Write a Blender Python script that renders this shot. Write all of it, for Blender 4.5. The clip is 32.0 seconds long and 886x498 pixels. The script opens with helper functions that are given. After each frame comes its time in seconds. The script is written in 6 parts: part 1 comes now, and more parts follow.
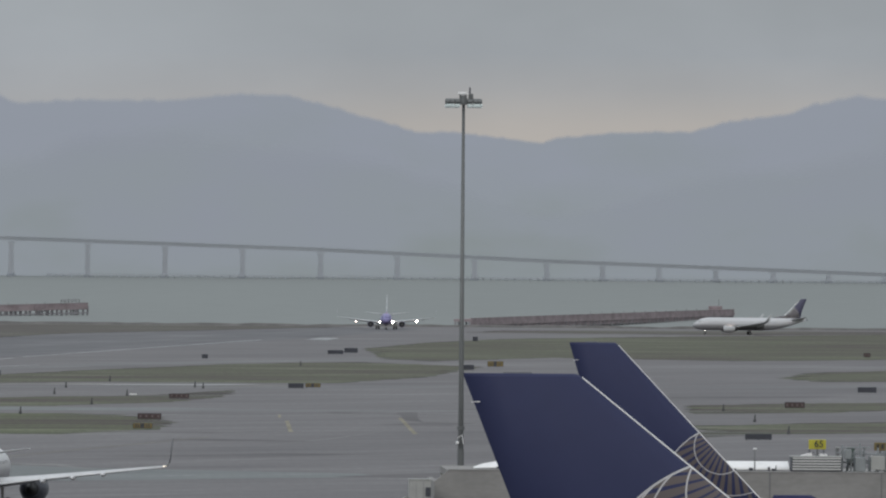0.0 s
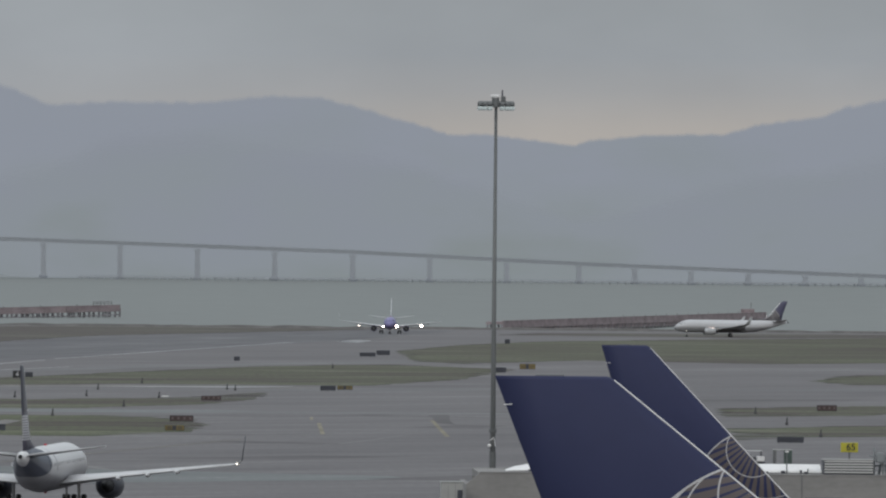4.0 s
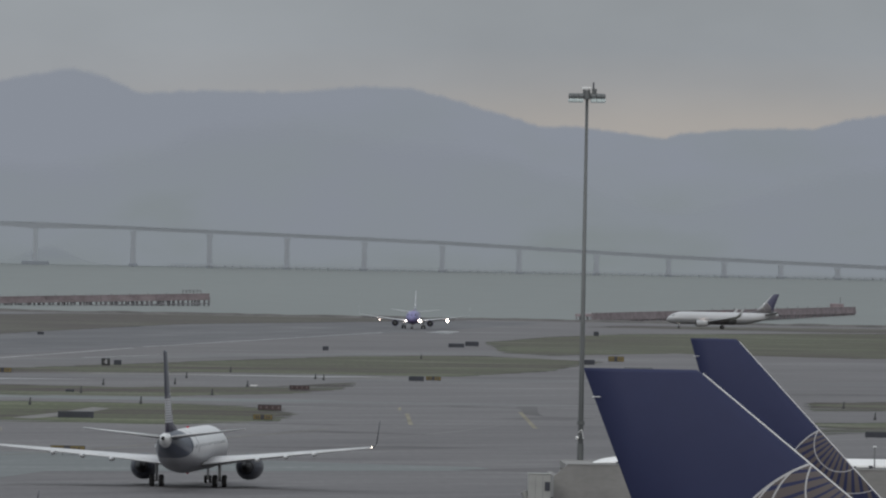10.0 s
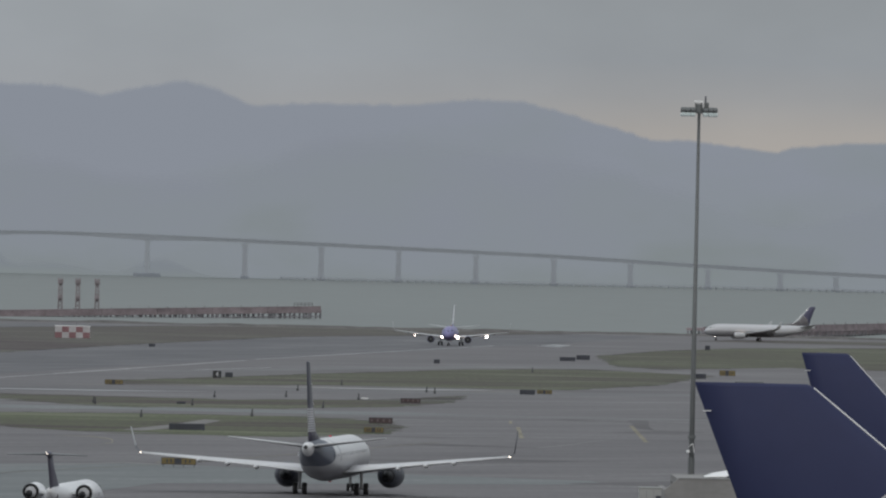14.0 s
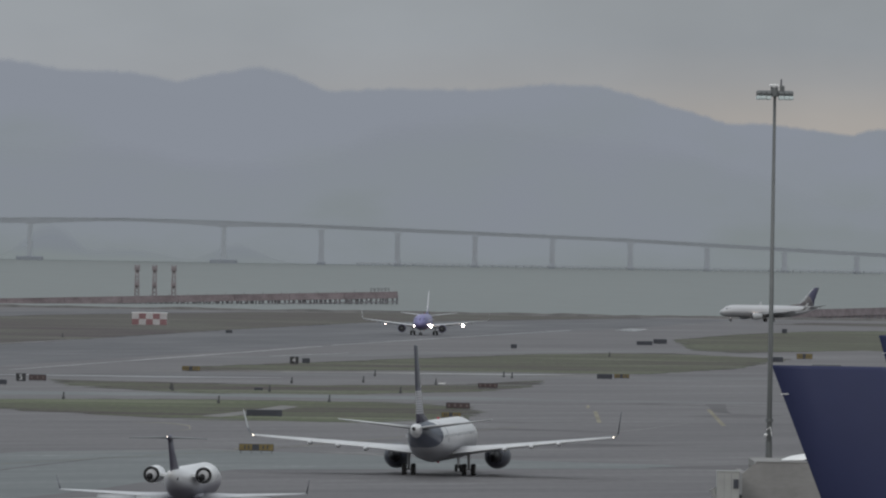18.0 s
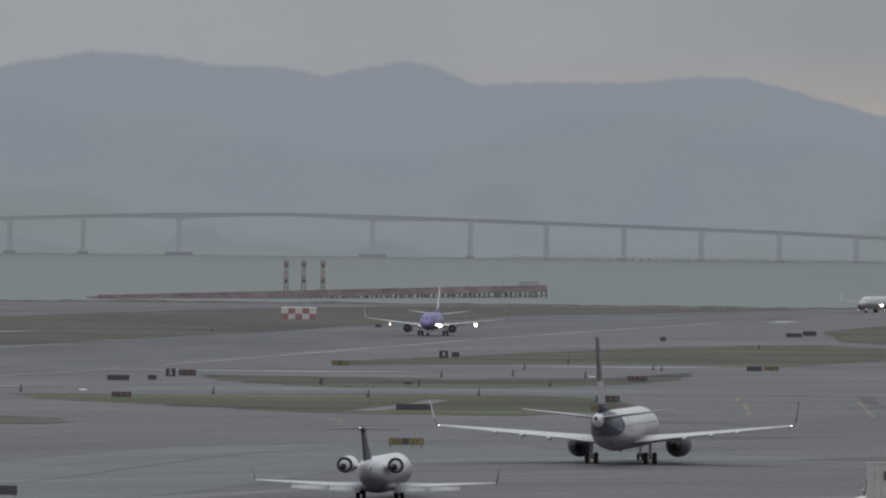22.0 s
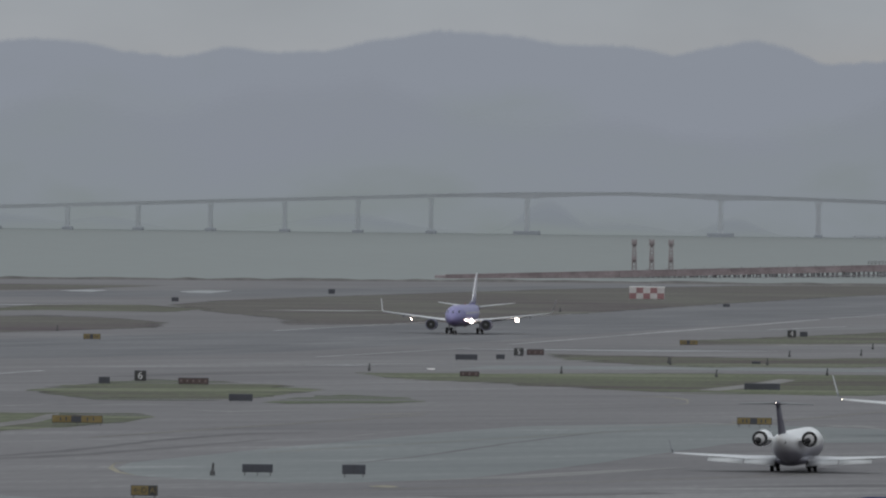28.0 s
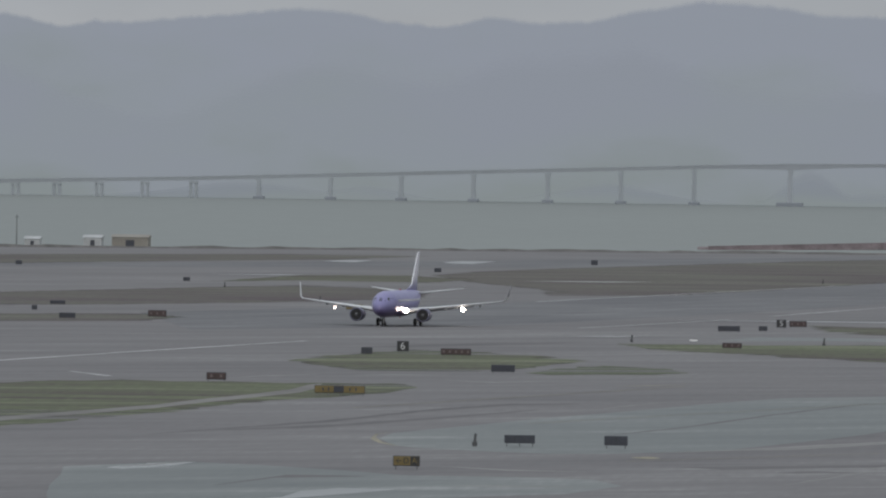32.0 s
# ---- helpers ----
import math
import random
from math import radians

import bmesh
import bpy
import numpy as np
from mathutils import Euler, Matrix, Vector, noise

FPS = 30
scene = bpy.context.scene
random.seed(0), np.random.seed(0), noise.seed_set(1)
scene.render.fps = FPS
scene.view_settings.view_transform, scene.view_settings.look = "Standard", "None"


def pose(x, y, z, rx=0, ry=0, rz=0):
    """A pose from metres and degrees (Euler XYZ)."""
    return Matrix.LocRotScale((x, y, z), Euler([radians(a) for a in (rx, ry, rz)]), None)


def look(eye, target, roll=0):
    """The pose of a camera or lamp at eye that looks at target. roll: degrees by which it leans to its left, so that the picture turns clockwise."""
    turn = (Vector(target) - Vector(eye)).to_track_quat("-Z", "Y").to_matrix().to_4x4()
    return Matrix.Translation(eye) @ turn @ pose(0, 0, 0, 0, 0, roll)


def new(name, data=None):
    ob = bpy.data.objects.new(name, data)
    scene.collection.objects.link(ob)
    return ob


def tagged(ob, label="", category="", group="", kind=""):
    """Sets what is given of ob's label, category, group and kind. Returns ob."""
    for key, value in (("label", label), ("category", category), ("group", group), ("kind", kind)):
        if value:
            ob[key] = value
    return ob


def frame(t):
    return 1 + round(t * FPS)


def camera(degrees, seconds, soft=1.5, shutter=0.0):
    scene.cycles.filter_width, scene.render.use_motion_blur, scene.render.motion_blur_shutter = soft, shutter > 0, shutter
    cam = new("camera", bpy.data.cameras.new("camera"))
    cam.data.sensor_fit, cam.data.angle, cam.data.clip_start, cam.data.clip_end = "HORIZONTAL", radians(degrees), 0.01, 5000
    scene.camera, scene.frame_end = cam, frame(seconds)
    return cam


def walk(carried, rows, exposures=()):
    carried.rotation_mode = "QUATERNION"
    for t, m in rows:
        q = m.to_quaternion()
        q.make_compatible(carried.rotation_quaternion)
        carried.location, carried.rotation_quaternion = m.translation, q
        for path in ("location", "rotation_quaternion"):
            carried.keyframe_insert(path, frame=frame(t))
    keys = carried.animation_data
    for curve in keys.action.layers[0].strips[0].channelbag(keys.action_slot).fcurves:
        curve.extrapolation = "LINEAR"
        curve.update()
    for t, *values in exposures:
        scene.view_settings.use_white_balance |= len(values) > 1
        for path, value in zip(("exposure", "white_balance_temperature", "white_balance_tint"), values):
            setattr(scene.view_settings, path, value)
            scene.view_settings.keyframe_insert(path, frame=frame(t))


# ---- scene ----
FIELD = 5.6104
EYE = (0.0, 0.0, 21.2)
cam = camera(FIELD, 32.0, soft=2.2, shutter=0.0)
# seconds, bearing (degrees right of north), climb, roll
PATH = [
    (0.0, 1.9783, 0.0994, 0.482), (0.5, 1.992, 0.0795, 0.645), (1.0, 1.9612, 0.0736, 0.501), (1.5, 1.848, 0.1469, 0.659), (2.0, 1.78, 0.1315, 0.552),
    (2.5, 1.847, 0.1095, 0.523), (4.5, 1.7044, 0.115, 0.62), (5.0, 1.6764, -0.0821, 0.776), (5.5, 1.5937, -0.2244, 0.799), (6.0, 1.5771, 0.0431, 0.727),
    (6.5, 1.2652, 0.0617, 0.632), (7.0, 1.1773, -0.0637, 0.536), (7.5, 1.2229, -0.0172, 0.649), (8.0, 1.2225, 0.0528, 0.852), (8.5, 1.1585, 0.2564, 0.779),
    (9.0, 0.9422, 0.225, 1.052), (9.5, 1.1656, 0.1051, 1.056), (10.0, 1.2066, 0.0505, 1.095), (10.5, 1.1774, -0.1182, 1.161), (11.0, 1.0573, -0.0197, 1.029),
    (11.5, 0.9973, 0.0283, 1.164), (12.0, 0.6717, 0.045, 1.333), (12.5, 0.6522, 0.0548, 1.391), (13.0, 0.6746, 0.0827, 1.394), (13.5, 0.6351, 0.059, 1.218),
    (14.0, 0.498, 0.1204, 1.283), (14.5, 0.516, 0.2122, 1.401), (15.0, 0.0988, 0.2042, 0.896), (15.5, 0.1011, 0.0578, 0.923), (17.5, -0.2877, 0.1335, 1.081),
    (18.0, 0.0157, 0.0155, 0.958), (18.5, -0.0521, -0.0141, 0.976), (19.0, 0.0, -0.043, 0.761), (19.5, -0.0363, -0.0343, 0.973), (20.0, -0.1425, -0.024, 1.163),
    (20.5, -0.2154, -0.0593, 0.804), (21.0, -0.4792, -0.093, 0.629), (21.5, -0.6051, -0.0014, 0.725), (22.0, -0.9272, -0.0387, 0.664), (22.5, -1.1498, -0.0583, 0.857),
    (23.0, -1.3124, -0.0069, 0.893), (23.5, -1.2122, 0.0083, 0.97), (24.0, -1.3642, -0.0057, 0.769), (24.5, -1.5025, 0.0015, 0.864), (25.0, -1.5502, -0.0614, 1.176),
    (25.5, -1.7003, -0.0783, 1.066), (26.0, -1.8841, -0.1196, 1.105), (26.5, -2.5942, -0.1554, 1.208), (28.5, -3.1471, -0.226, 0.622), (29.0, -3.0031, -0.2757, 0.692),
    (29.5, -3.2356, -0.342, 0.711), (30.0, -3.5195, -0.435, 0.692), (30.5, -3.9442, -0.4507, 0.763), (31.0, -4.0861, -0.429, 0.804), (31.5, -4.2685, -0.4414, 1.182),
    (32.0, -4.7937, -0.3978, 0.82),
]


def aim(bearing, climb):
    b, c = radians(bearing), radians(climb)
    return (EYE[0] + 100 * math.sin(b), EYE[1] + 100 * math.cos(b), EYE[2] + 100 * math.tan(c))


walk(cam, [(t, look(EYE, aim(b, c), r)) for t, b, c, r in PATH],
     [(0, 0.16), (2.5, 0.1), (5, 0.07), (8, 0.03), (10, -0.03), (13, -0.02), (21, -0.05), (25, -0.03), (29, 0.0), (32, 0.1)])

# ---------------------------------------------------------------- world and sun
world = bpy.data.worlds.new("overcast_sky")
scene.world = world
world.use_nodes = True
wn, wl = world.node_tree.nodes, world.node_tree.links
wn.clear()
w_out = wn.new("ShaderNodeOutputWorld")
w_sum = wn.new("ShaderNodeAddShader")
w_blue = wn.new("ShaderNodeBackground")
w_cloud = wn.new("ShaderNodeBackground")
w_sky = wn.new("ShaderNodeTexSky")
w_sky.sky_type = 'NISHITA'
w_sky.sun_disc = False
w_sky.sun_elevation = radians(32)
w_sky.sun_rotation = radians(150)
w_sky.dust_density = 4.0
w_blue.inputs["Strength"].default_value = 0.012
w_cloud.inputs["Strength"].default_value = 1.0
w_tc = wn.new("ShaderNodeTexCoord")
w_sep = wn.new("ShaderNodeSeparateXYZ")
w_map = wn.new("ShaderNodeMapping")
w_map.inputs["Scale"].default_value = (1.0, 1.0, 2.2)
w_noise = wn.new("ShaderNodeTexNoise")
w_noise.inputs["Scale"].default_value = 22.0
w_noise.inputs["Detail"].default_value = 5.0
w_noise.inputs["Roughness"].default_value = 0.5
w_ramp = wn.new("ShaderNodeValToRGB")
w_mix = wn.new("ShaderNodeMix")
w_mix.data_type, w_mix.blend_type = 'RGBA', 'MULTIPLY'
w_mix.inputs["Factor"].default_value = 1.0
w_var = wn.new("ShaderNodeMapRange")
w_var.inputs["From Min"].default_value, w_var.inputs["From Max"].default_value = 0.25, 0.75
w_var.inputs["To Min"].default_value, w_var.inputs["To Max"].default_value = 0.90, 1.10
# the cloud deck: a warm gap over the ridge, grey above it, brighter overhead
for i, (pos, col) in enumerate((
        (0.0, (0.29, 0.31, 0.335)), (0.015, (0.325, 0.343, 0.366)), (0.021, (0.322, 0.343, 0.370)), (0.028, (0.31, 0.335, 0.36)),
        (0.045, (0.295, 0.32, 0.338)), (0.12, (0.32, 0.345, 0.365)), (0.45, (0.60, 0.645, 0.68)), (1.0, (0.90, 0.95, 1.0)))):
    e = w_ramp.color_ramp.elements[i] if i < 2 else w_ramp.color_ramp.elements.new(pos)
    e.position, e.color = pos, (*col, 1)
wl.new(w_tc.outputs["Generated"], w_sep.inputs[0])
wl.new(w_sep.outputs["Z"], w_ramp.inputs["Fac"])
wl.new(w_tc.outputs["Generated"], w_map.inputs["Vector"])
wl.new(w_map.outputs[0], w_noise.inputs["Vector"])
wl.new(w_noise.outputs["Fac"], w_var.inputs["Value"])
w_gap = wn.new("ShaderNodeMapRange")
w_gap.interpolation_type = 'SMOOTHSTEP'
w_gap.inputs["From Min"].default_value, w_gap.inputs["From Max"].default_value = -0.045, 0.05
w_gap.inputs["To Min"].default_value, w_gap.inputs["To Max"].default_value = 0.15, 1.0
w_warm = wn.new("ShaderNodeValToRGB")
w_tone = wn.new("ShaderNodeMix")
w_tone.data_type = 'RGBA'
for i, (pos, v) in enumerate(((0.0135, 1.0), (0.0158, 0.72), (0.0188, 0.34), (0.0225, 0.0))):
    e = w_warm.color_ramp.elements[i] if i < 2 else w_warm.color_ramp.elements.new(pos)
    e.position, e.color = pos, (v, v, v, 1)
w_fac = wn.new("ShaderNodeMath")
w_fac.operation = 'MULTIPLY'
w_tone.inputs["B"].default_value = (0.46, 0.425, 0.39, 1)
wl.new(w_sep.outputs["X"], w_gap.inputs["Value"])
wl.new(w_sep.outputs["Z"], w_warm.inputs["Fac"])
wl.new(w_warm.outputs["Color"], w_fac.inputs[0])
wl.new(w_gap.outputs["Result"], w_fac.inputs[1])
wl.new(w_fac.outputs[0], w_tone.inputs["Factor"])
wl.new(w_ramp.outputs["Color"], w_tone.inputs["A"])
wl.new(w_tone.outputs["Result"], w_mix.inputs["A"])
w_dim = wn.new("ShaderNodeMath")
w_dim.operation = 'MULTIPLY_ADD'
w_dim.inputs[1].default_value, w_dim.inputs[2].default_value = -0.12, 1.0
w_prod = wn.new("ShaderNodeMath")
w_prod.operation = 'MULTIPLY'
wl.new(w_gap.outputs["Result"], w_dim.inputs[0])
wl.new(w_dim.outputs[0], w_prod.inputs[0])
wl.new(w_var.outputs["Result"], w_prod.inputs[1])
wl.new(w_prod.outputs[0], w_mix.inputs["B"])
wl.new(w_mix.outputs["Result"], w_cloud.inputs["Color"])
wl.new(w_sky.outputs["Color"], w_blue.inputs["Color"])
wl.new(w_cloud.outputs[0], w_sum.inputs[0])
wl.new(w_blue.outputs[0], w_sum.inputs[1])
wl.new(w_sum.outputs[0], w_out.inputs["Surface"])

sun = new("sun", bpy.data.lights.new("sun", 'SUN'))
sun.data.energy, sun.data.angle, sun.data.color = 0.55, radians(25), (1.0, 0.96, 0.9)
sun.matrix_world = look((0, 0, 100), (0.42 * 100, 0.73 * 100, 100 - 0.53 * 100))


# ---------------------------------------------------------------- materials
def lin(r, g, b):
    return (r, g, b, 1.0)


def mat(name, col, rough=0.6, metal=0.0, var=0.12, scale=1.0, stretch=(1, 1, 1), bump=0.0, col2=None, fine=8.0, spec=0.5, grain=0.4):
    """A surface whose colour drifts at two scales, in metres of the thing's own space."""
    m = bpy.data.materials.new(name)
    m.use_nodes = True
    n, l = m.node_tree.nodes, m.node_tree.links
    b = n["Principled BSDF"]
    b.inputs["Metallic"].default_value = metal
    b.inputs["Specular IOR Level"].default_value = spec
    tc = n.new("ShaderNodeTexCoord")
    mp = n.new("ShaderNodeMapping")
    mp.inputs["Scale"].default_value = stretch
    big = n.new("ShaderNodeTexNoise")
    big.inputs["Scale"].default_value, big.inputs["Detail"].default_value = scale, 4.0
    small = n.new("ShaderNodeTexNoise")
    small.inputs["Scale"].default_value, small.inputs["Detail"].default_value = scale * fine, 3.0
    mid = n.new("ShaderNodeMath")
    mid.operation = 'MULTIPLY_ADD'
    mid.inputs[1].default_value = grain
    ramp = n.new("ShaderNodeValToRGB")
    c2 = col2 if col2 else tuple(min(1, c * (1 + var)) for c in col)
    c1 = tuple(c * (1 - var) for c in col)
    ramp.color_ramp.elements[0].position, ramp.color_ramp.elements[0].color = 0.25 + 0.5 * grain, lin(*c1)
    ramp.color_ramp.elements[1].position, ramp.color_ramp.elements[1].color = 0.75 + 0.5 * grain, lin(*c2)
    l.new(tc.outputs["Object"], mp.inputs["Vector"])
    l.new(mp.outputs[0], big.inputs["Vector"])
    l.new(mp.outputs[0], small.inputs["Vector"])
    l.new(small.outputs["Fac"], mid.inputs[0])
    l.new(big.outputs["Fac"], mid.inputs[2])
    l.new(mid.outputs[0], ramp.inputs["Fac"])
    l.new(ramp.outputs["Color"], b.inputs["Base Color"])
    rr = n.new("ShaderNodeMapRange")
    rr.inputs["To Min"].default_value, rr.inputs["To Max"].default_value = max(0.02, rough - 0.12), min(1.0, rough + 0.12)
    l.new(big.outputs["Fac"], rr.inputs["Value"])
    l.new(rr.outputs["Result"], b.inputs["Roughness"])
    if bump:
        bp = n.new("ShaderNodeBump")
        bp.inputs["Strength"].default_value = bump
        l.new(small.outputs["Fac"], bp.inputs["Height"])
        l.new(bp.outputs[0], b.inputs["Normal"])
    return m


def glow(name, col, strength):
    m = bpy.data.materials.new(name)
    m.use_nodes = True
    b = m.node_tree.nodes["Principled BSDF"]
    b.inputs["Base Color"].default_value = lin(*col)
    b.inputs["Emission Color"].default_value = lin(*col)
    b.inputs["Emission Strength"].default_value = strength
    return m


def banded(m, edges):
    """Repaints a material in bands along one axis of the thing's own space: (edge, softness, colour past the edge)."""
    n, l = m.node_tree.nodes, m.node_tree.links
    b = n["Principled BSDF"]
    tc = n.new("ShaderNodeTexCoord")
    sp = n.new("ShaderNodeSeparateXYZ")
    l.new(tc.outputs["Object"], sp.inputs[0])
    src = b.inputs["Base Color"].links[0].from_socket
    for ax, edge, soft, col in edges:
        r = n.new("ShaderNodeMapRange")
        r.inputs["From Min"].default_value, r.inputs["From Max"].default_value = edge - soft, edge + soft
        l.new(sp.outputs[ax], r.inputs["Value"])
        mx = n.new("ShaderNodeMix")
        mx.data_type = 'RGBA'
        l.new(r.outputs["Result"], mx.inputs["Factor"])
        l.new(src, mx.inputs["A"])
        mx.inputs["B"].default_value = lin(*col)
        src = mx.outputs["Result"]
    l.new(src, b.inputs["Base Color"])
    return m


def globe_paint(m, ox, oz, disc, ring, pole, gold, white, width=0.035, rays=34.0, gap=-0.45, reach=None):
    """A gold fan with white arcs on a fin, in the plane of its side: disc and ring are (x, z, radius) from the corner (ox, oz)."""
    n, l = m.node_tree.nodes, m.node_tree.links
    b = n["Principled BSDF"]
    tc = n.new("ShaderNodeTexCoord")
    sp = n.new("ShaderNodeSeparateXYZ")
    l.new(tc.outputs["Object"], sp.inputs[0])

    def calc(op, a, c=None, d=None):
        k = n.new("ShaderNodeMath")
        k.operation = op
        for i, v in enumerate((a, c, d)):
            if v is None:
                continue
            if isinstance(v, (int, float)):
                k.inputs[i].default_value = v
            else:
                l.new(v, k.inputs[i])
        return k.outputs[0]

    def away(cx, cz):
        dx, dz = calc('SUBTRACT', sp.outputs["X"], ox + cx), calc('SUBTRACT', sp.outputs["Z"], oz + cz)
        return dx, dz, calc('SQRT', calc('ADD', calc('MULTIPLY', dx, dx), calc('MULTIPLY', dz, dz)))

    _, _, rd = away(disc[0], disc[1])
    inside = calc('LESS_THAN', rd, disc[2])
    px, pz, _ = away(*pole)
    ang = calc('ARCTAN2', pz, px)
    stripe = calc('GREATER_THAN', calc('SINE', calc('MULTIPLY', ang, rays)), gap)
    gold_f = calc('MULTIPLY', inside, stripe)
    if reach:
        # past the outermost ray ring the fan thins to a few narrow rays
        _, _, rp = away(*reach[:2])
        thin = calc('GREATER_THAN', calc('SINE', calc('MULTIPLY', ang, rays * 0.5)), 0.82)
        near = calc('LESS_THAN', rp, reach[2])
        gold_f = calc('MAXIMUM', calc('MULTIPLY', gold_f, near), calc('MULTIPLY', calc('MULTIPLY', inside, thin), calc('SUBTRACT', 1.0, near)))
    lines = calc('LESS_THAN', calc('ABSOLUTE', calc('SUBTRACT', rd, disc[2])), width)
    for cx, cz, rr in ring:
        _, _, r2 = away(cx, cz)
        lines = calc('MAXIMUM', lines, calc('MULTIPLY', calc('LESS_THAN', calc('ABSOLUTE', calc('SUBTRACT', r2, rr)), width * 0.8), calc('LESS_THAN', rd, disc[2] + 0.03)))
    src = b.inputs["Base Color"].links[0].from_socket
    for f, col in ((gold_f, gold), (lines, white)):
        mx = n.new("ShaderNodeMix")
        mx.data_type = 'RGBA'
        l.new(f, mx.inputs["Factor"])
        l.new(src, mx.inputs["A"])
        mx.inputs["B"].default_value = lin(*col)
        src = mx.outputs["Result"]
    l.new(src, b.inputs["Base Color"])
    return m


def weathered(name, tones, bearing, rough=0.8, spec=0.07, spread=1.0, edge=False):
    """Ground seen over years of wear, in world metres: broad stains, streaks along the way that traffic takes, and grain. tones run from dark to pale."""
    m = bpy.data.materials.new(name)
    m.use_nodes = True
    n, l = m.node_tree.nodes, m.node_tree.links
    b = n["Principled BSDF"]
    b.inputs["Specular IOR Level"].default_value = spec
    tc = n.new("ShaderNodeTexCoord")
    total = None
    noises = []
    # width across, length along, turn from north, share
    for across, along, turn, share, detail in ((40.0, 150.0, bearing, 0.24, 3.0), (10.0, 60.0, bearing + 20.0, 0.30, 4.0), (3.2, 30.0, bearing + 35.0, 0.18, 4.0), (5.0, 170.0, bearing, 0.16, 3.0), (0.9, 9.0, 0.0, 0.12, 3.0)):
        mp = n.new("ShaderNodeMapping")
        mp.vector_type = 'TEXTURE'
        mp.inputs["Rotation"].default_value = (0, 0, -radians(turn))
        mp.inputs["Scale"].default_value = (across, along, 1.0)
        no = n.new("ShaderNodeTexNoise")
        no.inputs["Scale"].default_value, no.inputs["Detail"].default_value, no.inputs["Roughness"].default_value = 1.0, detail, 0.6
        l.new(tc.outputs["Object"], mp.inputs["Vector"])
        l.new(mp.outputs[0], no.inputs["Vector"])
        k = n.new("ShaderNodeMath")
        k.operation = 'MULTIPLY_ADD'
        k.inputs[1].default_value = share
        l.new(no.outputs["Fac"], k.inputs[0])
        if total is None:
            k.inputs[2].default_value = 0.0
        else:
            l.new(total, k.inputs[2])
        total = k.outputs[0]
        noises.append(no)
    ramp = n.new("ShaderNodeValToRGB")
    for i, (pos, col) in enumerate(zip((0.5 - 0.105 * spread, 0.5 - 0.022 * spread, 0.5 + 0.045 * spread, 0.5 + 0.12 * spread), tones)):
        e = ramp.color_ramp.elements[i] if i < 2 else ramp.color_ramp.elements.new(pos)
        e.position, e.color = pos, lin(*col)
    l.new(total, ramp.inputs["Fac"])
    l.new(ramp.outputs["Color"], b.inputs["Base Color"])
    rr = n.new("ShaderNodeMapRange")
    rr.inputs["From Min"].default_value, rr.inputs["From Max"].default_value = 0.35, 0.65
    rr.inputs["To Min"].default_value, rr.inputs["To Max"].default_value = max(0.05, rough - 0.14), min(1.0, rough + 0.14)
    l.new(total, rr.inputs["Value"])
    l.new(rr.outputs["Result"], b.inputs["Roughness"])
    bp = n.new("ShaderNodeBump")
    bp.inputs["Strength"].default_value = 0.15
    l.new(noises[-1].outputs["Fac"], bp.inputs["Height"])
    l.new(bp.outputs[0], b.inputs["Normal"])
    if edge:
        # the turf thins out in tufts towards its margin
        at = n.new("ShaderNodeAttribute")
        at.attribute_name = "margin"
        rag = n.new("ShaderNodeMath")
        rag.operation = 'MULTIPLY_ADD'
        rag.inputs[1].default_value, rag.inputs[2].default_value = 1.4, -0.58
        l.new(noises[-2].outputs["Fac"], rag.inputs[0])
        tuft = n.new("ShaderNodeMath")
        tuft.operation = 'MULTIPLY_ADD'
        tuft.inputs[1].default_value = 0.75
        l.new(at.outputs["Fac"], tuft.inputs[0])
        l.new(rag.outputs[0], tuft.inputs[2])
        cut = n.new("ShaderNodeMapRange")
        cut.inputs["From Min"].default_value, cut.inputs["From Max"].default_value = 0.0, 0.2
        l.new(tuft.outputs[0], cut.inputs["Value"])
        l.new(cut.outputs["Result"], b.inputs["Alpha"])
    return m


M_PAVE = weathered("worn_concrete_apron", ((0.126, 0.123, 0.128), (0.161, 0.156, 0.161), (0.184, 0.180, 0.184), (0.245, 0.244, 0.246)), 28.0, spread=0.9)
M_RUNWAY = weathered("dark_runway_asphalt", ((0.108, 0.109, 0.118), (0.140, 0.141, 0.149), (0.168, 0.169, 0.176), (0.215, 0.216, 0.222)), 8.0, 0.8, 0.06, 0.8)
M_TAXI = weathered("grey_taxiway_asphalt", ((0.140, 0.140, 0.145), (0.168, 0.168, 0.172), (0.198, 0.198, 0.201), (0.245, 0.245, 0.247)), 30.0, spread=0.9)
M_WET = weathered("damp_pale_concrete", ((0.126, 0.137, 0.140), (0.156, 0.168, 0.170), (0.186, 0.198, 0.199), (0.270, 0.282, 0.282)), 28.0, 0.66, 0.1, 0.8)
M_PUDDLE = mat("rain_puddle", (0.17, 0.175, 0.18), 0.3, 0, 0.1, 0.05, (1, 1, 1), 0.0, spec=0.35)
M_GRASS = weathered("dry_winter_grass", ((0.094, 0.078, 0.084), (0.122, 0.110, 0.110), (0.124, 0.127, 0.105), (0.172, 0.170, 0.152)), 55.0, 0.95, 0.03, 0.55, True)
M_GREEN = weathered("green_infield_grass", ((0.094, 0.079, 0.082), (0.115, 0.111, 0.095), (0.118, 0.129, 0.092), (0.170, 0.175, 0.142)), 55.0, 0.95, 0.03, 0.5, True)
M_TURF = weathered("fresh_green_turf", ((0.092, 0.082, 0.078), (0.114, 0.115, 0.092), (0.119, 0.133, 0.089), (0.165, 0.176, 0.130)), 55.0, 0.95, 0.03, 0.5, True)
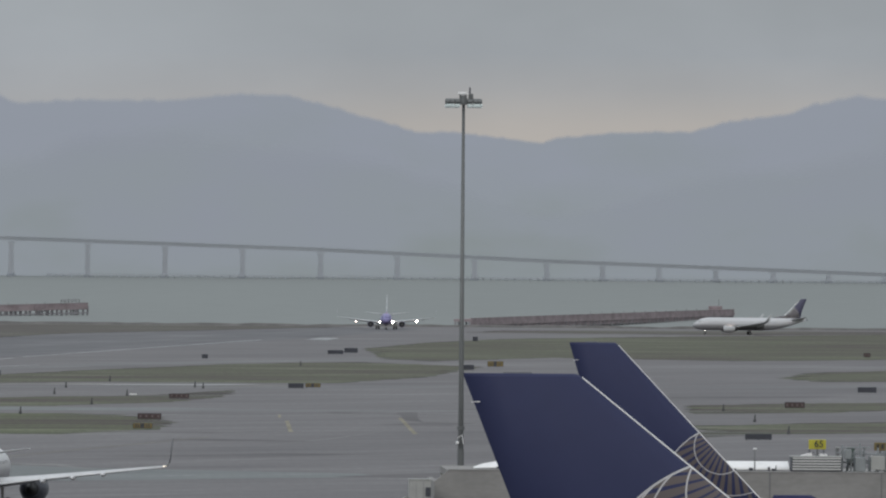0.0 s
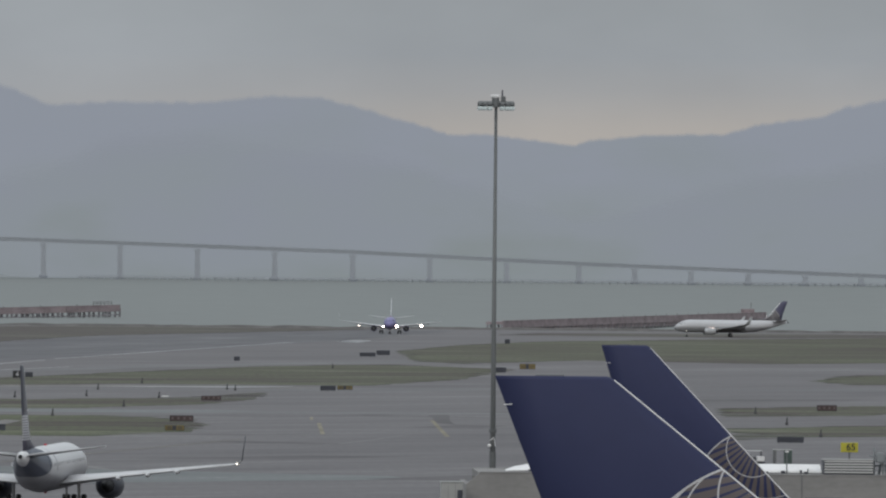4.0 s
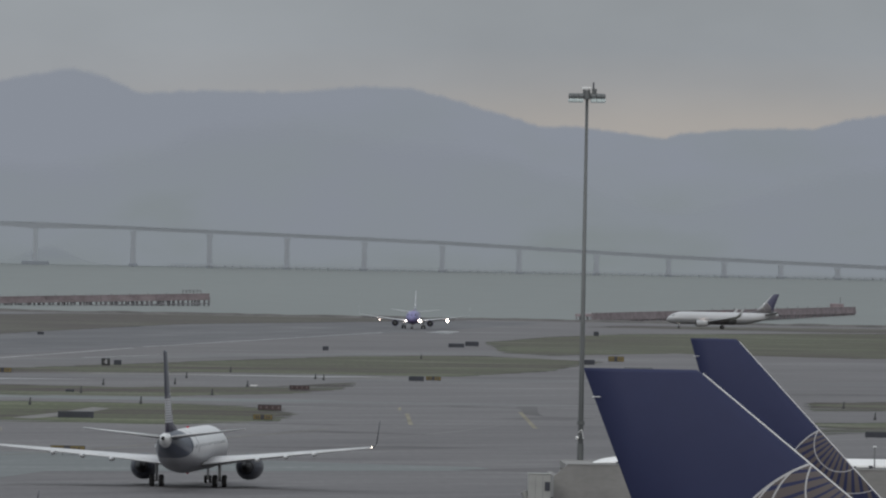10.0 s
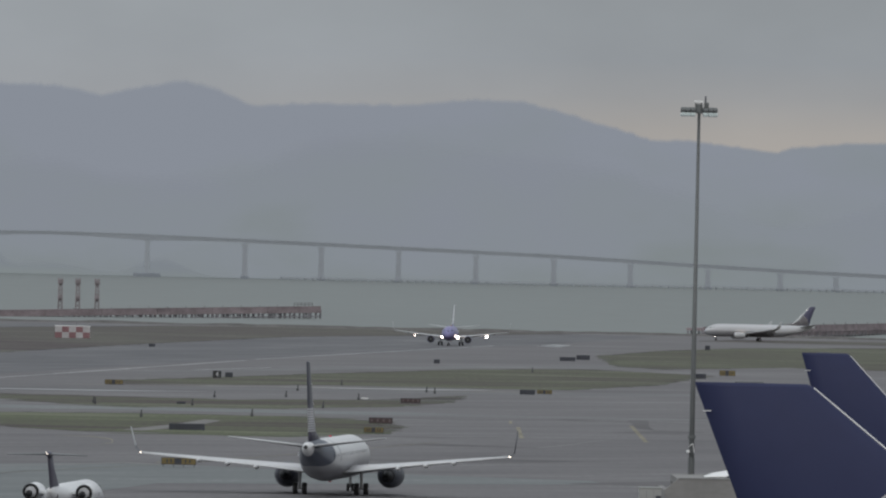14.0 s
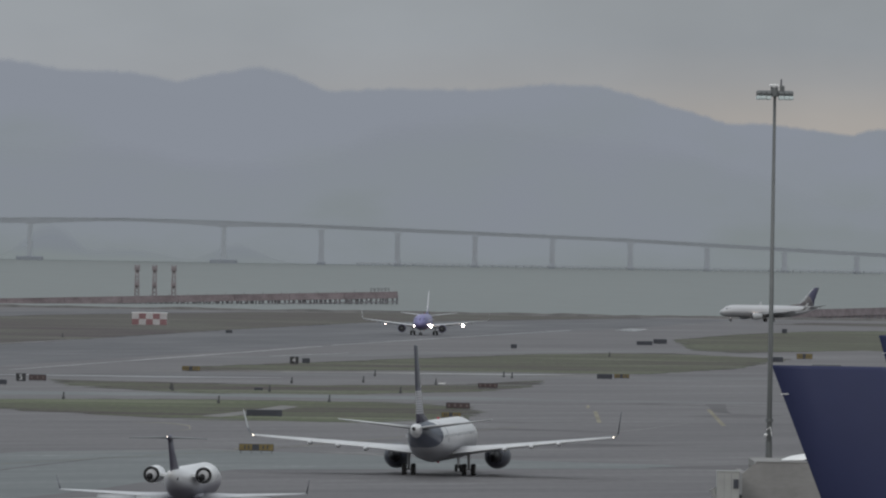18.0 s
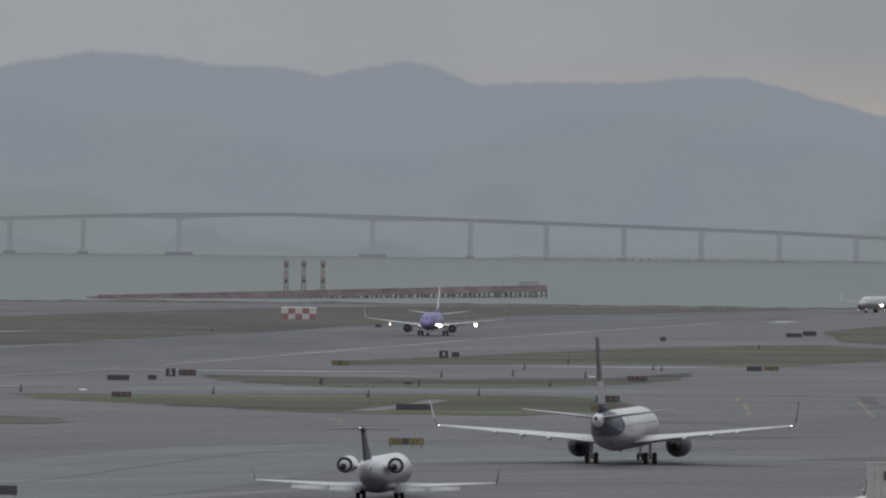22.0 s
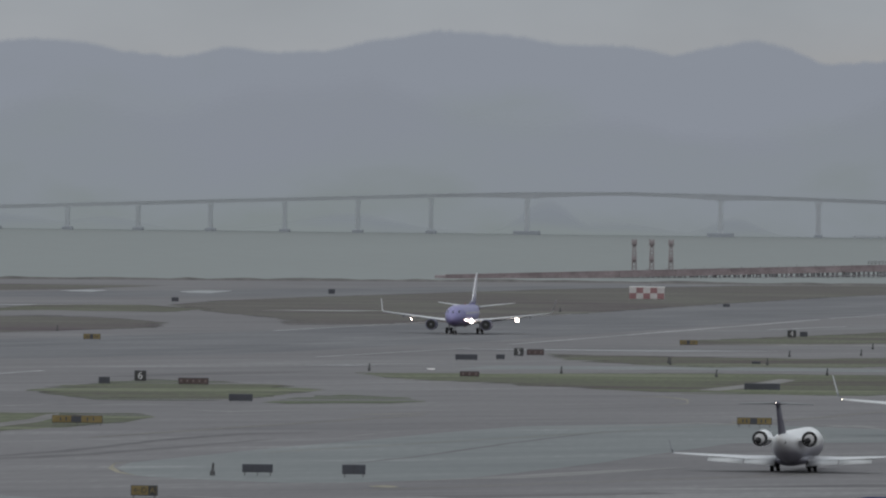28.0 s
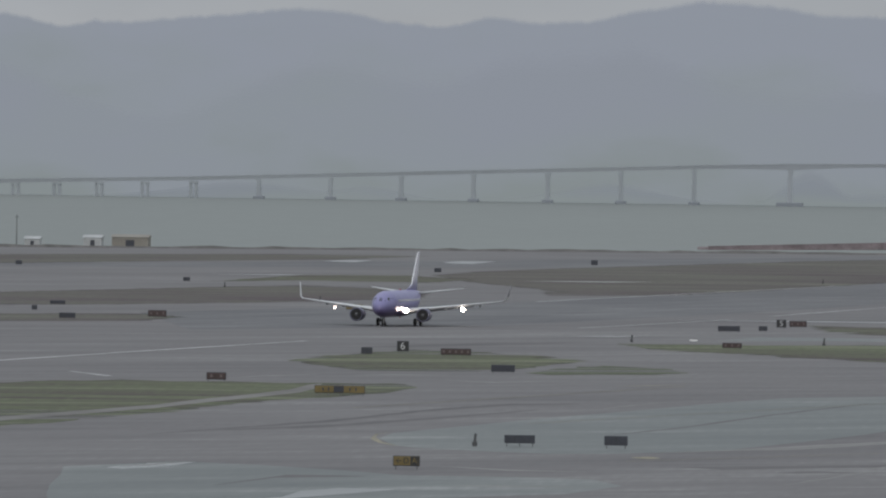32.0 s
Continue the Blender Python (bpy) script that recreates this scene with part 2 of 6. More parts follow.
M_LUSH = weathered("lush_green_turf", ((0.100, 0.104, 0.084), (0.112, 0.126, 0.086), (0.118, 0.138, 0.086), (0.150, 0.168, 0.114)), 55.0, 0.95, 0.03, 0.6, True)
M_WATER = mat("grey_green_bay_water", (0.201, 0.217, 0.212), 0.62, 0, 0.05, 0.006, (1, 0.4, 1), 0.0, (0.219, 0.236, 0.231), 12, spec=0.12)
M_ROCK = mat("seawall_rock", (0.112, 0.107, 0.104), 0.9, 0, 0.4, 0.2, (1, 1, 1), 0.6)
M_WHITELINE = mat("worn_white_marking", (0.42, 0.425, 0.43), 0.8, 0, 0.35, 0.1, (1, 0.1, 1), spec=0.05)
M_YELLOWLINE = mat("worn_yellow_marking", (0.250, 0.234, 0.186), 0.8, 0, 0.3, 0.2, (1, 0.2, 1), spec=0.05)
# haze over the bay is put into this pale concrete colour
M_BRIDGE = mat("hazy_bridge_concrete", (0.336, 0.360, 0.396), 0.9, 0, 0.05, 0.02)
# distance haze is mixed into the colours of pier timber, piles and towers
M_TIMBER = mat("hazy_red_brown_timber", (0.265, 0.218, 0.232), 0.9, 0, 0.3, 0.16, (1, 1, 2), 0.3, (0.345, 0.292, 0.308))
M_PILE = mat("hazy_timber_pile", (0.238, 0.232, 0.250), 0.9, 0, 0.3, 0.3)
M_TOWER = mat("hazy_orange_tower_steel", (0.236, 0.208, 0.218), 0.7, 0, 0.3, 0.4)
M_CHECKWHITE = mat("weathered_white_check_paint", (0.45, 0.44, 0.45), 0.6, 0, 0.2, 0.4)
M_RED = mat("red_check_paint", (0.235, 0.125, 0.135), 0.6, 0, 0.2, 0.3)
M_WHITE = mat("white_paint", (0.8, 0.8, 0.8), 0.5, 0, 0.08, 0.4)
M_DARK = mat("dark_sign_back", (0.046, 0.050, 0.064), 0.6, 0, 0.3, 0.8)
M_BLACK = mat("black_sign_face", (0.030, 0.031, 0.034), 0.5, 0, 0.2, 1.0)
M_SIGNRED = mat("dull_red_sign_face", (0.084, 0.063, 0.064), 0.6, 0, 0.25, 1.0, spec=0.2)
M_SIGNYEL = mat("dull_yellow_sign_face", (0.185, 0.146, 0.070), 0.6, 0, 0.25, 1.0, spec=0.2)
M_BAR = mat("faded_sign_lettering", (0.138, 0.112, 0.113), 0.6, 0, 0.1, 1.0)
M_STEEL = mat("galvanised_steel", (0.16, 0.165, 0.17), 0.5, 0.4, 0.15, 0.6)
M_MAST = mat("weathered_mast_steel", (0.138, 0.146, 0.148), 0.55, 0.25, 0.15, 0.15)
M_LAMPGLASS = mat("frosted_lamp_glass", (0.62, 0.70, 0.70), 0.25, 0, 0.05, 1.0)
M_CONC = mat("stained_facade_concrete", (0.232, 0.228, 0.223), 0.85, 0, 0.12, 0.25, (1, 1, 2.5), 0.25, (0.285, 0.28, 0.273))
M_SLAT = mat("white_louvre_paint", (0.52, 0.525, 0.52), 0.5, 0.0, 0.12, 0.5)
M_PALESTEEL = mat("pale_galvanised_steel", (0.25, 0.27, 0.28), 0.55, 0.2, 0.15, 0.6)
# the shade inside the bay is put into this dark colour
M_BAYSHADE = mat("shaded_bay_interior", (0.055, 0.056, 0.058), 0.7, 0, 0.3, 0.4)
M_PANEL = mat("pale_metal_cladding", (0.345, 0.35, 0.34), 0.55, 0.1, 0.12, 0.3)
M_TYRE = mat("tyre_rubber", (0.022, 0.022, 0.023), 0.85, 0, 0.2, 2.0)
M_RIM = mat("grey_wheel_hub", (0.30, 0.30, 0.31), 0.4, 0.6, 0.15, 2.0)
M_STRUT = mat("pale_gear_strut", (0.38, 0.38, 0.39), 0.45, 0.3, 0.15, 2.0)
M_WINGGREY = mat("light_grey_wing_paint", (0.40, 0.41, 0.42), 0.45, 0.1, 0.12, 0.6)
M_WINGPALE = mat("pale_wing_paint", (0.54, 0.55, 0.57), 0.42, 0.1, 0.08, 0.6)
M_LIP = mat("polished_metal_lip", (0.72, 0.72, 0.74), 0.25, 0.7, 0.06, 1.0)
M_BEACON = mat("red_beacon_glass", (0.45, 0.05, 0.07), 0.25, 0, 0.1, 2.0)
M_FAN = mat("dark_fan_blades", (0.02, 0.02, 0.022), 0.5, 0.3, 0.3, 3.0)
M_CABIN = mat("grey_cabin_glass", (0.52, 0.53, 0.55), 0.3, 0, 0.1, 1.0)
M_GLASS = mat("dark_cockpit_glass", (0.02, 0.022, 0.025), 0.12, 0, 0.1, 1.0)
M_NAVY = mat("deep_navy_tail_paint", (0.025, 0.029, 0.088), 0.5, 0, 0.06, 0.25, spec=0.22)
M_LAMP = glow("landing_light", (1.0, 0.86, 0.76), 20.0)
M_HEADLIGHT = glow("vehicle_headlight", (1.0, 0.9, 0.78), 2.5)
M_LAMPSOFT = glow("taxi_light", (1.0, 0.80, 0.70), 14.0)
M_NAV = glow("navigation_light", (1.0, 0.88, 0.74), 5.0)
M_HULL_WHITE = mat("white_fuselage_paint", (0.74, 0.75, 0.76), 0.35, 0, 0.06, 0.3)
# white hull; the shade on its underside is put into the lower colour
M_HULL_TEAL = banded(mat("white_fuselage_shaded_belly_dark_patch", (0.185, 0.185, 0.205), 0.35, 0, 0.06, 0.3),
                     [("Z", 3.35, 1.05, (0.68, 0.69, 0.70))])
M_WINGTEAL = mat("pale_grey_wing_paint", (0.58, 0.585, 0.595), 0.45, 0.1, 0.12, 0.6)
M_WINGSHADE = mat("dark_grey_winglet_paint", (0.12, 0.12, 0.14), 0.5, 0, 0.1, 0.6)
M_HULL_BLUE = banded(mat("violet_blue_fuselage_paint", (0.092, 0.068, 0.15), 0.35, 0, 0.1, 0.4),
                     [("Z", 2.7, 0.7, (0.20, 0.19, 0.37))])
M_HULL_AIR = banded(mat("white_over_grey_fuselage_paint", (0.27, 0.275, 0.29), 0.35, 0, 0.06, 0.3),
                    [("Z", 3.1, 0.35, (0.52, 0.53, 0.55))])
M_FIN_BLUE = banded(mat("white_fin_paint_over_a_violet_foot", (0.22, 0.21, 0.40), 0.4, 0, 0.08, 0.4), [("Z", 6.2, 1.2, (0.60, 0.59, 0.64))])
M_NACELLE_BLUE = mat("violet_grey_nacelle_paint", (0.10, 0.10, 0.155), 0.4, 0, 0.1, 0.6)
M_NACELLE_DARK = mat("dark_nacelle_paint", (0.05, 0.055, 0.07), 0.4, 0, 0.12, 0.6)
M_NACELLE_PALE = mat("pale_nacelle_paint", (0.66, 0.67, 0.68), 0.4, 0, 0.08, 0.6)
M_TRUCKGLASS = mat("windscreen_glass", (0.03, 0.035, 0.04), 0.1, 0, 0.1, 1.0)


# ---------------------------------------------------------------- building blocks
def part(name, bm, material, parent, label="", smooth=False):
    me = bpy.data.meshes.new(name)
    bm.to_mesh(me)
    bm.free()
    me.materials.append(material)
    if smooth:
        for f in me.polygons:
            f.use_smooth = True
    ob = new(name, me)
    if parent is not None:
        ob.parent = parent
    if label:
        ob["label"] = label
    return ob


def thing(name, label, category, m=None, group="", kind=""):
    ob = new(name)
    ob.empty_display_size = 0.5
    if m is not None:
        ob.matrix_world = m
    return tagged(ob, label, category, group, kind)


def raw(verts, faces):
    bm = bmesh.new()
    vs = [bm.verts.new(v) for v in verts]
    for f in faces:
        try:
            bm.faces.new([vs[i] for i in f])
        except ValueError:
            pass
    return bm


def block(x0, x1, y0, y1, z0, z1, bevel=0.0, bm=None):
    bm = bm or bmesh.new()
    r = bmesh.ops.create_cube(bm, size=1.0)
    for v in r["verts"]:
        v.co = Vector(((x0 + x1) / 2 + v.co.x * (x1 - x0), (y0 + y1) / 2 + v.co.y * (y1 - y0), (z0 + z1) / 2 + v.co.z * (z1 - z0)))
    if bevel:
        es = list({e for v in r["verts"] for e in v.link_edges})
        bmesh.ops.bevel(bm, geom=es, offset=bevel, segments=1, affect='EDGES')
    return bm


def rod(a, b, r0, r1=None, seg=8, bm=None):
    """A tapered round bar from a to b."""
    bm = bm or bmesh.new()
    a, b = Vector(a), Vector(b)
    r1 = r0 if r1 is None else r1
    q = (b - a).to_track_quat("Z", "Y")
    rings = []
    for c, r in ((a, r0), (b, r1)):
        rings.append([bm.verts.new(c + q @ Vector((r * math.cos(2 * math.pi * k / seg), r * math.sin(2 * math.pi * k / seg), 0))) for k in range(seg)])
    for k in range(seg):
        bm.faces.new((rings[0][k], rings[0][(k + 1) % seg], rings[1][(k + 1) % seg], rings[1][k]))
    bm.faces.new(list(reversed(rings[0])))
    bm.faces.new(rings[1])
    return bm


def loft(rings, cap=True):
    bm = bmesh.new()
    vs = [[bm.verts.new(p) for p in ring] for ring in rings]
    n = len(vs[0])
    for a, b in zip(vs, vs[1:]):
        for k in range(n):
            bm.faces.new((a[k], a[(k + 1) % n], b[(k + 1) % n], b[k]))
    if cap:
        bm.faces.new(list(reversed(vs[0])))
        bm.faces.new(vs[-1])
    bmesh.ops.recalc_face_normals(bm, faces=bm.faces)
    return bm


def oval(x, zc, ry, rz, seg=28, yc=0.0):
    return [(x, yc + ry * math.cos(2 * math.pi * k / seg), zc + rz * math.sin(2 * math.pi * k / seg)) for k in range(seg)]


def lathe_x(stations, yc, zc, seg=24):
    """A round body along x: (x, radius)."""
    return loft([oval(x, zc, r, r, seg, yc) for x, r in stations])


FOIL = ((0.0, 0.0), (0.03, 0.42), (0.15, 0.9), (0.35, 1.0), (0.65, 0.62), (1.0, 0.04))


def foil(sections):
    """A wing-like surface through sections (leading edge, trailing edge, thickness axis, thickness)."""
    rings = []
    for le, te, ax, th in sections:
        le, te, ax = Vector(le), Vector(te), Vector(ax).normalized()
        ring = [le + (te - le) * u + ax * (0.5 * th * w) for u, w in FOIL]
        ring += [le + (te - le) * u - ax * (0.5 * th * w) for u, w in reversed(FOIL[1:])]
        rings.append(ring)
    return loft(rings)


def wheel(parent, x, y, r, w):
    st = [(-w / 2, r * 0.6), (-w / 2, r * 0.9), (-w * 0.36, r), (w * 0.36, r), (w / 2, r * 0.9), (w / 2, r * 0.6)]
    seg = 18
    ty = loft([[(x + rr * math.cos(2 * math.pi * k / seg), y + yy, r + rr * math.sin(2 * math.pi * k / seg)) for k in range(seg)] for yy, rr in st])
    t = part("tyre", ty, M_TYRE, parent, "black rubber tyre", True)
    hub = loft([[(x + rr * math.cos(2 * math.pi * k / seg), y + yy, r + rr * math.sin(2 * math.pi * k / seg)) for k in range(seg)] for yy, rr in ((-w * 0.53, r * 0.5), (w * 0.53, r * 0.5))])
    part("rim", hub, M_RIM, parent, "grey metal hub")
    return t


def gear(parent, name, x, y, r, w, track, top):
    """A landing-gear leg with a pair of wheels, standing on z = 0."""
    leg = part(name, rod((x, y, r), (x, y, top), 0.12, 0.16, 8), M_STRUT, parent, "pale landing gear leg")
    part("brace", rod((x, y, top * 0.55), (x + 0.9, y, top), 0.06, 0.06, 6), M_STRUT, leg)
    part("axle", rod((x, y - track / 2, r), (x, y + track / 2, r), 0.07, 0.07, 6), M_STRUT, leg)
    for s in (-1, 1):
        wheel(leg, x, y + s * track / 2, r, w)
    return leg


def ground_z(x, y):
    """The airfield is level."""
    return 0.0


SPAN = 16000.0
LEVEL = 12.0


def up(rise, dist):
    """The height of a point that rises so much (in the plan's own units of angle) at that distance."""
    return EYE[2] + (rise - LEVEL) / SPAN * dist


def shore_y(x):
    """The shoreline runs straight, then falls back towards the west."""
    return 3070.0 + 0.85 * max(-900.0, min(0.0, x + 120.0)) + 5 * math.sin(x / 61.0)


def water_z(y):
    """The bay: its far side is drawn nearer than it lies, so the sheet climbs gently towards the eye's horizon."""
    return -2.0 + max(0.0, y - 3200.0) * (15.0 / 1650.0)


# ---------------------------------------------------------------- ground, water, far shore
def sheet(name, xs, ys, height, material, label, category):
    verts, faces, nx = [], [], len(xs)
    for y in ys:
        for x in xs:
            verts.append((x, y, height(x, y)))
    for j in range(len(ys) - 1):
        for i in range(nx - 1):
            a = j * nx + i
            faces.append((a, a + 1, a + 1 + nx, a + nx))
    me = bpy.data.meshes.new(name)
    me.from_pydata(verts, [], faces)
    me.materials.append(material)
    for f in me.polygons:
        f.use_smooth = True
    return tagged(new(name, me), label, category, kind="structure")


xs = [-2400, -1600, -1100, -800] + list(range(-600, 610, 40)) + [800, 1100, 1600, 2400]
LAND = [-1500, -600, -200] + list(range(0, 2401, 200)) + [2500]
verts_y = [[min(y, shore_y(x) - 10 - 0.01 * (2500 - y)) for y in LAND] + [shore_y(x) - 4, shore_y(x), shore_y(x) + 10] for x in xs]
bm = bmesh.new()
cols = []
for x, yy in zip(xs, verts_y):
    cols.append([bm.verts.new((x, y, 0.0 if k < len(yy) - 1 else -3.0)) for k, y in enumerate(yy)])
for a, b in zip(cols, cols[1:]):
    for k in range(len(a) - 1):
        bm.faces.new((a[k], b[k], b[k + 1], a[k + 1]))
tagged(part("ground", bm, M_PAVE, None), "grey concrete and asphalt airfield ground, slightly damp", "ground", kind="structure")
sheet("water", [-2400, -1500, -900, -500, 0, 500, 900, 1500, 2400], [2000, 2600, 3200, 3400, 3700, 4000, 4300, 4600, 4900],
      lambda x, y: water_z(y), M_WATER, "flat grey-green bay water behind the airfield", "water")
for x0, x1 in ((-2400, -4600), (2400, 4600)):
    bmw = raw([(x0, -1500, -2.0), (x1, -1500, -2.0), (x1, 3200, -2.0), (x0, 3200, -2.0)], [(0, 1, 2, 3)])
    tagged(part("water", bmw, M_WATER, None), "grey-green bay water beside the airfield", "water", kind="structure")

# the rock edge of the airfield
bm = bmesh.new()
rr = random.Random(5)
prev = None
for i in range(0, 301):
    x = -900 + i * 6
    y = shore_y(x) - 3
    top = 0.45 + rr.random() * 0.55
    ring = [bm.verts.new((x, y - 4, -0.1)), bm.verts.new((x, y - 1.5, top)), bm.verts.new((x, y + 3, top - 0.3)), bm.verts.new((x, y + 12, -3.4))]
    if prev:
        for a in range(3):
            bm.faces.new((prev[a], ring[a], ring[a + 1], prev[a + 1]))
    prev = ring
tagged(part("seawall", bm, M_ROCK, None), "low dark rock seawall along the bay", "seawall", kind="structure")


M_PATH = mat("pale_worn_concrete_path", (0.185, 0.18, 0.177), 0.85, 0, 0.2, 0.1, (1, 0.2, 1), 0.1, (0.24, 0.235, 0.23), 5, spec=0.05)
LAID = []


def patch(name, outline, material, lift, label, category, wobble=0.0, kind="structure", cell=45.0, step=18.0):
    """A thin sheet of ground cover laid over the airfield inside an outline, with an uneven edge."""
    r = random.Random(len(outline) * 31 + int(abs(outline[0][0])) + int(outline[0][1]))
    lift = lift * 0.25 + 0.0001 * len(LAID)
    LAID.append(name)
    pts = []
    n = len(outline)
    for i in range(n):
        (xa, ya), (xb, yb) = outline[i], outline[(i + 1) % n]
        k = max(1, int(math.hypot(xb - xa, (yb - ya)) / step))
        for j in range(k):
            u = j / k
            pts.append((xa + (xb - xa) * u + r.uniform(-1, 1) * wobble * 0.3, ya + (yb - ya) * u + r.uniform(-1, 1) * wobble))
    pts = [(x, min(y, shore_y(x) - 14)) for x, y in pts]
    bm = bmesh.new()
    vs = [bm.verts.new((x, y, 0)) for x, y in pts]
    es = [bm.edges.new((vs[i], vs[(i + 1) % len(vs)])) for i in range(len(vs))]
    bmesh.ops.triangle_fill(bm, use_beauty=True, edges=es)
    for _ in range(4):
        long = [e for e in bm.edges if e.calc_length() > cell]
        if not long:
            break
        bmesh.ops.subdivide_edges(bm, edges=long, cuts=1)
        bmesh.ops.triangulate(bm, faces=bm.faces)
    margin = bm.verts.layers.float.new("margin")
    rim = np.array(pts)
    for v in bm.verts:
        v.co.z = ground_z(v.co.x, v.co.y) + lift
        v[margin] = min(1.0, float(np.min(np.hypot(rim[:, 0] - v.co.x, (rim[:, 1] - v.co.y) / 14.0))) / 2.2)
    bmesh.ops.recalc_face_normals(bm, faces=bm.faces)
    if bm.faces and sum(f.normal.z for f in bm.faces) < 0:
        bmesh.ops.reverse_faces(bm, faces=bm.faces)
    return tagged(part(name, bm, material, None, "", True), label, category, kind=kind)


patch("runway", [(-145.2, 1296.8), (-171.7, 1459.3), (-125.9, 1658.3), (-82.7, 2035.7), (-19.6, 2674.8), (17.7, 2998.7), (99.1, 2998.7), (64.6, 2692.1), (28.2, 2401.0), (-26.5, 1993.4), (-77.4, 1570.7), (-107.0, 1379.2)],
      M_RUNWAY, 0.012, "dark grey asphalt runway with worn tyre streaks", "runway")
patch("runway", [(-265.3, 2238.3), (-161.9, 2412.1), (-52.4, 2906.6), (-26.3, 3045.5), (-102.7, 2979.4), (-216.6, 2549.5), (-348.9, 2193.1)],
      M_RUNWAY, 0.012, "dark grey asphalt of the far parallel runway", "runway")

GRASS = [
    (M_GRASS, [(-63.2, 3010.0), (0.0, 3120.0), (60.0, 3145.0), (82.0, 3110.0), (66.3, 3001.1), (-19.0, 2657.6), (-53.3, 2343.1), (-82.2, 2010.5), (-103.5, 1813.4), (-126.8, 1760.0), (-136.3, 1872.6), (-159.4, 1985.7), (-182.0, 2134.0), (-180.6, 2248.9), (-167.2, 2379.0), (-146.6, 2535.6), (-120.1, 2750.7)]),
    (M_GREEN, [(58.6, 2269.1), (81.6, 2468.0), (109.0, 2604.0), (166.5, 2741.4), (269.7, 2935.7), (374.1, 2850.4), (276.2, 2135.6), (194.4, 2113.0), (136.0, 2031.9), (96.9, 2073.4), (65.8, 1978.4), (56.5, 2017.5)]),
    (M_GREEN, [(-44.9, 1602.5), (-24.1, 1697.9), (-0.9, 1804.2), (22.3, 1902.4), (50.1, 1955.4), (73.6, 1878.3), (56.3, 1700.8), (36.8, 1601.8), (18.9, 1597.4), (-4.7, 1597.4), (-43.2, 1544.2)]),
    (M_GREEN, [(-61.9, 1427.4), (-36.2, 1414.8), (-20.6, 1407.8), (1.9, 1438.6), (18.0, 1512.5), (15.2, 1434.1), (6.7, 1372.3), (-13.2, 1323.1), (-37.2, 1311.5), (-55.8, 1363.3)]),
    (M_TURF, [(-79.3, 1235.0), (-61.2, 1239.3), (-30.8, 1268.6), (-2.9, 1262.8), (4.2, 1240.0), (6.0, 1190.0), (3.2, 1140.0), (-8.5, 1112.0), (-30.9, 1110.2), (-52.4, 1151.9), (-72.4, 1192.4)]),
    (M_TURF, [(-108.7, 1077.3), (-108.2, 1104.5), (-105.2, 1139.4), (-100.9, 1164.5), (-92.1, 1155.3), (-82.6, 1134.7), (-75.1, 1105.8), (-76.1, 1082.5), (-78.4, 1059.0), (-81.9, 1035.5), (-87.7, 1027.5), (-94.9, 1028.4), (-102.2, 1050.1)]),
    (M_LUSH, [(-76.1, 1030.1), (-74.4, 1058.8), (-71.7, 1078.8), (-65.9, 1072.7), (-60.9, 1055.8), (-58.1, 1041.1), (-61.9, 1028.1), (-68.8, 1025.9), (-73.7, 1022.1)]),
    (M_TURF, [(-128.8, 930.9), (-116.0, 961.1), (-109.8, 959.9), (-103.9, 961.4), (-97.4, 957.5), (-94.0, 960.0), (-89.2, 960.7), (-85.5, 966.5), (-82.3, 954.3), (-82.5, 926.3), (-84.9, 908.6), (-89.7, 882.4), (-92.7, 858.6), (-94.9, 830.0), (-97.6, 808.9), (-104.5, 755.4)]),
    (M_GRASS, [(-233.4, 1679.1), (-212.7, 1768.5), (-202.5, 1826.6), (-188.6, 1893.1), (-168.3, 1851.4), (-152.2, 1785.8), (-146.5, 1694.1), (-163.5, 1610.7), (-186.4, 1550.3), (-209.5, 1507.5)]),
    (M_GREEN, [(-212.0, 1933.6), (-209.7, 2104.5), (-186.7, 2126.5), (-165.2, 2057.9), (-168.2, 1972.7), (-197.5, 1981.6)]),
    (M_GRASS, [(-352.0, 2530.9), (-316.8, 2633.3), (-276.5, 2722.3), (-231.6, 2714.7), (-242.7, 2546.6), (-275.5, 2415.8), (-312.3, 2246.1)]),
    (M_GRASS, [(-420.0, 2830.0), (-330.0, 2935.0), (-200.0, 3060.0), (-80.0, 3128.0), (-80.0, 3105.0), (-200.0, 3020.0), (-330.0, 2880.0), (-420.0, 2780.0)]),
    (M_GRASS, [(-196.9, 1418.9), (-169.2, 1449.6), (-159.9, 1418.0), (-160.3, 1373.4), (-185.6, 1335.2)]),
    (M_GREEN, [(84.7, 1377.7), (109.3, 1415.4), (141.4, 1449.3), (134.2, 1378.6), (102.1, 1321.0), (80.3, 1294.8)]),
    (M_GREEN, [(75.8, 1203.1), (94.8, 1234.9), (122.5, 1255.8), (115.3, 1177.5), (88.5, 1151.0), (71.2, 1123.5)]),
    (M_GREEN, [(123.8, 1723.5), (137.2, 1822.4), (187.7, 1926.4), (167.0, 1712.2), (127.9, 1665.0)]),
    (M_GRASS, [(103.4, 2832.3), (121.6, 2933.4), (192.9, 2991.0), (295.1, 3025.8), (287.3, 2947.4), (185.7, 2801.6)]),
]
for k_, (m_, outline) in enumerate(GRASS):
    lbl = "short dull green grass strip between taxiways" if m_ is not M_GRASS else "rough brownish winter grass beside the runway"
    patch("grass", outline, m_, 0.03 + 0.003 * k_, lbl, "grass", 3.0, "stuff", 22.0, 5.0)

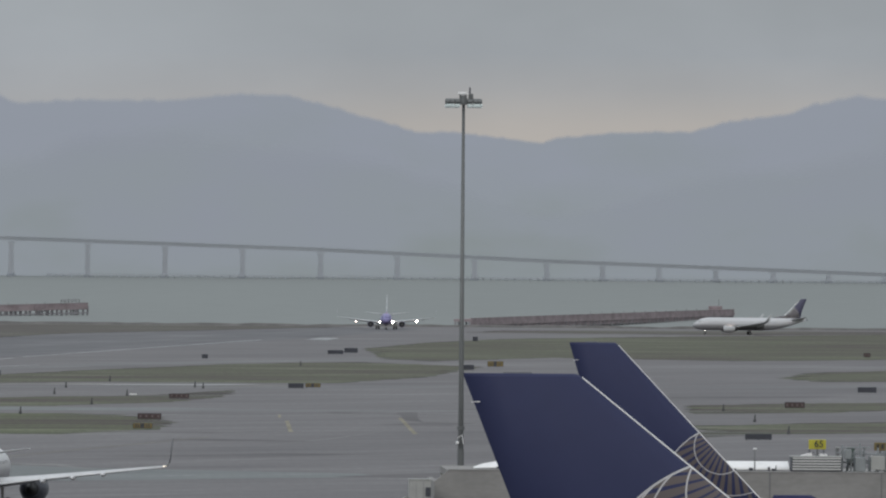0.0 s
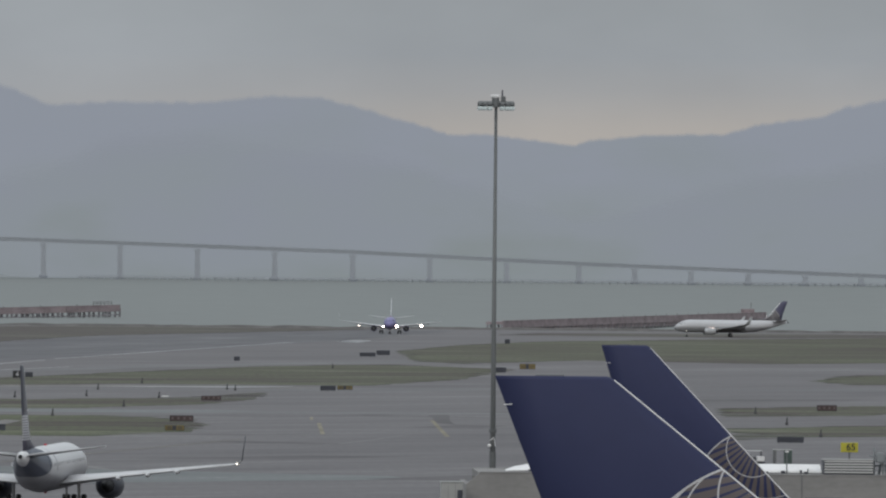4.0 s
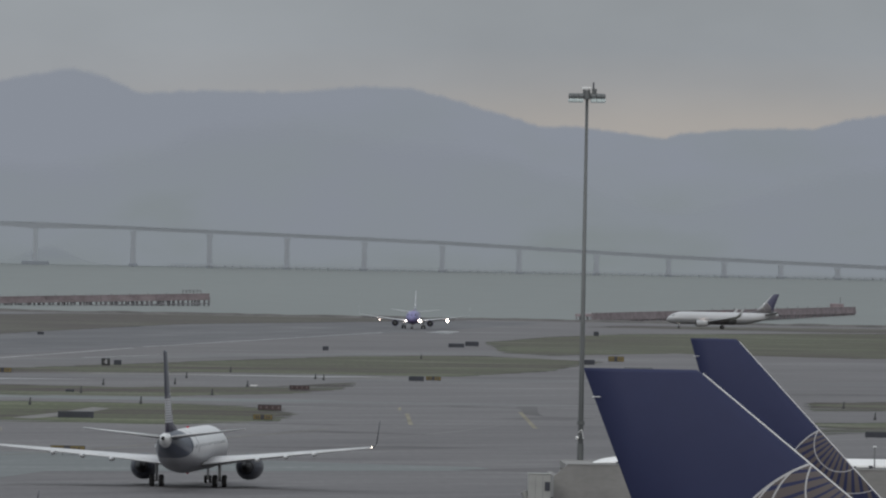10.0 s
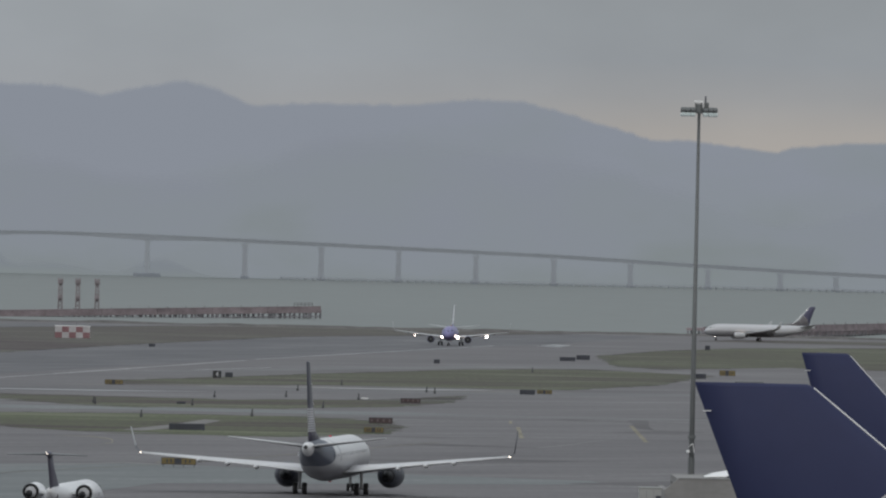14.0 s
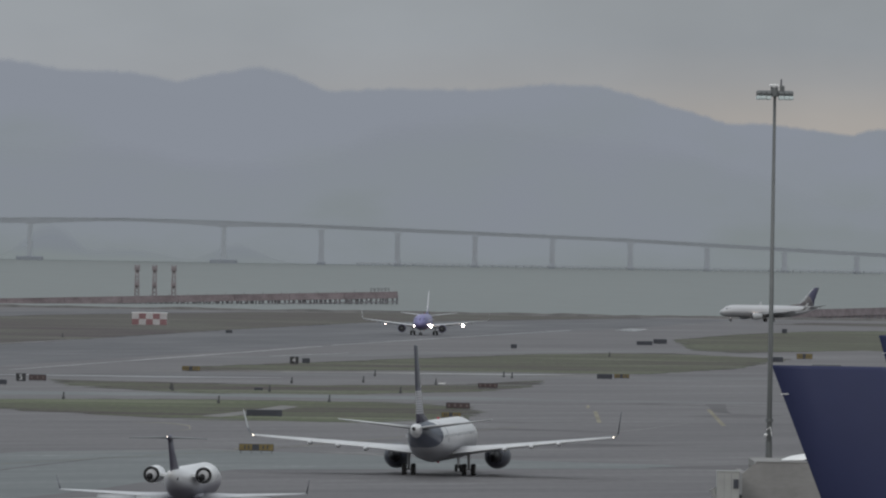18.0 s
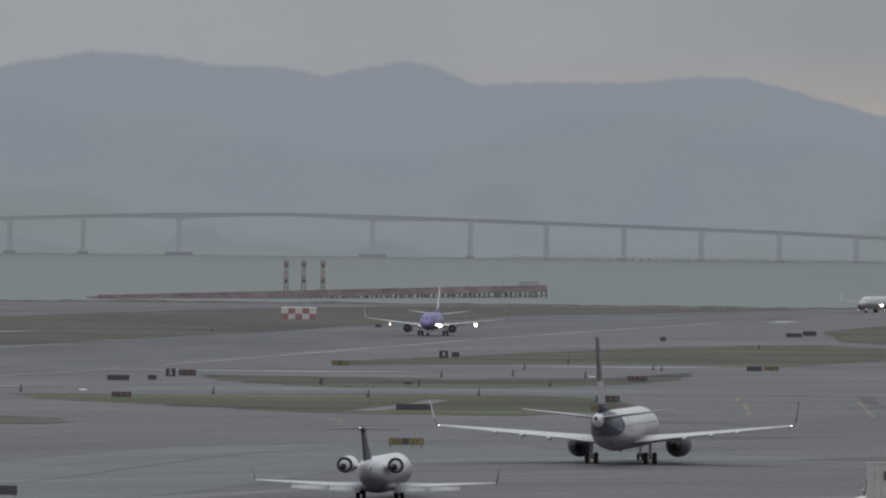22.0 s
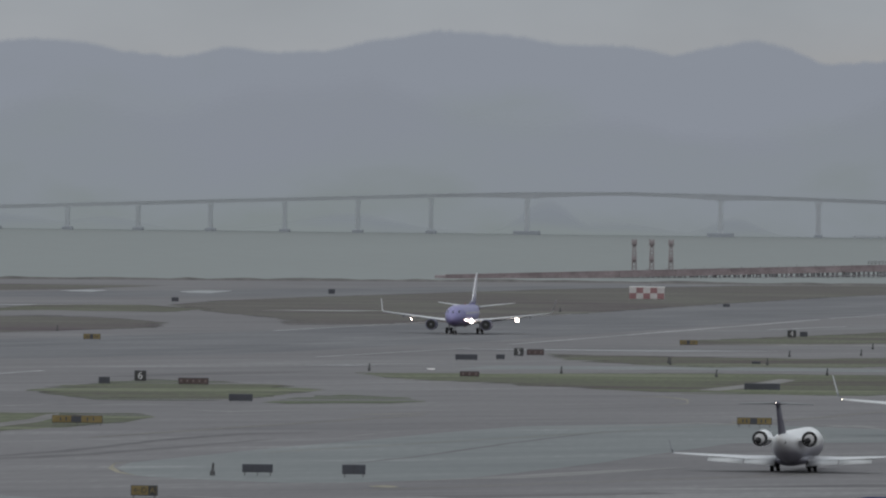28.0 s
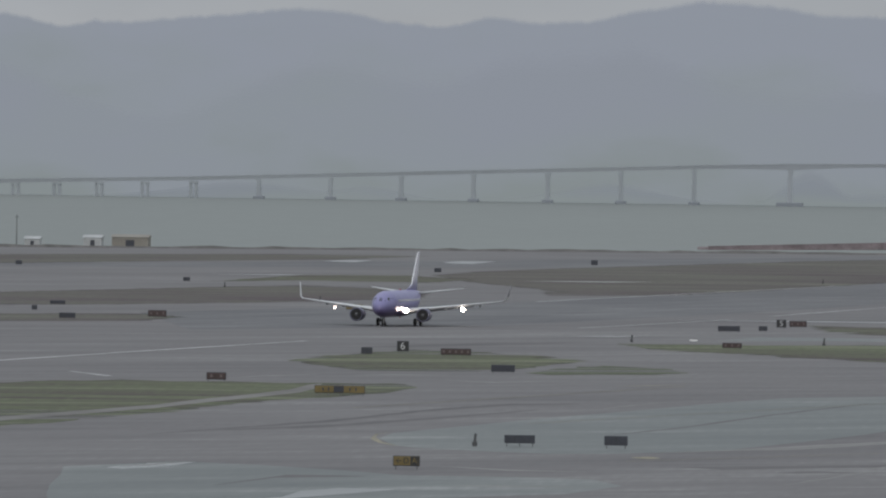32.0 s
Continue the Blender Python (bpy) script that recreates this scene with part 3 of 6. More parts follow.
patch("wet_concrete", [(-68.8, 755.4), (-68.6, 770.1), (-65.6, 792.8), (-60.5, 824.5), (-54.6, 854.4), (-48.7, 893.6), (-41.7, 923.7), (-30.7, 942.0), (-21.0, 948.9), (-3.9, 930.1), (23.3, 913.2), (25.3, 899.2), (0.0, 880.4), (-19.1, 864.3), (-26.6, 817.2), (-32.3, 770.1), (-37.8, 737.5), (-41.9, 727.1), (-46.1, 721.5), (-51.3, 718.5), (-57.8, 721.2), (-63.0, 728.0), (-66.0, 736.2)],
      M_WET, 0.012, "pale damp concrete of the holding apron", "pavement", 2.0)
patch("wet_concrete", [(-84.5, 665.7), (-81.0, 671.8), (-77.1, 682.7), (-70.5, 677.5), (-63.6, 667.2), (-57.8, 659.3), (-50.3, 659.3), (-43.9, 656.0), (-41.0, 642.1), (-43.8, 625.9), (-49.0, 616.2), (-53.9, 605.7), (-57.8, 587.3), (-61.5, 570.0), (-71.7, 565.2)],
      M_WET, 0.012, "pale damp concrete patch", "pavement", 2.0)
patch("puddle", [(-64.5, 594.9), (-63.2, 603.4), (-61.8, 608.7), (-61.6, 621.8), (-59.9, 628.7), (-55.9, 628.3), (-58.1, 618.7), (-60.7, 609.2), (-62.1, 597.2)], M_PUDDLE, 0.016, "flat rain puddle that mirrors the sky", "puddle", 0.6)
patch("puddle", [(-80.7, 666.3), (-78.7, 677.4), (-75.9, 683.3), (-76.7, 671.3), (-79.1, 663.0)], M_PUDDLE, 0.016, "shallow rain puddle on the pavement", "puddle", 0.5)
for outline in ([(-210.8, 2511.5), (-209.2, 2559.3), (-199.3, 2556.9), (-198.9, 2471.3), (-205.7, 2478.8)], [(-242.8, 2490.3), (-239.7, 2541.5), (-232.6, 2533.6), (-231.4, 2469.9)], [(48.7, 2528.0), (54.8, 2592.7), (59.7, 2580.4), (54.4, 2499.5)]):
    patch("puddle", outline, M_PUDDLE, 0.03, "long rain puddle across the far runway", "puddle", 0.5)
patch("concrete_path", [(-109.2, 789.1), (-101.2, 839.1), (-99.0, 854.4), (-97.5, 877.0), (-94.8, 904.2), (-93.3, 929.3), (-93.8, 951.5), (-93.1, 957.8), (-91.3, 933.6), (-91.3, 914.6), (-93.3, 889.9), (-96.0, 863.5), (-97.5, 841.6), (-99.7, 826.7), (-107.1, 774.5)], M_PATH, 0.09, "pale concrete path between the grass strips", "pavement", 0.5)
for x, y, w, d in ((7.6, 1567.4, 16, 18), (-5.6, 1562.2, 10, 12),
                   (100.8, 1199.4, 5, 10), (-85.2, 1291.8, 5, 8), (-138.6, 2044.2, 14, 20), (-209.8, 2097.6, 20, 24), (-54.9, 1472.2, 30, 16)):
    patch("puddle", [(x - w, y - d * 0.4), (x - w * 0.3, y + d * 0.3), (x + w, y + d), (x + w * 0.4, y - d * 0.2)], M_PUDDLE, 0.03, "shallow rain puddle on the pavement", "puddle", 0.5)
patch("concrete_shoulder", [(-54.8, 1534.3), (-18.7, 1560.7), (18.9, 1549.7), (37.8, 1567.4), (9.4, 1586.8), (-36.9, 1568.5)], M_PATH, 0.018, "pale concrete taxiway shoulder", "pavement", 1.0)
patch("wet_concrete", [(-68.1, 1271.7), (-37.2, 1289.8), (0.0, 1290.3), (15.3, 1317.4), (-28.0, 1318.2), (-63.8, 1302.8)], M_WET, 0.018, "pale concrete taxiway", "pavement", 1.0)


M_SEAL = mat("dark_seal_coat", (0.135, 0.131, 0.135), 0.85, 0, 0.12, 0.08, (1, 0.2, 1), 0.1, (0.156, 0.152, 0.156), 4, spec=0.05)
for outline in ([(38.5, 1318.0), (41.4, 1320.4), (39.4, 1213.0), (37.2, 1224.1)], [(28.6, 1294.9), (38.4, 1308.0), (38.0, 1293.0), (28.4, 1285.1)], [(-20, 720), (-6, 735), (14, 740), (12, 732), (-6, 726)], [(32, 1190), (40, 1215), (47, 1212), (42, 1188)], [(40, 1310), (52, 1330), (64, 1325), (56, 1306)], [(-40, 690), (-22, 706), (-20, 702), (-36, 686)],
                [(20, 900), (34, 925), (40, 920), (30, 896)], [(-4, 985), (16, 1010), (30, 1008), (14, 988)], [(-110, 1180), (-96, 1225), (-84, 1240), (-90, 1215), (-104, 1178)], [(60, 1420), (84, 1470), (120, 1490), (110, 1470), (80, 1440)]):
    patch("seal_coat", outline, M_SEAL, 0.008, "dark worn seal coat streak on the pavement", "pavement", 1.2)
for outline in ([(-95, 1290), (-60, 1300), (0, 1290), (40, 1295), (70, 1320), (30, 1316), (-10, 1312), (-60, 1316)], [(-60, 1500), (-20, 1515), (40, 1535), (90, 1600), (60, 1590), (20, 1552), (-30, 1535)],
                [(-40, 1720), (0, 1860), (40, 1960), (90, 2060), (70, 2064), (26, 1970), (-10, 1880), (-46, 1730)], [(70, 1560), (140, 1640), (220, 1680), (220, 1640), (150, 1600)], [(90, 1900), (220, 1980), (300, 2040), (300, 2000), (200, 1930)]):
    patch("taxiway", outline, M_TAXI, 0.006, "grey asphalt taxiway band", "taxiway", 1.5)


patch("concrete_path", [(-29.8, 1136.7), (-25.3, 1173.9), (-21.0, 1221.8), (-18.6, 1215.6), (-22.2, 1164.9), (-27.2, 1131.7)], M_PATH, 0.07, "pale concrete path across the grass", "pavement", 0.6)


def stripe(name, a, b, w, material, label):
    ax, ay, bx, by = *a, *b
    L = math.hypot(bx - ax, by - ay)
    nx, ny = -(by - ay) / L * w / 2, (bx - ax) / L * w / 2
    bm = bmesh.new()
    k = max(2, int(L / 40))
    prev = None
    for i in range(k + 1):
        u = i / k
        x, y = ax + (bx - ax) * u, ay + (by - ay) * u
        ring = [bm.verts.new((x + s * nx, y + s * ny, ground_z(x + s * nx, y + s * ny) + 0.03)) for s in (-1, 1)]
        if prev:
            bm.faces.new((prev[0], prev[1], ring[1], ring[0]))
        prev = ring
    bmesh.ops.recalc_face_normals(bm, faces=bm.faces)
    if sum(f.normal.z for f in bm.faces) < 0:
        bmesh.ops.reverse_faces(bm, faces=bm.faces)
    return tagged(part(name, bm, material, None), label, "road marking", kind="structure")


for a, b, w in (((-141.6, 1044.5), (-134.2, 1106.2), 0.9), ((-134.2, 1108.7), (-120.5, 1217.2), 0.9), ((-125.2, 999.2), (-118.3, 978.2), 0.8), ((-93.7, 1364.8), (-76.6, 1478.7), 0.7),
                ((-72.3, 1527.0), (-25.6, 1977.2), 0.9), ((-23.8, 2004.4), (36.2, 2498.9), 0.9), ((-122.7, 1673.5), (-81.8, 2028.0), 0.9), ((-33.1, 1781.7), (-18.5, 1855.5), 0.8)):
    stripe("white_line", a, b, w, M_WHITELINE, "worn white runway edge line")
for a, b, w in (((21.2, 1216.6), (20.3, 1135.4), 0.55), ((21.0, 1265.0), (20.6, 1240.0), 0.4), ((37.3, 1246.3), (35.7, 1127.1), 0.6), ((-60.0, 809.0), (-19.0, 951.1), 0.25), ((-19.0, 951.1), (9.6, 1098.7), 0.25),
                ((-80.2, 855.5), (-55.1, 972.6), 0.3), ((-44.3, 701.2), (-9.7, 762.8), 0.25)):
    stripe("yellow_line", a, b, w, M_YELLOWLINE, "faded yellow taxi line")


def seam(points, w, material, label):
    """A worn band of pavement along a run of points, tapering to both ends."""
    bm = bmesh.new()
    prev, n = None, len(points) - 1
    steps = 8 * n
    lift = 0.0045 + 0.0001 * len(LAID)
    LAID.append("seam")
    for i in range(steps + 1):
        u = i / steps * n
        k = min(n - 1, int(u))
        (xa, ya), (xb, yb) = points[k], points[k + 1]
        f = u - k
        x, y = xa + (xb - xa) * f, ya + (yb - ya) * f
        h = 0.5 * w * (0.12 + math.sin(math.pi * i / steps)) * (0.75 + 0.5 * noise.noise(Vector((x * 0.2, y * 0.2, 1.0))))
        ring = [bm.verts.new((x, y - h, lift)), bm.verts.new((x, y + h, lift))]
        if prev:
            bm.faces.new((prev[0], ring[0], ring[1], prev[1]))
        prev = ring
    bmesh.ops.recalc_face_normals(bm, faces=bm.faces)
    if sum(f.normal.z for f in bm.faces) < 0:
        bmesh.ops.reverse_faces(bm, faces=bm.faces)
    return tagged(part("pavement_seam", bm, material, None), label, "pavement", kind="structure")


M_SEAM = mat("pale_worn_concrete_seam", (0.225, 0.224, 0.222), 0.85, 0, 0.12, 0.1, (1, 0.2, 1), 0.1, (0.275, 0.273, 0.27), 5, spec=0.05)
for run, w in (([(-43.5, 724.3), (-33.6, 747.2), (-21.5, 779.8)], 4.0),
               ([(-30.3, 646.9), (-26.5, 673.5), (-22.8, 702.1)], 2.5),
               ([(-57.4, 865.9), (-55.3, 883.6), (-52.0, 902.7)], 4.0),
               ([(-42.3, 913.7), (-33.8, 929.4), (-24.9, 945.5)], 4.0),
               ([(-80.3, 669.3), (-78.4, 674.4), (-76.1, 684.1)], 4.0),
               ([(-64.3, 1006.1), (-60.3, 1024.7), (-56.3, 1044.0)], 3.0),
               ([(-37.4, 736.7), (-31.3, 755.8), (-24.8, 772.4)], 4.0),
               ([(-21.1, 953.6), (-13.0, 973.7), (-8.3, 988.8)], 3.0),
               ([(-32.5, 1095.2), (-30.0, 1079.5), (-28.5, 1063.4)], 3.0),
               ([(14.7, 1044.5), (25.0, 1098.4), (33.5, 1156.1)], 2.5),
               ([(-41.6, 730.5), (-33.4, 741.7), (-27.1, 760.7), (-21.5, 778.3)], 4.0), ([(-29.6, 647.9), (-26.6, 685.7), (-21.4, 713.4)], 2.0), ([(-58.2, 682.9), (-51.6, 675.1), (-45.6, 674.1)], 3.0),
               ([(-52.8, 638.5), (-48.0, 638.5), (-42.8, 639.9)], 2.5), ([(-105.7, 978.1), (-102.3, 993.2), (-97.9, 1006.2)], 5.0), ([(-93.8, 1003.1), (-89.9, 1009.3), (-83.7, 1011.0)], 5.0),
               ([(-82.1, 984.0), (-76.0, 976.6), (-68.6, 994.4)], 4.0), ([(-11.7, 939.2), (-8.2, 946.3), (-5.2, 942.6)], 6.0), ([(-30.9, 1544.8), (-18.6, 1562.8), (-1.0, 1563.8)], 12.0),
               ([(-32.6, 933.2), (-24.9, 950.7), (-16.4, 941.9)], 6.0), ([(-4.1, 1240.2), (5.2, 1258.5), (14.7, 1258.4)], 5.0), ([(-12.4, 948.4), (-7.6, 942.4), (-2.9, 921.1)], 5.0)):
    seam(run, w, M_SEAM, "pale worn streak of bare concrete")
for run, w in (([(-3.7, 1129.3), (10.4, 1128.8), (21.9, 1142.1)], 7.0),
               ([(21.1, 1270.8), (34.0, 1277.4), (40.4, 1276.0)], 3.0),
               ([(-88.1, 754.5), (-82.2, 784.4), (-77.2, 809.6), (-72.6, 851.5), (-67.2, 878.5), (-60.5, 885.5)], 14.0), ([(-83.4, 772.2), (-75.6, 792.5), (-68.5, 827.8), (-62.6, 860.5)], 12.0),
               ([(-50.5, 775.5), (-46.1, 801.0), (-39.8, 857.5), (-33.0, 906.9)], 7.0), ([(-68.8, 630.3), (-66.2, 652.2), (-60.4, 655.3)], 6.0), ([(-31.5, 680.2), (-28.6, 683.1), (-25.6, 682.0)], 4.0),
               ([(27.0, 1283.2), (37.3, 1278.7), (46.7, 1273.8)], 9.0), ([(4.5, 1085.4), (12.6, 1081.8), (22.0, 1075.4)], 10.0)):
    seam(run, w, M_SEAL, "dark worn seal coat streak on the pavement")
for run, w in (([(-69.2, 777.1), (-69.8, 767.5), (-69.0, 755.2), (-67.2, 742.3), (-65.0, 733.4)], 5.0),
               ([(-36.8, 1090.0), (-32.6, 1089.0), (-29.5, 1073.4), (-28.8, 1053.4), (-30.9, 1032.6)], 5.0),
               ([(-44.6, 711.6), (-43.4, 712.0), (-42.2, 710.8)], 6.0),
               ([(-21.6, 953.9), (-20.8, 957.1), (-20.0, 960.6)], 6.0),
               ([(-62.4, 968.3), (-56.9, 977.8), (-55.2, 990.8)], 3.0)):
    seam(run, w, M_YELLOWLINE, "faded yellow taxi marking curve")

# ---------------------------------------------------------------- hills behind the bay
RIDGE = [(-2600, 300), (-2400, 312), (-2128, 306), (-2028, 284), (-1968, 295), (-1908, 294), (-1778, 306), (-1608, 321), (-1528, 317), (-1430, 299), (-1345, 292), (-1255, 310), (-1187, 302), (-1087, 306),
         (-977, 329), (-887, 343), (-757, 337), (-667, 322), (-575, 320), (-543, 316), (-470, 303)]
RIDGE_E = [(-397, 318), (-328, 330), (-275, 319), (-200, 291), (-93, 298), (66, 297), (186, 308), (276, 306), (326, 294), (417, 270), (507, 245), (567, 246), (647, 237), (717, 227),
           (767, 238), (867, 246), (987, 249), (1067, 270), (1156, 281), (1216, 301), (1286, 315), (1334, 309), (1500, 330), (1800, 318), (2200, 340)]


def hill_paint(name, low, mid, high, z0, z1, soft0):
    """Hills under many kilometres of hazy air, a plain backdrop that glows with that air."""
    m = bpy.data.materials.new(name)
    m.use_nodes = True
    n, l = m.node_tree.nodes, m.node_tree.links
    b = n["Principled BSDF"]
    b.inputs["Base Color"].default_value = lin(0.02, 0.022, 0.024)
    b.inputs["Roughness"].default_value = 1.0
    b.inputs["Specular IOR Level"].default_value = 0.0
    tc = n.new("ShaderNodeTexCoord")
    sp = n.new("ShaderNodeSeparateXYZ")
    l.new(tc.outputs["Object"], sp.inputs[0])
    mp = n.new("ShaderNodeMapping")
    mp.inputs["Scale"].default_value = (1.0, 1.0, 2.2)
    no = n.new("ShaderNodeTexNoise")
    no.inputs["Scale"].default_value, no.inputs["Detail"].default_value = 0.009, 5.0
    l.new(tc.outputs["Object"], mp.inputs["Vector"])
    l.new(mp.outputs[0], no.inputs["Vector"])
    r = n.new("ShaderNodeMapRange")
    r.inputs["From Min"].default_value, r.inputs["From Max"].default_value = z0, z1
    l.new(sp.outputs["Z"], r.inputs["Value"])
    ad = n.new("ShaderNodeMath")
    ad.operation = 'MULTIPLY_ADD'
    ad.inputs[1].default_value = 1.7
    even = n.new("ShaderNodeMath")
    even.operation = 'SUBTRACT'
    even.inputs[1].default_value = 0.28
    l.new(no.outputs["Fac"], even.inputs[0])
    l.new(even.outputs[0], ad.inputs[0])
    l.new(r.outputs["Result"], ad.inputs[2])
    # the haze itself is painted here, as glow colours that change with height
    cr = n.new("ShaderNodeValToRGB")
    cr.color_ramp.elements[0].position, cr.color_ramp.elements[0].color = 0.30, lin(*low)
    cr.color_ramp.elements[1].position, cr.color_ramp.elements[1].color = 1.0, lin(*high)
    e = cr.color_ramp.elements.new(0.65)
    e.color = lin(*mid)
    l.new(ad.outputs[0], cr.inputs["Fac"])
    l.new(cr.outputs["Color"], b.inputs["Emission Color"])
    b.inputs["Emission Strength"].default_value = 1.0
    # the crest dissolves in low cloud
    mist = n.new("ShaderNodeAttribute")
    mist.attribute_name = "mist"
    ms = n.new("ShaderNodeMath")
    ms.operation = 'MULTIPLY_ADD'
    ms.inputs[1].default_value = 0.03
    l.new(no.outputs["Fac"], ms.inputs[0])
    l.new(mist.outputs["Fac"], ms.inputs[2])
    fade = n.new("ShaderNodeMapRange")
    fade.interpolation_type = 'SMOOTHSTEP'
    fade.inputs["From Min"].default_value, fade.inputs["From Max"].default_value = soft0, 1.0
    fade.inputs["To Min"].default_value, fade.inputs["To Max"].default_value = 1.0, 0.0
    l.new(ms.outputs[0], fade.inputs["Value"])
    l.new(fade.outputs["Result"], b.inputs["Alpha"])
    return m


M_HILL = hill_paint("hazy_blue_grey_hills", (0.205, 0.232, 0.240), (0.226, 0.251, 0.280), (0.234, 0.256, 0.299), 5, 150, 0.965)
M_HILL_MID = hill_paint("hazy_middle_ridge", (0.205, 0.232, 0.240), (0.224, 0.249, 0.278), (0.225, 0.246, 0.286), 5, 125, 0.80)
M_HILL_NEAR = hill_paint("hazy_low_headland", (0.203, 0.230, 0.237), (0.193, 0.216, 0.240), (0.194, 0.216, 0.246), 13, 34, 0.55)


def ridge_at(p):
    pts = RIDGE + RIDGE_E
    for (a, qa), (b, qb) in zip(pts, pts[1:]):
        if a <= p <= b:
            u = (p - a) / (b - a)
            return qa + (qb - qa) * (u * u * (3 - 2 * u) * 0.5 + u * 0.5)
    return pts[0][1] if p < pts[0][0] else pts[-1][1]


def hill_range(name, p0, p1, step, dist, back, top_of, material, label, rise):
    """A range of hills, from its foot on the water up to its ridge line and down behind."""
    bm = bmesh.new()
    mist = bm.verts.layers.float.new("mist")
    prev = None
    for i in range(int((p1 - p0) / step) + 1):
        p = p0 + i * step
        col = []
        ztop = up(top_of(p), back)
        ztop = 12 + (ztop - 12) * rise
        for k in range(9):
            u = k / 8
            y = dist + (back - dist) * u
            bump = 2.0 * noise.noise(Vector((p * 0.012, u * 5.0, 3.0))) * math.sin(math.pi * u)
            z = 12 + (ztop - 12) * u + bump
            if k == 8:
                z = ztop + 1.1 * noise.noise(Vector((p * 0.05, 0.0, 9.0))) + 0.7 * noise.noise(Vector((p * 0.16, 4.0, 9.0)))
            col.append(bm.verts.new((p / SPAN * y, y, z)))
            col[-1][mist] = u
        col.append(bm.verts.new((p / SPAN * (back + 15), back + 15, 0)))
        col[-1][mist] = 1.0
        if prev:
            for k in range(9):
                bm.faces.new((prev[k], col[k], col[k + 1], prev[k + 1]))
        prev = col
    return tagged(part(name, bm, material, None, "", True), label, "hills", kind="structure")


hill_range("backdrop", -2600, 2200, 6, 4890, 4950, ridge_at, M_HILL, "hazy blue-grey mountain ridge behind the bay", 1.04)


def middle_ridge(p):
    """A nearer crest that climbs and falls in front of the main one."""
    u = 0.76 + 0.16 * math.sin(p / 210.0 + 0.9) + 0.09 * math.sin(p / 83.0 + 2.0)
    return (ridge_at(p) - 12) * min(0.93, u)


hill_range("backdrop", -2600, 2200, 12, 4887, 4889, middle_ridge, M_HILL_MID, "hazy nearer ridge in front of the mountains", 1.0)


def headland(p):
    h = 0.0
    for c, w, t in ((-690, 62, 62), (-580, 120, 22), (-360, 60, 32), (-1050, 130, 34), (-1480, 90, 24), (-1700, 160, 30)):
        h = max(h, t * math.exp(-((p - c) / w) ** 2))
    return h - 14


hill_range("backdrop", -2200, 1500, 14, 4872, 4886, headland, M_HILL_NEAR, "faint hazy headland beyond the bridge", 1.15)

# ---------------------------------------------------------------- the long bridge
BRIDGE_Y = 4850.0
BZ = water_z(BRIDGE_Y)
DECK = [(-2400, 6), (-2124, 13), (-1789, 22), (-1289, 40), (-898, 54), (-729, 59), (-558, 61), (-385, 59), (-78, 51), (337, 39), (739, 22), (1337, 3), (1900, -4)]


def deck_q(p):
    for (a, qa), (b, qb) in zip(DECK, DECK[1:]):
        if a <= p <= b:
            return qa + (qb - qa) * (p - a) / (b - a)
    return DECK[-1][1]


M_FOOT = mat("dark_pier_footing", (0.250, 0.273, 0.308), 0.9, 0, 0.06, 0.02)
# the western spans and piers carry their haze in the base colour
M_SPAN = mat("hazy_west_span_concrete", (0.350, 0.378, 0.412), 0.9, 0, 0.05, 0.02)
M_PIERPALE = mat("hazy_west_pier_concrete", (0.330, 0.360, 0.390), 0.9, 0, 0.05, 0.02)
bridge = thing("bridge", "long grey concrete bridge on piers across the bay in haze", "bridge", pose(0, BRIDGE_Y, BZ))
PIERS = [(-2180, 's'), (-2108, 's'), (-2034, 's'), (-1958, 's'), (-1876, 's'), (-1789, 's'), (-1672, 'l'), (-1544, 'l'), (-1418, 'l'), (-1289, 'l'), (-1157, 'l'), (-1027, 'l'), (-897, 'l'),
         (-727, 'm'), (-384, 'm'), (-211, 's'), (-76, 's'), (61, 's'), (198, 's'), (336, 's'), (472, 's'), (609, 's'), (737, 's'), (836, 's'), (936, 's'), (1037, 's'), (1139, 's'), (1238, 's'),
         (1338, 's'), (1438, 's')]
for i in range(len(PIERS)):
    p, k = PIERS[i]
    x = p / SPAN * BRIDGE_Y
    top = up(deck_q(p) - 7, BRIDGE_Y) - BZ
    w = {'s': 1.25, 'l': 1.0, 'm': 1.15}[k]
    col = loft([[(x + sx * ww, sy * 1.2, z) for sx, sy in ((-1, -1), (1, -1), (1, 1), (-1, 1))] for z, ww in ((-0.5, w * 1.25), (top * 0.85, w), (top, w * 1.6))])
    if p < -1700:
        col.free()
        col = bmesh.new()
        for s in (-1, 1):
            block(x + s * 1.5 - 0.85, x + s * 1.5 + 0.85, -0.6, 0.6, -0.5, top * 0.86, 0, col)
        block(x - 2.4, x + 2.4, -0.9, 0.9, top * 0.86, top, 0, col)
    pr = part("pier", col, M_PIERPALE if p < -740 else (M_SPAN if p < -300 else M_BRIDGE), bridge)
    foot = {'s': 2.2, 'l': 2.9, 'm': 7.2}[k]
    if k != 's' or p > -300:
        part("pier_footing", block(x - foot, x + foot, -2.5, 2.5, -1, 1.7 if k != 'm' else 2.1, 0.3), M_FOOT, pr)
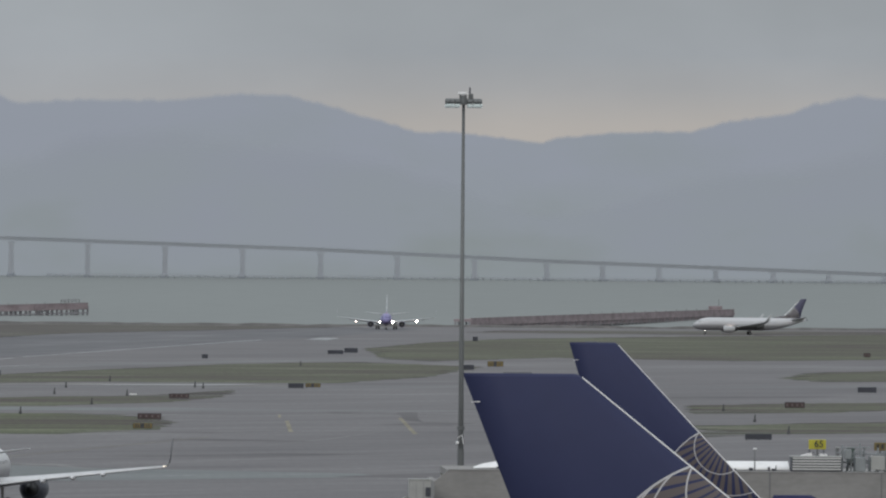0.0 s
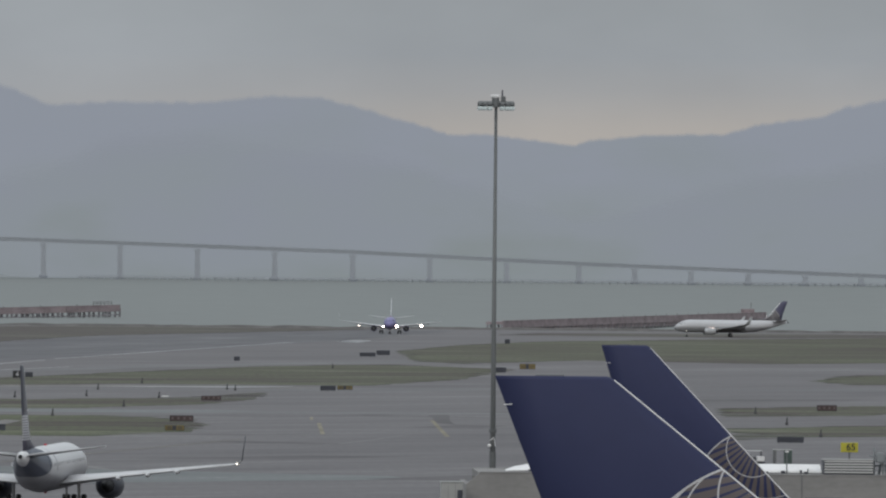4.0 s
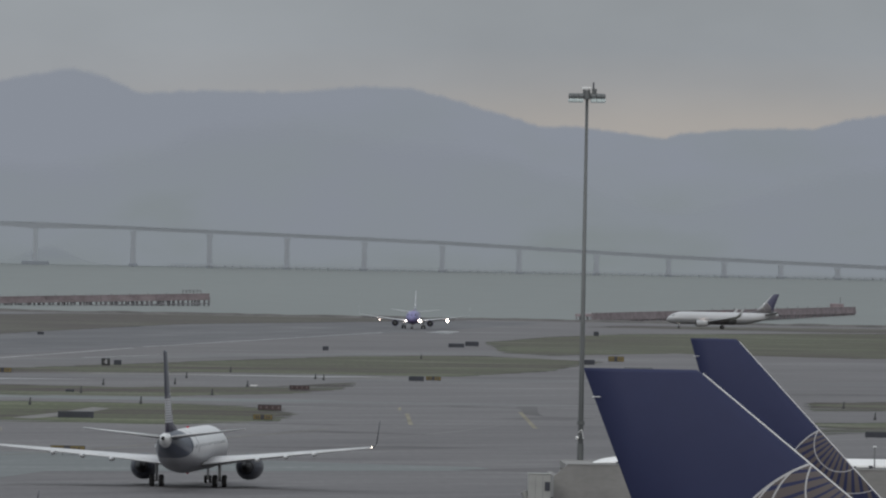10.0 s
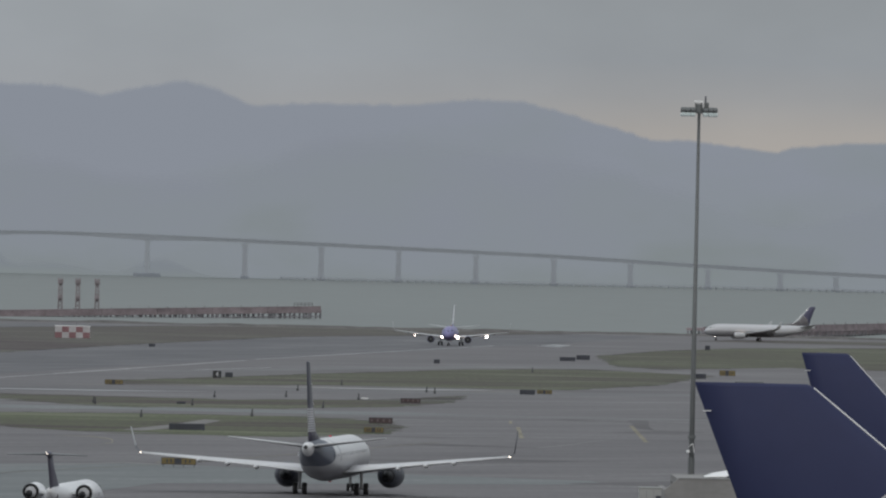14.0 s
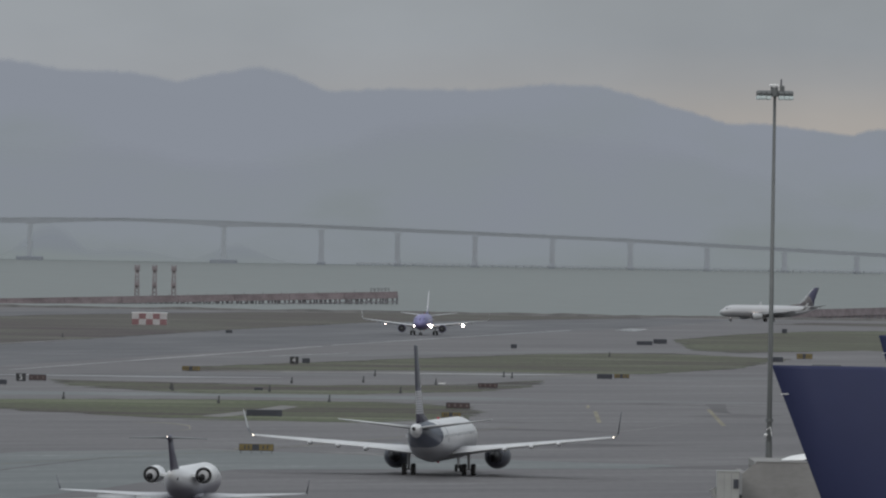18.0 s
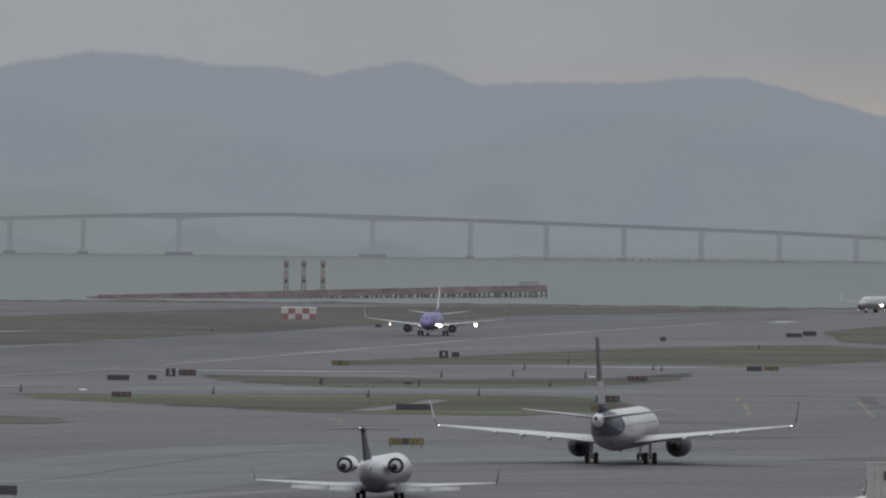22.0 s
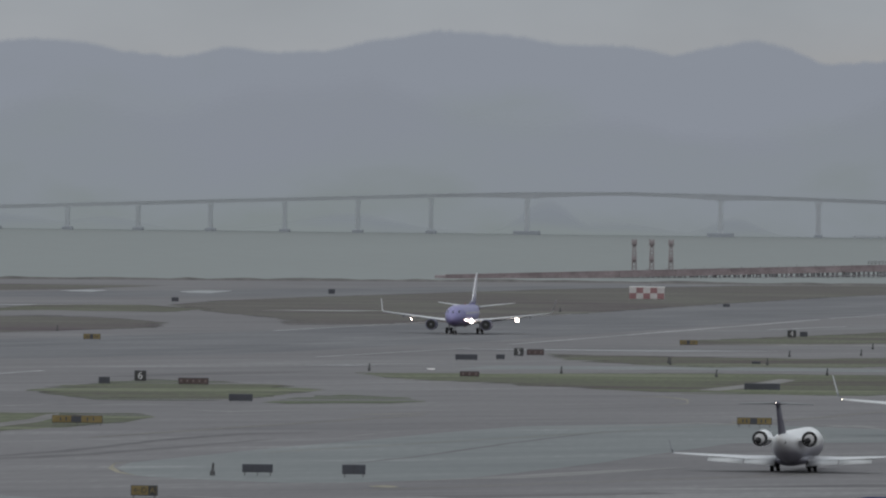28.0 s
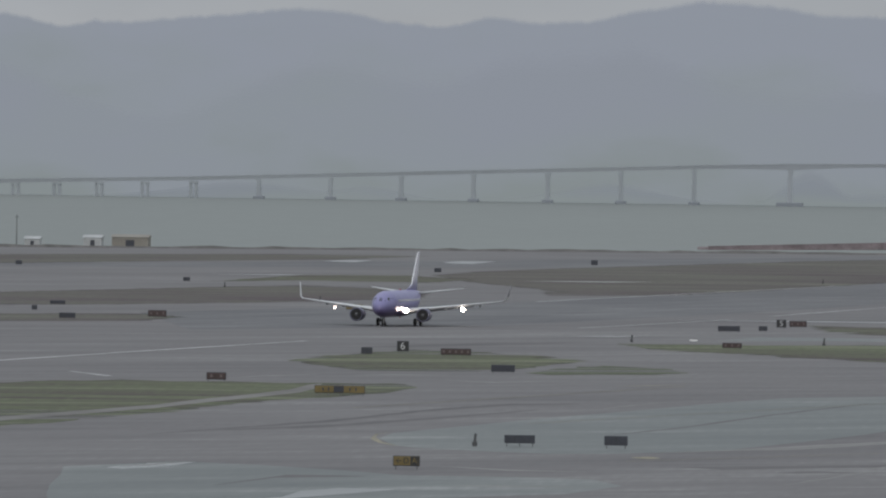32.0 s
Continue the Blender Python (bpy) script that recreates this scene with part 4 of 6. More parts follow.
for (p0, _), (p1, _) in zip(PIERS, PIERS[1:]):
    main = p1 - p0 > 300
    rings = []
    n = 12 if main or p1 - p0 > 150 else 4
    for j in range(n + 1):
        p = p0 + (p1 - p0) * j / n
        x, z = p / SPAN * BRIDGE_Y, up(deck_q(p), BRIDGE_Y) - BZ
        dep = 1.75
        if main:
            dep = 1.5 + 1.7 * abs(2 * j / n - 1) ** 2
        elif p1 - p0 > 150:
            dep = 1.6 + 1.5 * (j / n if p1 > -500 and p0 < -700 else (1 - j / n if p0 == -384 else (j / n if p1 == -727 else 0))) ** 2
        rings.append([(x, -1.5, z), (x, 1.5, z), (x, 1.2, z - dep), (x, -1.2, z - dep)])
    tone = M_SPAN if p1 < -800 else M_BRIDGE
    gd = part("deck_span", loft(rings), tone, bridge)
    part("parapet", loft([[(r[0][0], -1.6, r[0][2]), (r[0][0], -1.45, r[0][2]), (r[0][0], -1.45, r[0][2] + 0.45), (r[0][0], -1.6, r[0][2] + 0.45)] for r in (rings[0], rings[n // 2], rings[-1])]), tone, gd)

trestle = thing("trestle", "low grey trestle on many short piles beside the bridge", "trestle", pose(0, 4835, water_z(4835)))
part("trestle_deck", block(-149 / SPAN * 4835, 1500 / SPAN * 4835, -1, 1, 1.1, 1.75), M_BRIDGE, trestle)
pile_me = None
for i in range(119):
    x = (-146 + i * 14) / SPAN * 4835
    if pile_me is None:
        o = part("trestle_pile", block(-0.45, 0.45, -0.4, 0.4, -0.6, 1.1, 0.08), M_BRIDGE, trestle)
        pile_me = o.data
    else:
        o = new("trestle_pile", pile_me)
        o.parent = trestle
    o.location = (x, 0, 0)


# ---------------------------------------------------------------- the timber approach-light piers
def timber_pier(name, p0, p1, d0, d1, top0, top1, label, landed):
    """A long deck on piles from one point of the bay to another: bearings, distances, deck heights over the eye's level in the plan."""
    xa, xb = p0 / SPAN * d0, p1 / SPAN * d1
    za, zb = up(top0, d0), up(top1, d1)
    w0 = water_z((d0 + d1) / 2)
    base = thing(name, label, "pier", pose(0, 0, 0))
    L = math.hypot(xb - xa, d1 - d0)
    n = 84
    bays = 8

    def at(u, off=0.0, dz=0.0):
        return Vector((xa + (xb - xa) * u - off * (d1 - d0) / L, d0 + (d1 - d0) * u + off * (xb - xa) / L, za + (zb - za) * u + dz))
    for b in range(bays):
        u0, u1 = b / bays + 0.0004, (b + 1) / bays - 0.0004
        rings = []
        for u in (u0, u1):
            rings.append([at(u, -3.0), at(u, 3.0), at(u, 3.0, -0.9), at(u, -3.0, -0.9)])
        part("deck_bay", loft(rings), M_TIMBER, base)
        part("kerb_beam", loft([[at(u, -3.1, 0.004), at(u, -2.7, 0.004), at(u, -2.7, 0.4), at(u, -3.1, 0.4)] for u in (u0, u1)]), M_TIMBER, base)
        part("side_beam", loft([[at(u, -3.25, -2.2), at(u, -2.85, -2.2), at(u, -2.85, -0.904), at(u, -3.25, -0.904)] for u in (u0, u1)]), M_TIMBER, base)
        if landed:
            part("side_planking", loft([[at(u, -2.75, -3.5), at(u, -2.3, -3.5), at(u, -2.3, -1.004), at(u, -2.75, -1.004)] for u in (u0, u1)]), M_TIMBER, base)
        else:
            part("low_wale", loft([[at(u, -3.05, -3.7), at(u, -2.85, -3.7), at(u, -2.85, -3.3), at(u, -3.05, -3.3)] for u in (u0, u1)]), M_PILE, base)
    rp = random.Random(n + len(label))
    for i in range(n + 1):
        u = min(1.0, max(0.0, (i + rp.uniform(-0.3, 0.3)) / n))
        for off in (-2.6, 2.6):
            a = at(u, off, -0.95)
            zb_ = min(water_z(a.y) - 0.6, a.z - 0.5)
            part("timber_post", rod((a.x, a.y, zb_), (a.x + rp.uniform(-0.25, 0.25), a.y, a.z), rp.uniform(0.3, 0.52), 0.38, 6), M_PILE, base)
        if i < n and i % 3 == 0:
            a, c = at(u, -2.9, -3.6), at(u + 1 / n, -2.9, -2.1)
            part("cross_brace", rod(a, c, 0.16, 0.16, 5), M_PILE, base)
    return base, at


pier_west, at_w = timber_pier("timber_pier", -880, -84, 3325, 3490, -89, -62, "long reddish-brown timber pier on piles with approach lights", False)
pier_east, at_e = timber_pier("timber_pier", 588, 1057, 3096, 3570, -84, -64, "long reddish-brown timber pier running out into the bay", True)
for base, at in ((pier_west, at_w), (pier_east, at_e)):
    for i in range(12):
        a = at(0.45 + i * 0.042, 0.0)
        part("light_stand", rod(a, a + Vector((0, 0, 0.9)), 0.12, 0.1, 5), M_STEEL, base)
    if base is pier_east:
        a = at(0.95)
        part("hut", block(a.x - 2.6, a.x + 2.6, a.y - 2, a.y + 2, a.z, a.z + 1.7, 0.1), M_TIMBER, base)
        a = at(0.965)
        part("pole", rod(a, a + Vector((0, 0, 4.2)), 0.16, 0.1, 6), M_STEEL, base)
    else:
        for k in range(6):
            a = at(0.95 + 0.0085 * k)
            part("rail_post", rod(a, a + Vector((0, 0, 1.9 - 0.25 * (k % 2))), 0.13, 0.1, 5), M_STEEL, base)
        for dz in (1.0, 1.6):
            part("hand_rail", rod(at(0.95, 0.0, dz), at(0.9925, 0.0, dz), 0.1, 0.1, 5), M_STEEL, base)


def light_tower(p, dist, top):
    """A lattice tower with two lamp platforms."""
    x, z0 = p / SPAN * dist, up(-79, dist)
    h = up(top, dist) - z0
    tw = thing("light_tower", "tall haze-paled orange lattice tower with two lamp platforms on the pier", "light tower", pose(x, dist, z0), "towers on the pier")
    for sx in (-1, 1):
        for sy in (-1, 1):
            part("tower_leg", rod((sx * 0.8, sy * 0.8, 0), (sx * 0.55, sy * 0.55, h - 1.2), 0.22, 0.18, 5), M_TOWER, tw)
    for k in range(8):
        z, z2 = (h - 1.2) * k / 8, (h - 1.2) * (k + 1) / 8
        w, w2 = 0.8 - 0.25 * k / 8, 0.8 - 0.25 * (k + 1) / 8
        part("lattice", rod((-w, -w, z), (w2, -w2, z2), 0.12, 0.12, 4), M_TOWER, tw)
        part("lattice", rod((w, -w, z), (-w2, -w2, z2), 0.12, 0.12, 4), M_TOWER, tw)
    for z, w, t in ((h - 2.4, 1.15, 2.1), (h * 0.36, 1.0, 1.7)):
        pf = part("lamp_platform", block(-w, w, -w, w, z, z + 0.35, 0.1), M_TOWER, tw)
        for k in range(3):
            xx = -w * 0.62 + k * w * 0.62
            part("lamp", rod((xx, -w * 0.6, z + 0.36), (xx, -w * 0.6, z + t - 0.3 * (k % 2)), 0.34, 0.26, 8), M_TOWER, pf)
        part("cabinet", block(-w * 0.55, w * 0.55, -0.1, 0.6, z - 0.75, z - 0.004, 0.06), M_TOWER, pf)
    return tw


for p_ in (-536, -505, -471):
    light_tower(p_, 3405, -19)


def checker_hut(x, y):
    z = ground_z(x, y)
    hut = thing("checker_hut", "small red and white checkered navigation aid hut on the grass", "hut", pose(x, y, z))
    W, Hh, n = 9.4, 3.2, 5
    part("hut_body", block(-W / 2, W / 2, 0, 4, 0, Hh, 0.05), M_CHECKWHITE, hut)
    for i in range(n):
        for j in range(2):
            red = (i + j) % 2 == 0
            w = W / n
            part("check_panel", block(-W / 2 + i * w, -W / 2 + (i + 1) * w, -0.06, -0.004, 0.1 + j * 1.52, 0.1 + (j + 1) * 1.52, 0.02), M_RED if red else M_CHECKWHITE, hut)
    part("roof", block(-W / 2 - 0.1, W / 2 + 0.1, -0.1, 4.1, Hh, Hh + 0.2, 0.03), M_WHITE, hut)
    part("antenna", rod((1, 2, Hh + 0.2), (1, 2, Hh + 1.6), 0.08, 0.05, 5), M_STEEL, hut)


checker_hut(-78.3, 2441.6)


def shed(x, y, w, d, h, material, label):
    z = ground_z(x, y) - 0.1
    b = thing("shed", label, "building", pose(x, y, z))
    part("shed_wall", block(-w / 2, w / 2, 0, d, 0, h, 0.05), material, b)
    part("shed_roof", loft([[(xx, -0.3, h + 0.004), (xx, d + 0.3, h + 0.004), (xx, d / 2, h + 0.9)] for xx in (-w / 2 - 0.3, w / 2 + 0.3)]), material, b)
    part("shed_door", block(-w * 0.12, w * 0.12, -0.08, -0.004, 0, h * 0.7, 0.02), M_DARK, b)


M_HUT = mat("weathered_white_hut_cladding", (0.40, 0.41, 0.42), 0.8, 0, 0.2, 0.3)
shed(-352, 2962, 12, 8, 3.0, mat("tan_shed_cladding", (0.25, 0.235, 0.21), 0.8, 0, 0.15, 0.2), "low tan equipment shed beside the bay")
shed(-363, 2950, 6, 6, 2.8, M_HUT, "small white equipment shed beside the bay")
shed(-381, 2935, 5, 5, 2.2, M_HUT, "small white equipment hut beside the bay")
pole = thing("antenna_pole", "thin grey antenna pole by the seawall", "pole", pose(-386, 2934, 0))
part("shaft", rod((0, 0, 0), (0, 0, 10), 0.22, 0.12, 6), M_STEEL, pole)
part("arm", rod((-0.8, 0, 9.2), (0.8, 0, 9.2), 0.08, 0.08, 5), M_STEEL, pole)


# ---------------------------------------------------------------- airliners
def twinjet(label, m, nose=19.7, tail=-19.8, hull=M_HULL_WHITE, fin=M_NAVY, wing=M_WINGGREY, nacelle=M_NACELLE_PALE, winglet=M_WINGGREY, lights=False, nav=False, group="", half=17.1, top=12.5, er=1.08, lip=0.09, outer=None, lipmat=M_LIP, droop=0.0, thick=1.0, flaps=True, engines=4.83):
    """A narrow-body twin jet: x forward, y to its left wing, standing on z = 0 with the main wheels at x = 0."""
    j = thing("airliner", label, "airliner", m, group)
    zc = 3.35
    st = []
    taper = ((0, 0.03), (0.02, 0.24), (0.06, 0.44), (0.14, 0.67), (0.25, 0.86), (0.38, 0.97), (0.5, 1.0))
    for u, r in taper:
        st.append((nose - u * 10.5, zc - 0.72 * (1 - u * 2) ** 2, 1.88 * r, 2.0 * r))

    def skin(y, z):
        """How far forward the nose reaches at this place of its front."""
        for (x1, z1, a1, b1), (x2, z2, a2, b2) in zip(st, st[1:7]):
            for k in range(11):
                w = k / 10
                a, b, c = a1 + (a2 - a1) * w, b1 + (b2 - b1) * w, z1 + (z2 - z1) * w
                if (y / a) ** 2 + ((z - c) / b) ** 2 <= 1:
                    return x1 + (x2 - x1) * w + 0.05
        return st[6][0]
    st.append((tail + 14.5, zc, 1.88, 2.0))
    for u, r, up in ((0.3, 0.93, 0.12), (0.55, 0.72, 0.55), (0.75, 0.48, 0.95), (0.9, 0.27, 1.25), (1.0, 0.1, 1.4)):
        st.append((tail + 14.5 * (1 - u), zc + up, 1.88 * r, 2.0 * r))
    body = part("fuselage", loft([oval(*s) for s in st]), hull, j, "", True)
    # cockpit and cabin windows
    for s in (-1, 1):
        for ya, yb, za, zb in ((0.05, 0.62, 3.86, 4.36), (0.68, 1.16, 3.86, 4.36), (1.22, 1.52, 3.88, 4.28)):
            corners = [(s * y * 1.01, z) for y, z in ((ya, za), (yb, za), (yb * 0.93, zb), (ya, zb))]
            part("cockpit_window", raw([(skin(y, z), y, z + 0.02) for y, z in corners], [(0, 1, 2, 3)]), M_GLASS, body)
        bm = bmesh.new()
        x = nose - 6.2
        while x > tail + 9.5:
            block(x - 0.13, x + 0.13, s * 1.845 - 0.02, s * 1.845 + 0.02, 3.76, 4.04, 0, bm)
            x -= 0.55
        tagged(part("cabin_windows", bm, M_CABIN, body, "row of small grey cabin windows"), kind="stuff")
        for x, r, lift in ((nose - 4.6, 0.985, 0.0), (tail + 9.3, 0.86, 0.27)):
            rings = []
            for z in (2.75, 3.15, 3.55, 3.95, 4.35):
                y = s * (1.88 * r * math.sqrt(1 - ((z - zc) / (2.0 * r)) ** 2) + 0.015)
                rings.append([(x - 0.42, y, z + lift), (x + 0.42, y, z + lift), (x + 0.42, y - s * 0.06, z + lift), (x - 0.42, y - s * 0.06, z + lift)])
            part("door", loft(rings), hull, body)
    x0 = 4.6
    tx, tz = x0 - 8.1 + (17.1 - half) * 0.55, 4.02 - (17.1 - half) * 0.12 - droop
    for s in (-1, 1):
        w = part("wing", foil([((x0 + 1.2, s * 1.2, 2.24), (x0 - 8.0, s * 1.2, 2.07), (0, 0, 1), 0.98), ((x0 - 1.6, s * 5.4, 2.7), (x0 - 7.7, s * 5.4, 2.58), (0, 0, 1), 0.54),
                                ((tx, s * half, tz + 0.03), (tx - 1.5, s * half, tz - 0.02), (0, 0, 1), 0.18)]), wing, j, "", True)
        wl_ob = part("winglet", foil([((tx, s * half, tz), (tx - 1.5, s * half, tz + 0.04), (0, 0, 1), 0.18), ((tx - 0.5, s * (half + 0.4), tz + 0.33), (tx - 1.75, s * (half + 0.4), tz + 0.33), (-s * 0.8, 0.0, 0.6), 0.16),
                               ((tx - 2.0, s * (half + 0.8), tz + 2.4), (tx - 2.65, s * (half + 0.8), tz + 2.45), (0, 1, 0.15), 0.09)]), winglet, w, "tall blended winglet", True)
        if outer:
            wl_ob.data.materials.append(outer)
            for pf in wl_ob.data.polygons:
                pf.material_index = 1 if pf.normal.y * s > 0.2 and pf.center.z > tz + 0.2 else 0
        for yy in (6.6, 9.2, 11.8):
            fx = x0 - 7.9 - (yy - 5.4) * 0.16
            part("flap_fairing", lathe_x([(fx + 1.6, 0.04), (fx + 0.9, 0.24), (fx, 0.22), (fx - 0.9, 0.03)], s * yy, 2.42 + (yy - 5.4) * 0.11, 8), wing, w, "", True)
        if flaps:
            part("flap", foil([((x0 - 7.5, s * 2.0, 2.05), (x0 - 8.9, s * 2.0, 1.8), (0, 0, 1), 0.16), ((x0 - 8.25, s * 10.8, 3.12), (x0 - 9.2, s * 10.8, 2.95), (0, 0, 1), 0.1)]), wing, w, "", True)
        ex, ey, ez = x0 + 3.4, s * engines, 1.72
        nc = part("engine", lathe_x([(ex, 0.86), (ex + 0.06, 0.93 * er), (ex - 0.5, er), (ex - 1.9, er), (ex - 3.3, 0.85), (ex - 3.4, 0.7)], ey, ez, 24), nacelle, j, "", True)
        part("intake_lip", lathe_x([(ex - 0.1, 1.045), (ex + 0.09, 0.99), (ex + 0.12, 0.93), (ex + 0.04, 0.86)], ey, ez, 24), lipmat, nc, "metal intake lip", True)
        part("fan", lathe_x([(ex + 0.07, 0.84), (ex + 0.075, 0.3)], ey, ez, 24), M_FAN, nc, "dark fan disc")
        part("spinner", lathe_x([(ex + 0.08, 0.24), (ex + 0.3, 0.04)], ey, ez, 12), M_STEEL, nc)
        part("exhaust", lathe_x([(ex - 3.38, 0.6), (ex - 4.1, 0.42), (ex - 4.5, 0.12)], ey, ez, 16), M_FAN, nc, "dark exhaust cone", True)
        part("pylon", loft([[(ex - 0.9, ey - 0.15, 2.7), (ex - 0.9, ey + 0.15, 2.7), (ex - 0.9, ey + 0.15, 2.3), (ex - 0.9, ey - 0.15, 2.3)], [(ex - 4.6, ey - 0.1, 2.75), (ex - 4.6, ey + 0.1, 2.75), (ex - 4.6, ey + 0.1, 2.45), (ex - 4.6, ey - 0.1, 2.45)]]), nacelle, nc)
        part("tailplane", foil([((tail + 5.2, s * 0.5, 4.74), (tail + 1.0, s * 0.5, 4.86), (0, 0, 1), 0.34), ((tail + 1.7, s * 7.15, 5.58), (tail + 0.3, s * 7.15, 5.63), (0, 0, 1), 0.1)]), wing, j, "", True)
        gear(j, "main_gear", -0.2, s * 2.86, 0.56, 0.4, 0.86, 2.2)
        if lights:
            part("landing_light", lathe_x([(x0 + 1.0, 0.36 if s > 0 else 0.2), (x0 + 1.2, 0.32 if s > 0 else 0.16)], s * 2.1, 2.35, 12), M_LAMP, w, "glowing landing light")
            part("wing_light", lathe_x([(x0 - 4.2, 0.31 if s > 0 else 0.13), (x0 - 4.0, 0.27 if s > 0 else 0.1)], s * 9.85, 2.55, 12), M_LAMP if s > 0 else M_LAMPSOFT, w, "glowing wing light")
        if nav:
            part("tip_light", lathe_x([(tx - 1.5, 0.055), (tx - 1.66, 0.04)], s * half, tz + 0.04, 8), M_NAV, w, "small glowing tip light")
    f = part("fin", foil([((tail + 8.2, 0, 4.9), (tail + 2.0, 0, 4.9), (0, 1, 0), 0.5 * thick), ((tail + 5.2, 0, 7.2), (tail + 1.55, 0, 7.2), (0, 1, 0), 0.4 * thick), ((tail + 1.9, 0, top - 0.15), (tail + 0.05, 0, top - 0.15), (0, 1, 0), 0.26 * thick), ((tail + 1.6, 0, top), (tail + 0.1, 0, top), (0, 1, 0), 0.1)]), fin, j, "", True)
    part("dorsal_fillet", foil([((tail + 11.8, 0, 5.2), (tail + 6.0, 0, 5.2), (0, 1, 0), 0.2), ((tail + 7.2, 0, 6.1), (tail + 6.0, 0, 6.1), (0, 1, 0), 0.12)]), fin, f, "", True)
    part("fin_leading_edge", rod((tail + 7.0, 0, 5.85), (tail + 2.0, 0, top - 0.2), lip, lip * 0.7, 6), M_LIP, f, "bright metal leading edge")
    for z, dz in ((zc + 2.0, 0.16), (zc - 2.0, -0.16)):
        part("beacon", block(-0.9, -0.6, -0.12, 0.12, min(z - 0.02, z + dz), max(z + 0.02, z + dz), 0.05), M_BEACON, body, "small red beacon")
    part("tail_cone", lathe_x([(tail + 0.3, 0.24), (tail - 0.35, 0.13)], 0, zc + 1.4, 12), M_FAN, body, "dark tail exhaust")
    gear(j, "nose_gear", nose - 4.0, 0, 0.36, 0.22, 0.45, 2.0)
    if lights:
        part("turnoff_light", lathe_x([(x0 + 6.4, 0.15), (x0 + 6.5, 0.1)], 1.84, 2.62, 10), M_LAMPSOFT, j, "glowing taxi light")
    return j


def regional_jet(label, m, fin=M_NAVY, light=True):
    """A small rear-engined T-tail jet: x forward, main wheels at x = 0."""
    j = thing("regional_jet", label, "regional jet", m)
    zc = 2.2
    st = []
    for u, r in ((0, 0.04), (0.05, 0.4), (0.15, 0.68), (0.3, 0.88), (0.5, 1.0)):
        st.append((14.4 - u * 8, zc - 0.35 * (1 - u * 2) ** 2, 1.35 * r, 1.4 * r))
    st.append((-3.0, zc, 1.35, 1.4))
    for x, r, up in ((-5.5, 0.9, 0.1), (-8.0, 0.66, 0.4), (-10.2, 0.36, 0.75), (-11.6, 0.1, 0.95)):
        st.append((x, zc + up, 1.35 * r, 1.4 * r))
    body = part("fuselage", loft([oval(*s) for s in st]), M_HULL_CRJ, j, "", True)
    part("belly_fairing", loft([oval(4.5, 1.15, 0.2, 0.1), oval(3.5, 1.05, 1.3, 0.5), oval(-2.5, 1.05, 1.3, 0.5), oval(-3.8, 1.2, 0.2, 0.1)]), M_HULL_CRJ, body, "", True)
    for s in (-1, 1):
        for k in range(2):
            x, y = 12.5 - 0.5 * k, s * (0.3 + 0.4 * k)
            part("cockpit_window", raw([(x, y, 2.68), (x - 0.4, y + s * 0.34, 2.7), (x - 0.6, y + s * 0.28, 3.1), (x - 0.3, y, 3.05)], [(0, 1, 2, 3)]), M_GLASS, body)
        bm = bmesh.new()
        for k in range(14):
            block(9.5 - 0.8 * k - 0.12, 9.5 - 0.8 * k + 0.12, s * 1.33 - 0.02, s * 1.33 + 0.02, 2.35, 2.65, 0, bm)
        tagged(part("cabin_windows", bm, M_CABIN, body, "row of small grey cabin windows"), kind="stuff")
        w = part("wing", foil([((3.4, s * 0.9, 1.08), (-1.5, s * 0.9, 0.94), (0, 0, 1), 0.56), ((0.9, s * 4.0, 1.2), (-1.6, s * 4.0, 1.11), (0, 0, 1), 0.32), ((-2.5, s * 10.0, 1.54), (-3.5, s * 10.0, 1.51), (0, 0, 1), 0.1)]), M_WINGPALE, j, "", True)
        part("winglet", foil([((-2.5, s * 10.0, 1.52), (-3.5, s * 10.0, 1.54), (0, 0, 1), 0.1), ((-3.2, s * 10.25, 2.65), (-3.8, s * 10.25, 2.7), (0, 1, 0), 0.05)]), M_WINGSHADE, w, "small upright winglet", True)
        for a, b in ((1.4, 4.0), (4.08, 7.0)):
            za, zb = 0.95 + (a - 1) * 0.055, 0.95 + (b - 1) * 0.055
            xa, xb = -1.35 - max(0, a - 4) * 0.3, -1.35 - max(0, b - 4) * 0.3
            part("flap", foil([((xa, s * a, za), (xa - 1.15, s * a, za - 0.42), (0, 0, 1), 0.14), ((xb, s * b, zb), (xb - 1.0, s * b, zb - 0.36), (0, 0, 1), 0.11)]), M_WINGGREY, w, "lowered wing flap", True)
        ey, ez = s * 2.1, 2.95
        nc = part("engine", lathe_x([(-2.8, 0.5), (-2.9, 0.62), (-3.8, 0.7), (-5.6, 0.68), (-6.8, 0.56), (-6.82, 0.5), (-6.2, 0.48)], ey, ez, 22), M_HULL_WHITE, j, "", True)
        part("nozzle", lathe_x([(-6.75, 0.66), (-6.9, 0.65), (-6.92, 0.52), (-6.8, 0.5)], ey, ez, 22), M_FAN, nc, "dark exhaust ring", True)
        part("exhaust_core", lathe_x([(-6.5, 0.46), (-6.84, 0.44), (-6.86, 0.2)], ey, ez, 18), M_WINGPALE, nc, "pale inner exhaust", True)
        part("exhaust_plug", lathe_x([(-6.8, 0.3), (-7.25, 0.08)], ey + 0.12, ez - 0.14, 12), M_FAN, nc)
        part("intake", lathe_x([(-2.79, 0.48), (-2.78, 0.1)], ey, ez, 18), M_FAN, nc)
        part("pylon", loft([[(x, s * 0.9, 2.78), (x, s * 0.9, 3.0), (x, s * 1.75, 3.06), (x, s * 1.75, 2.86)] for x in (-3.6, -6.2)]), M_HULL_WHITE, nc)
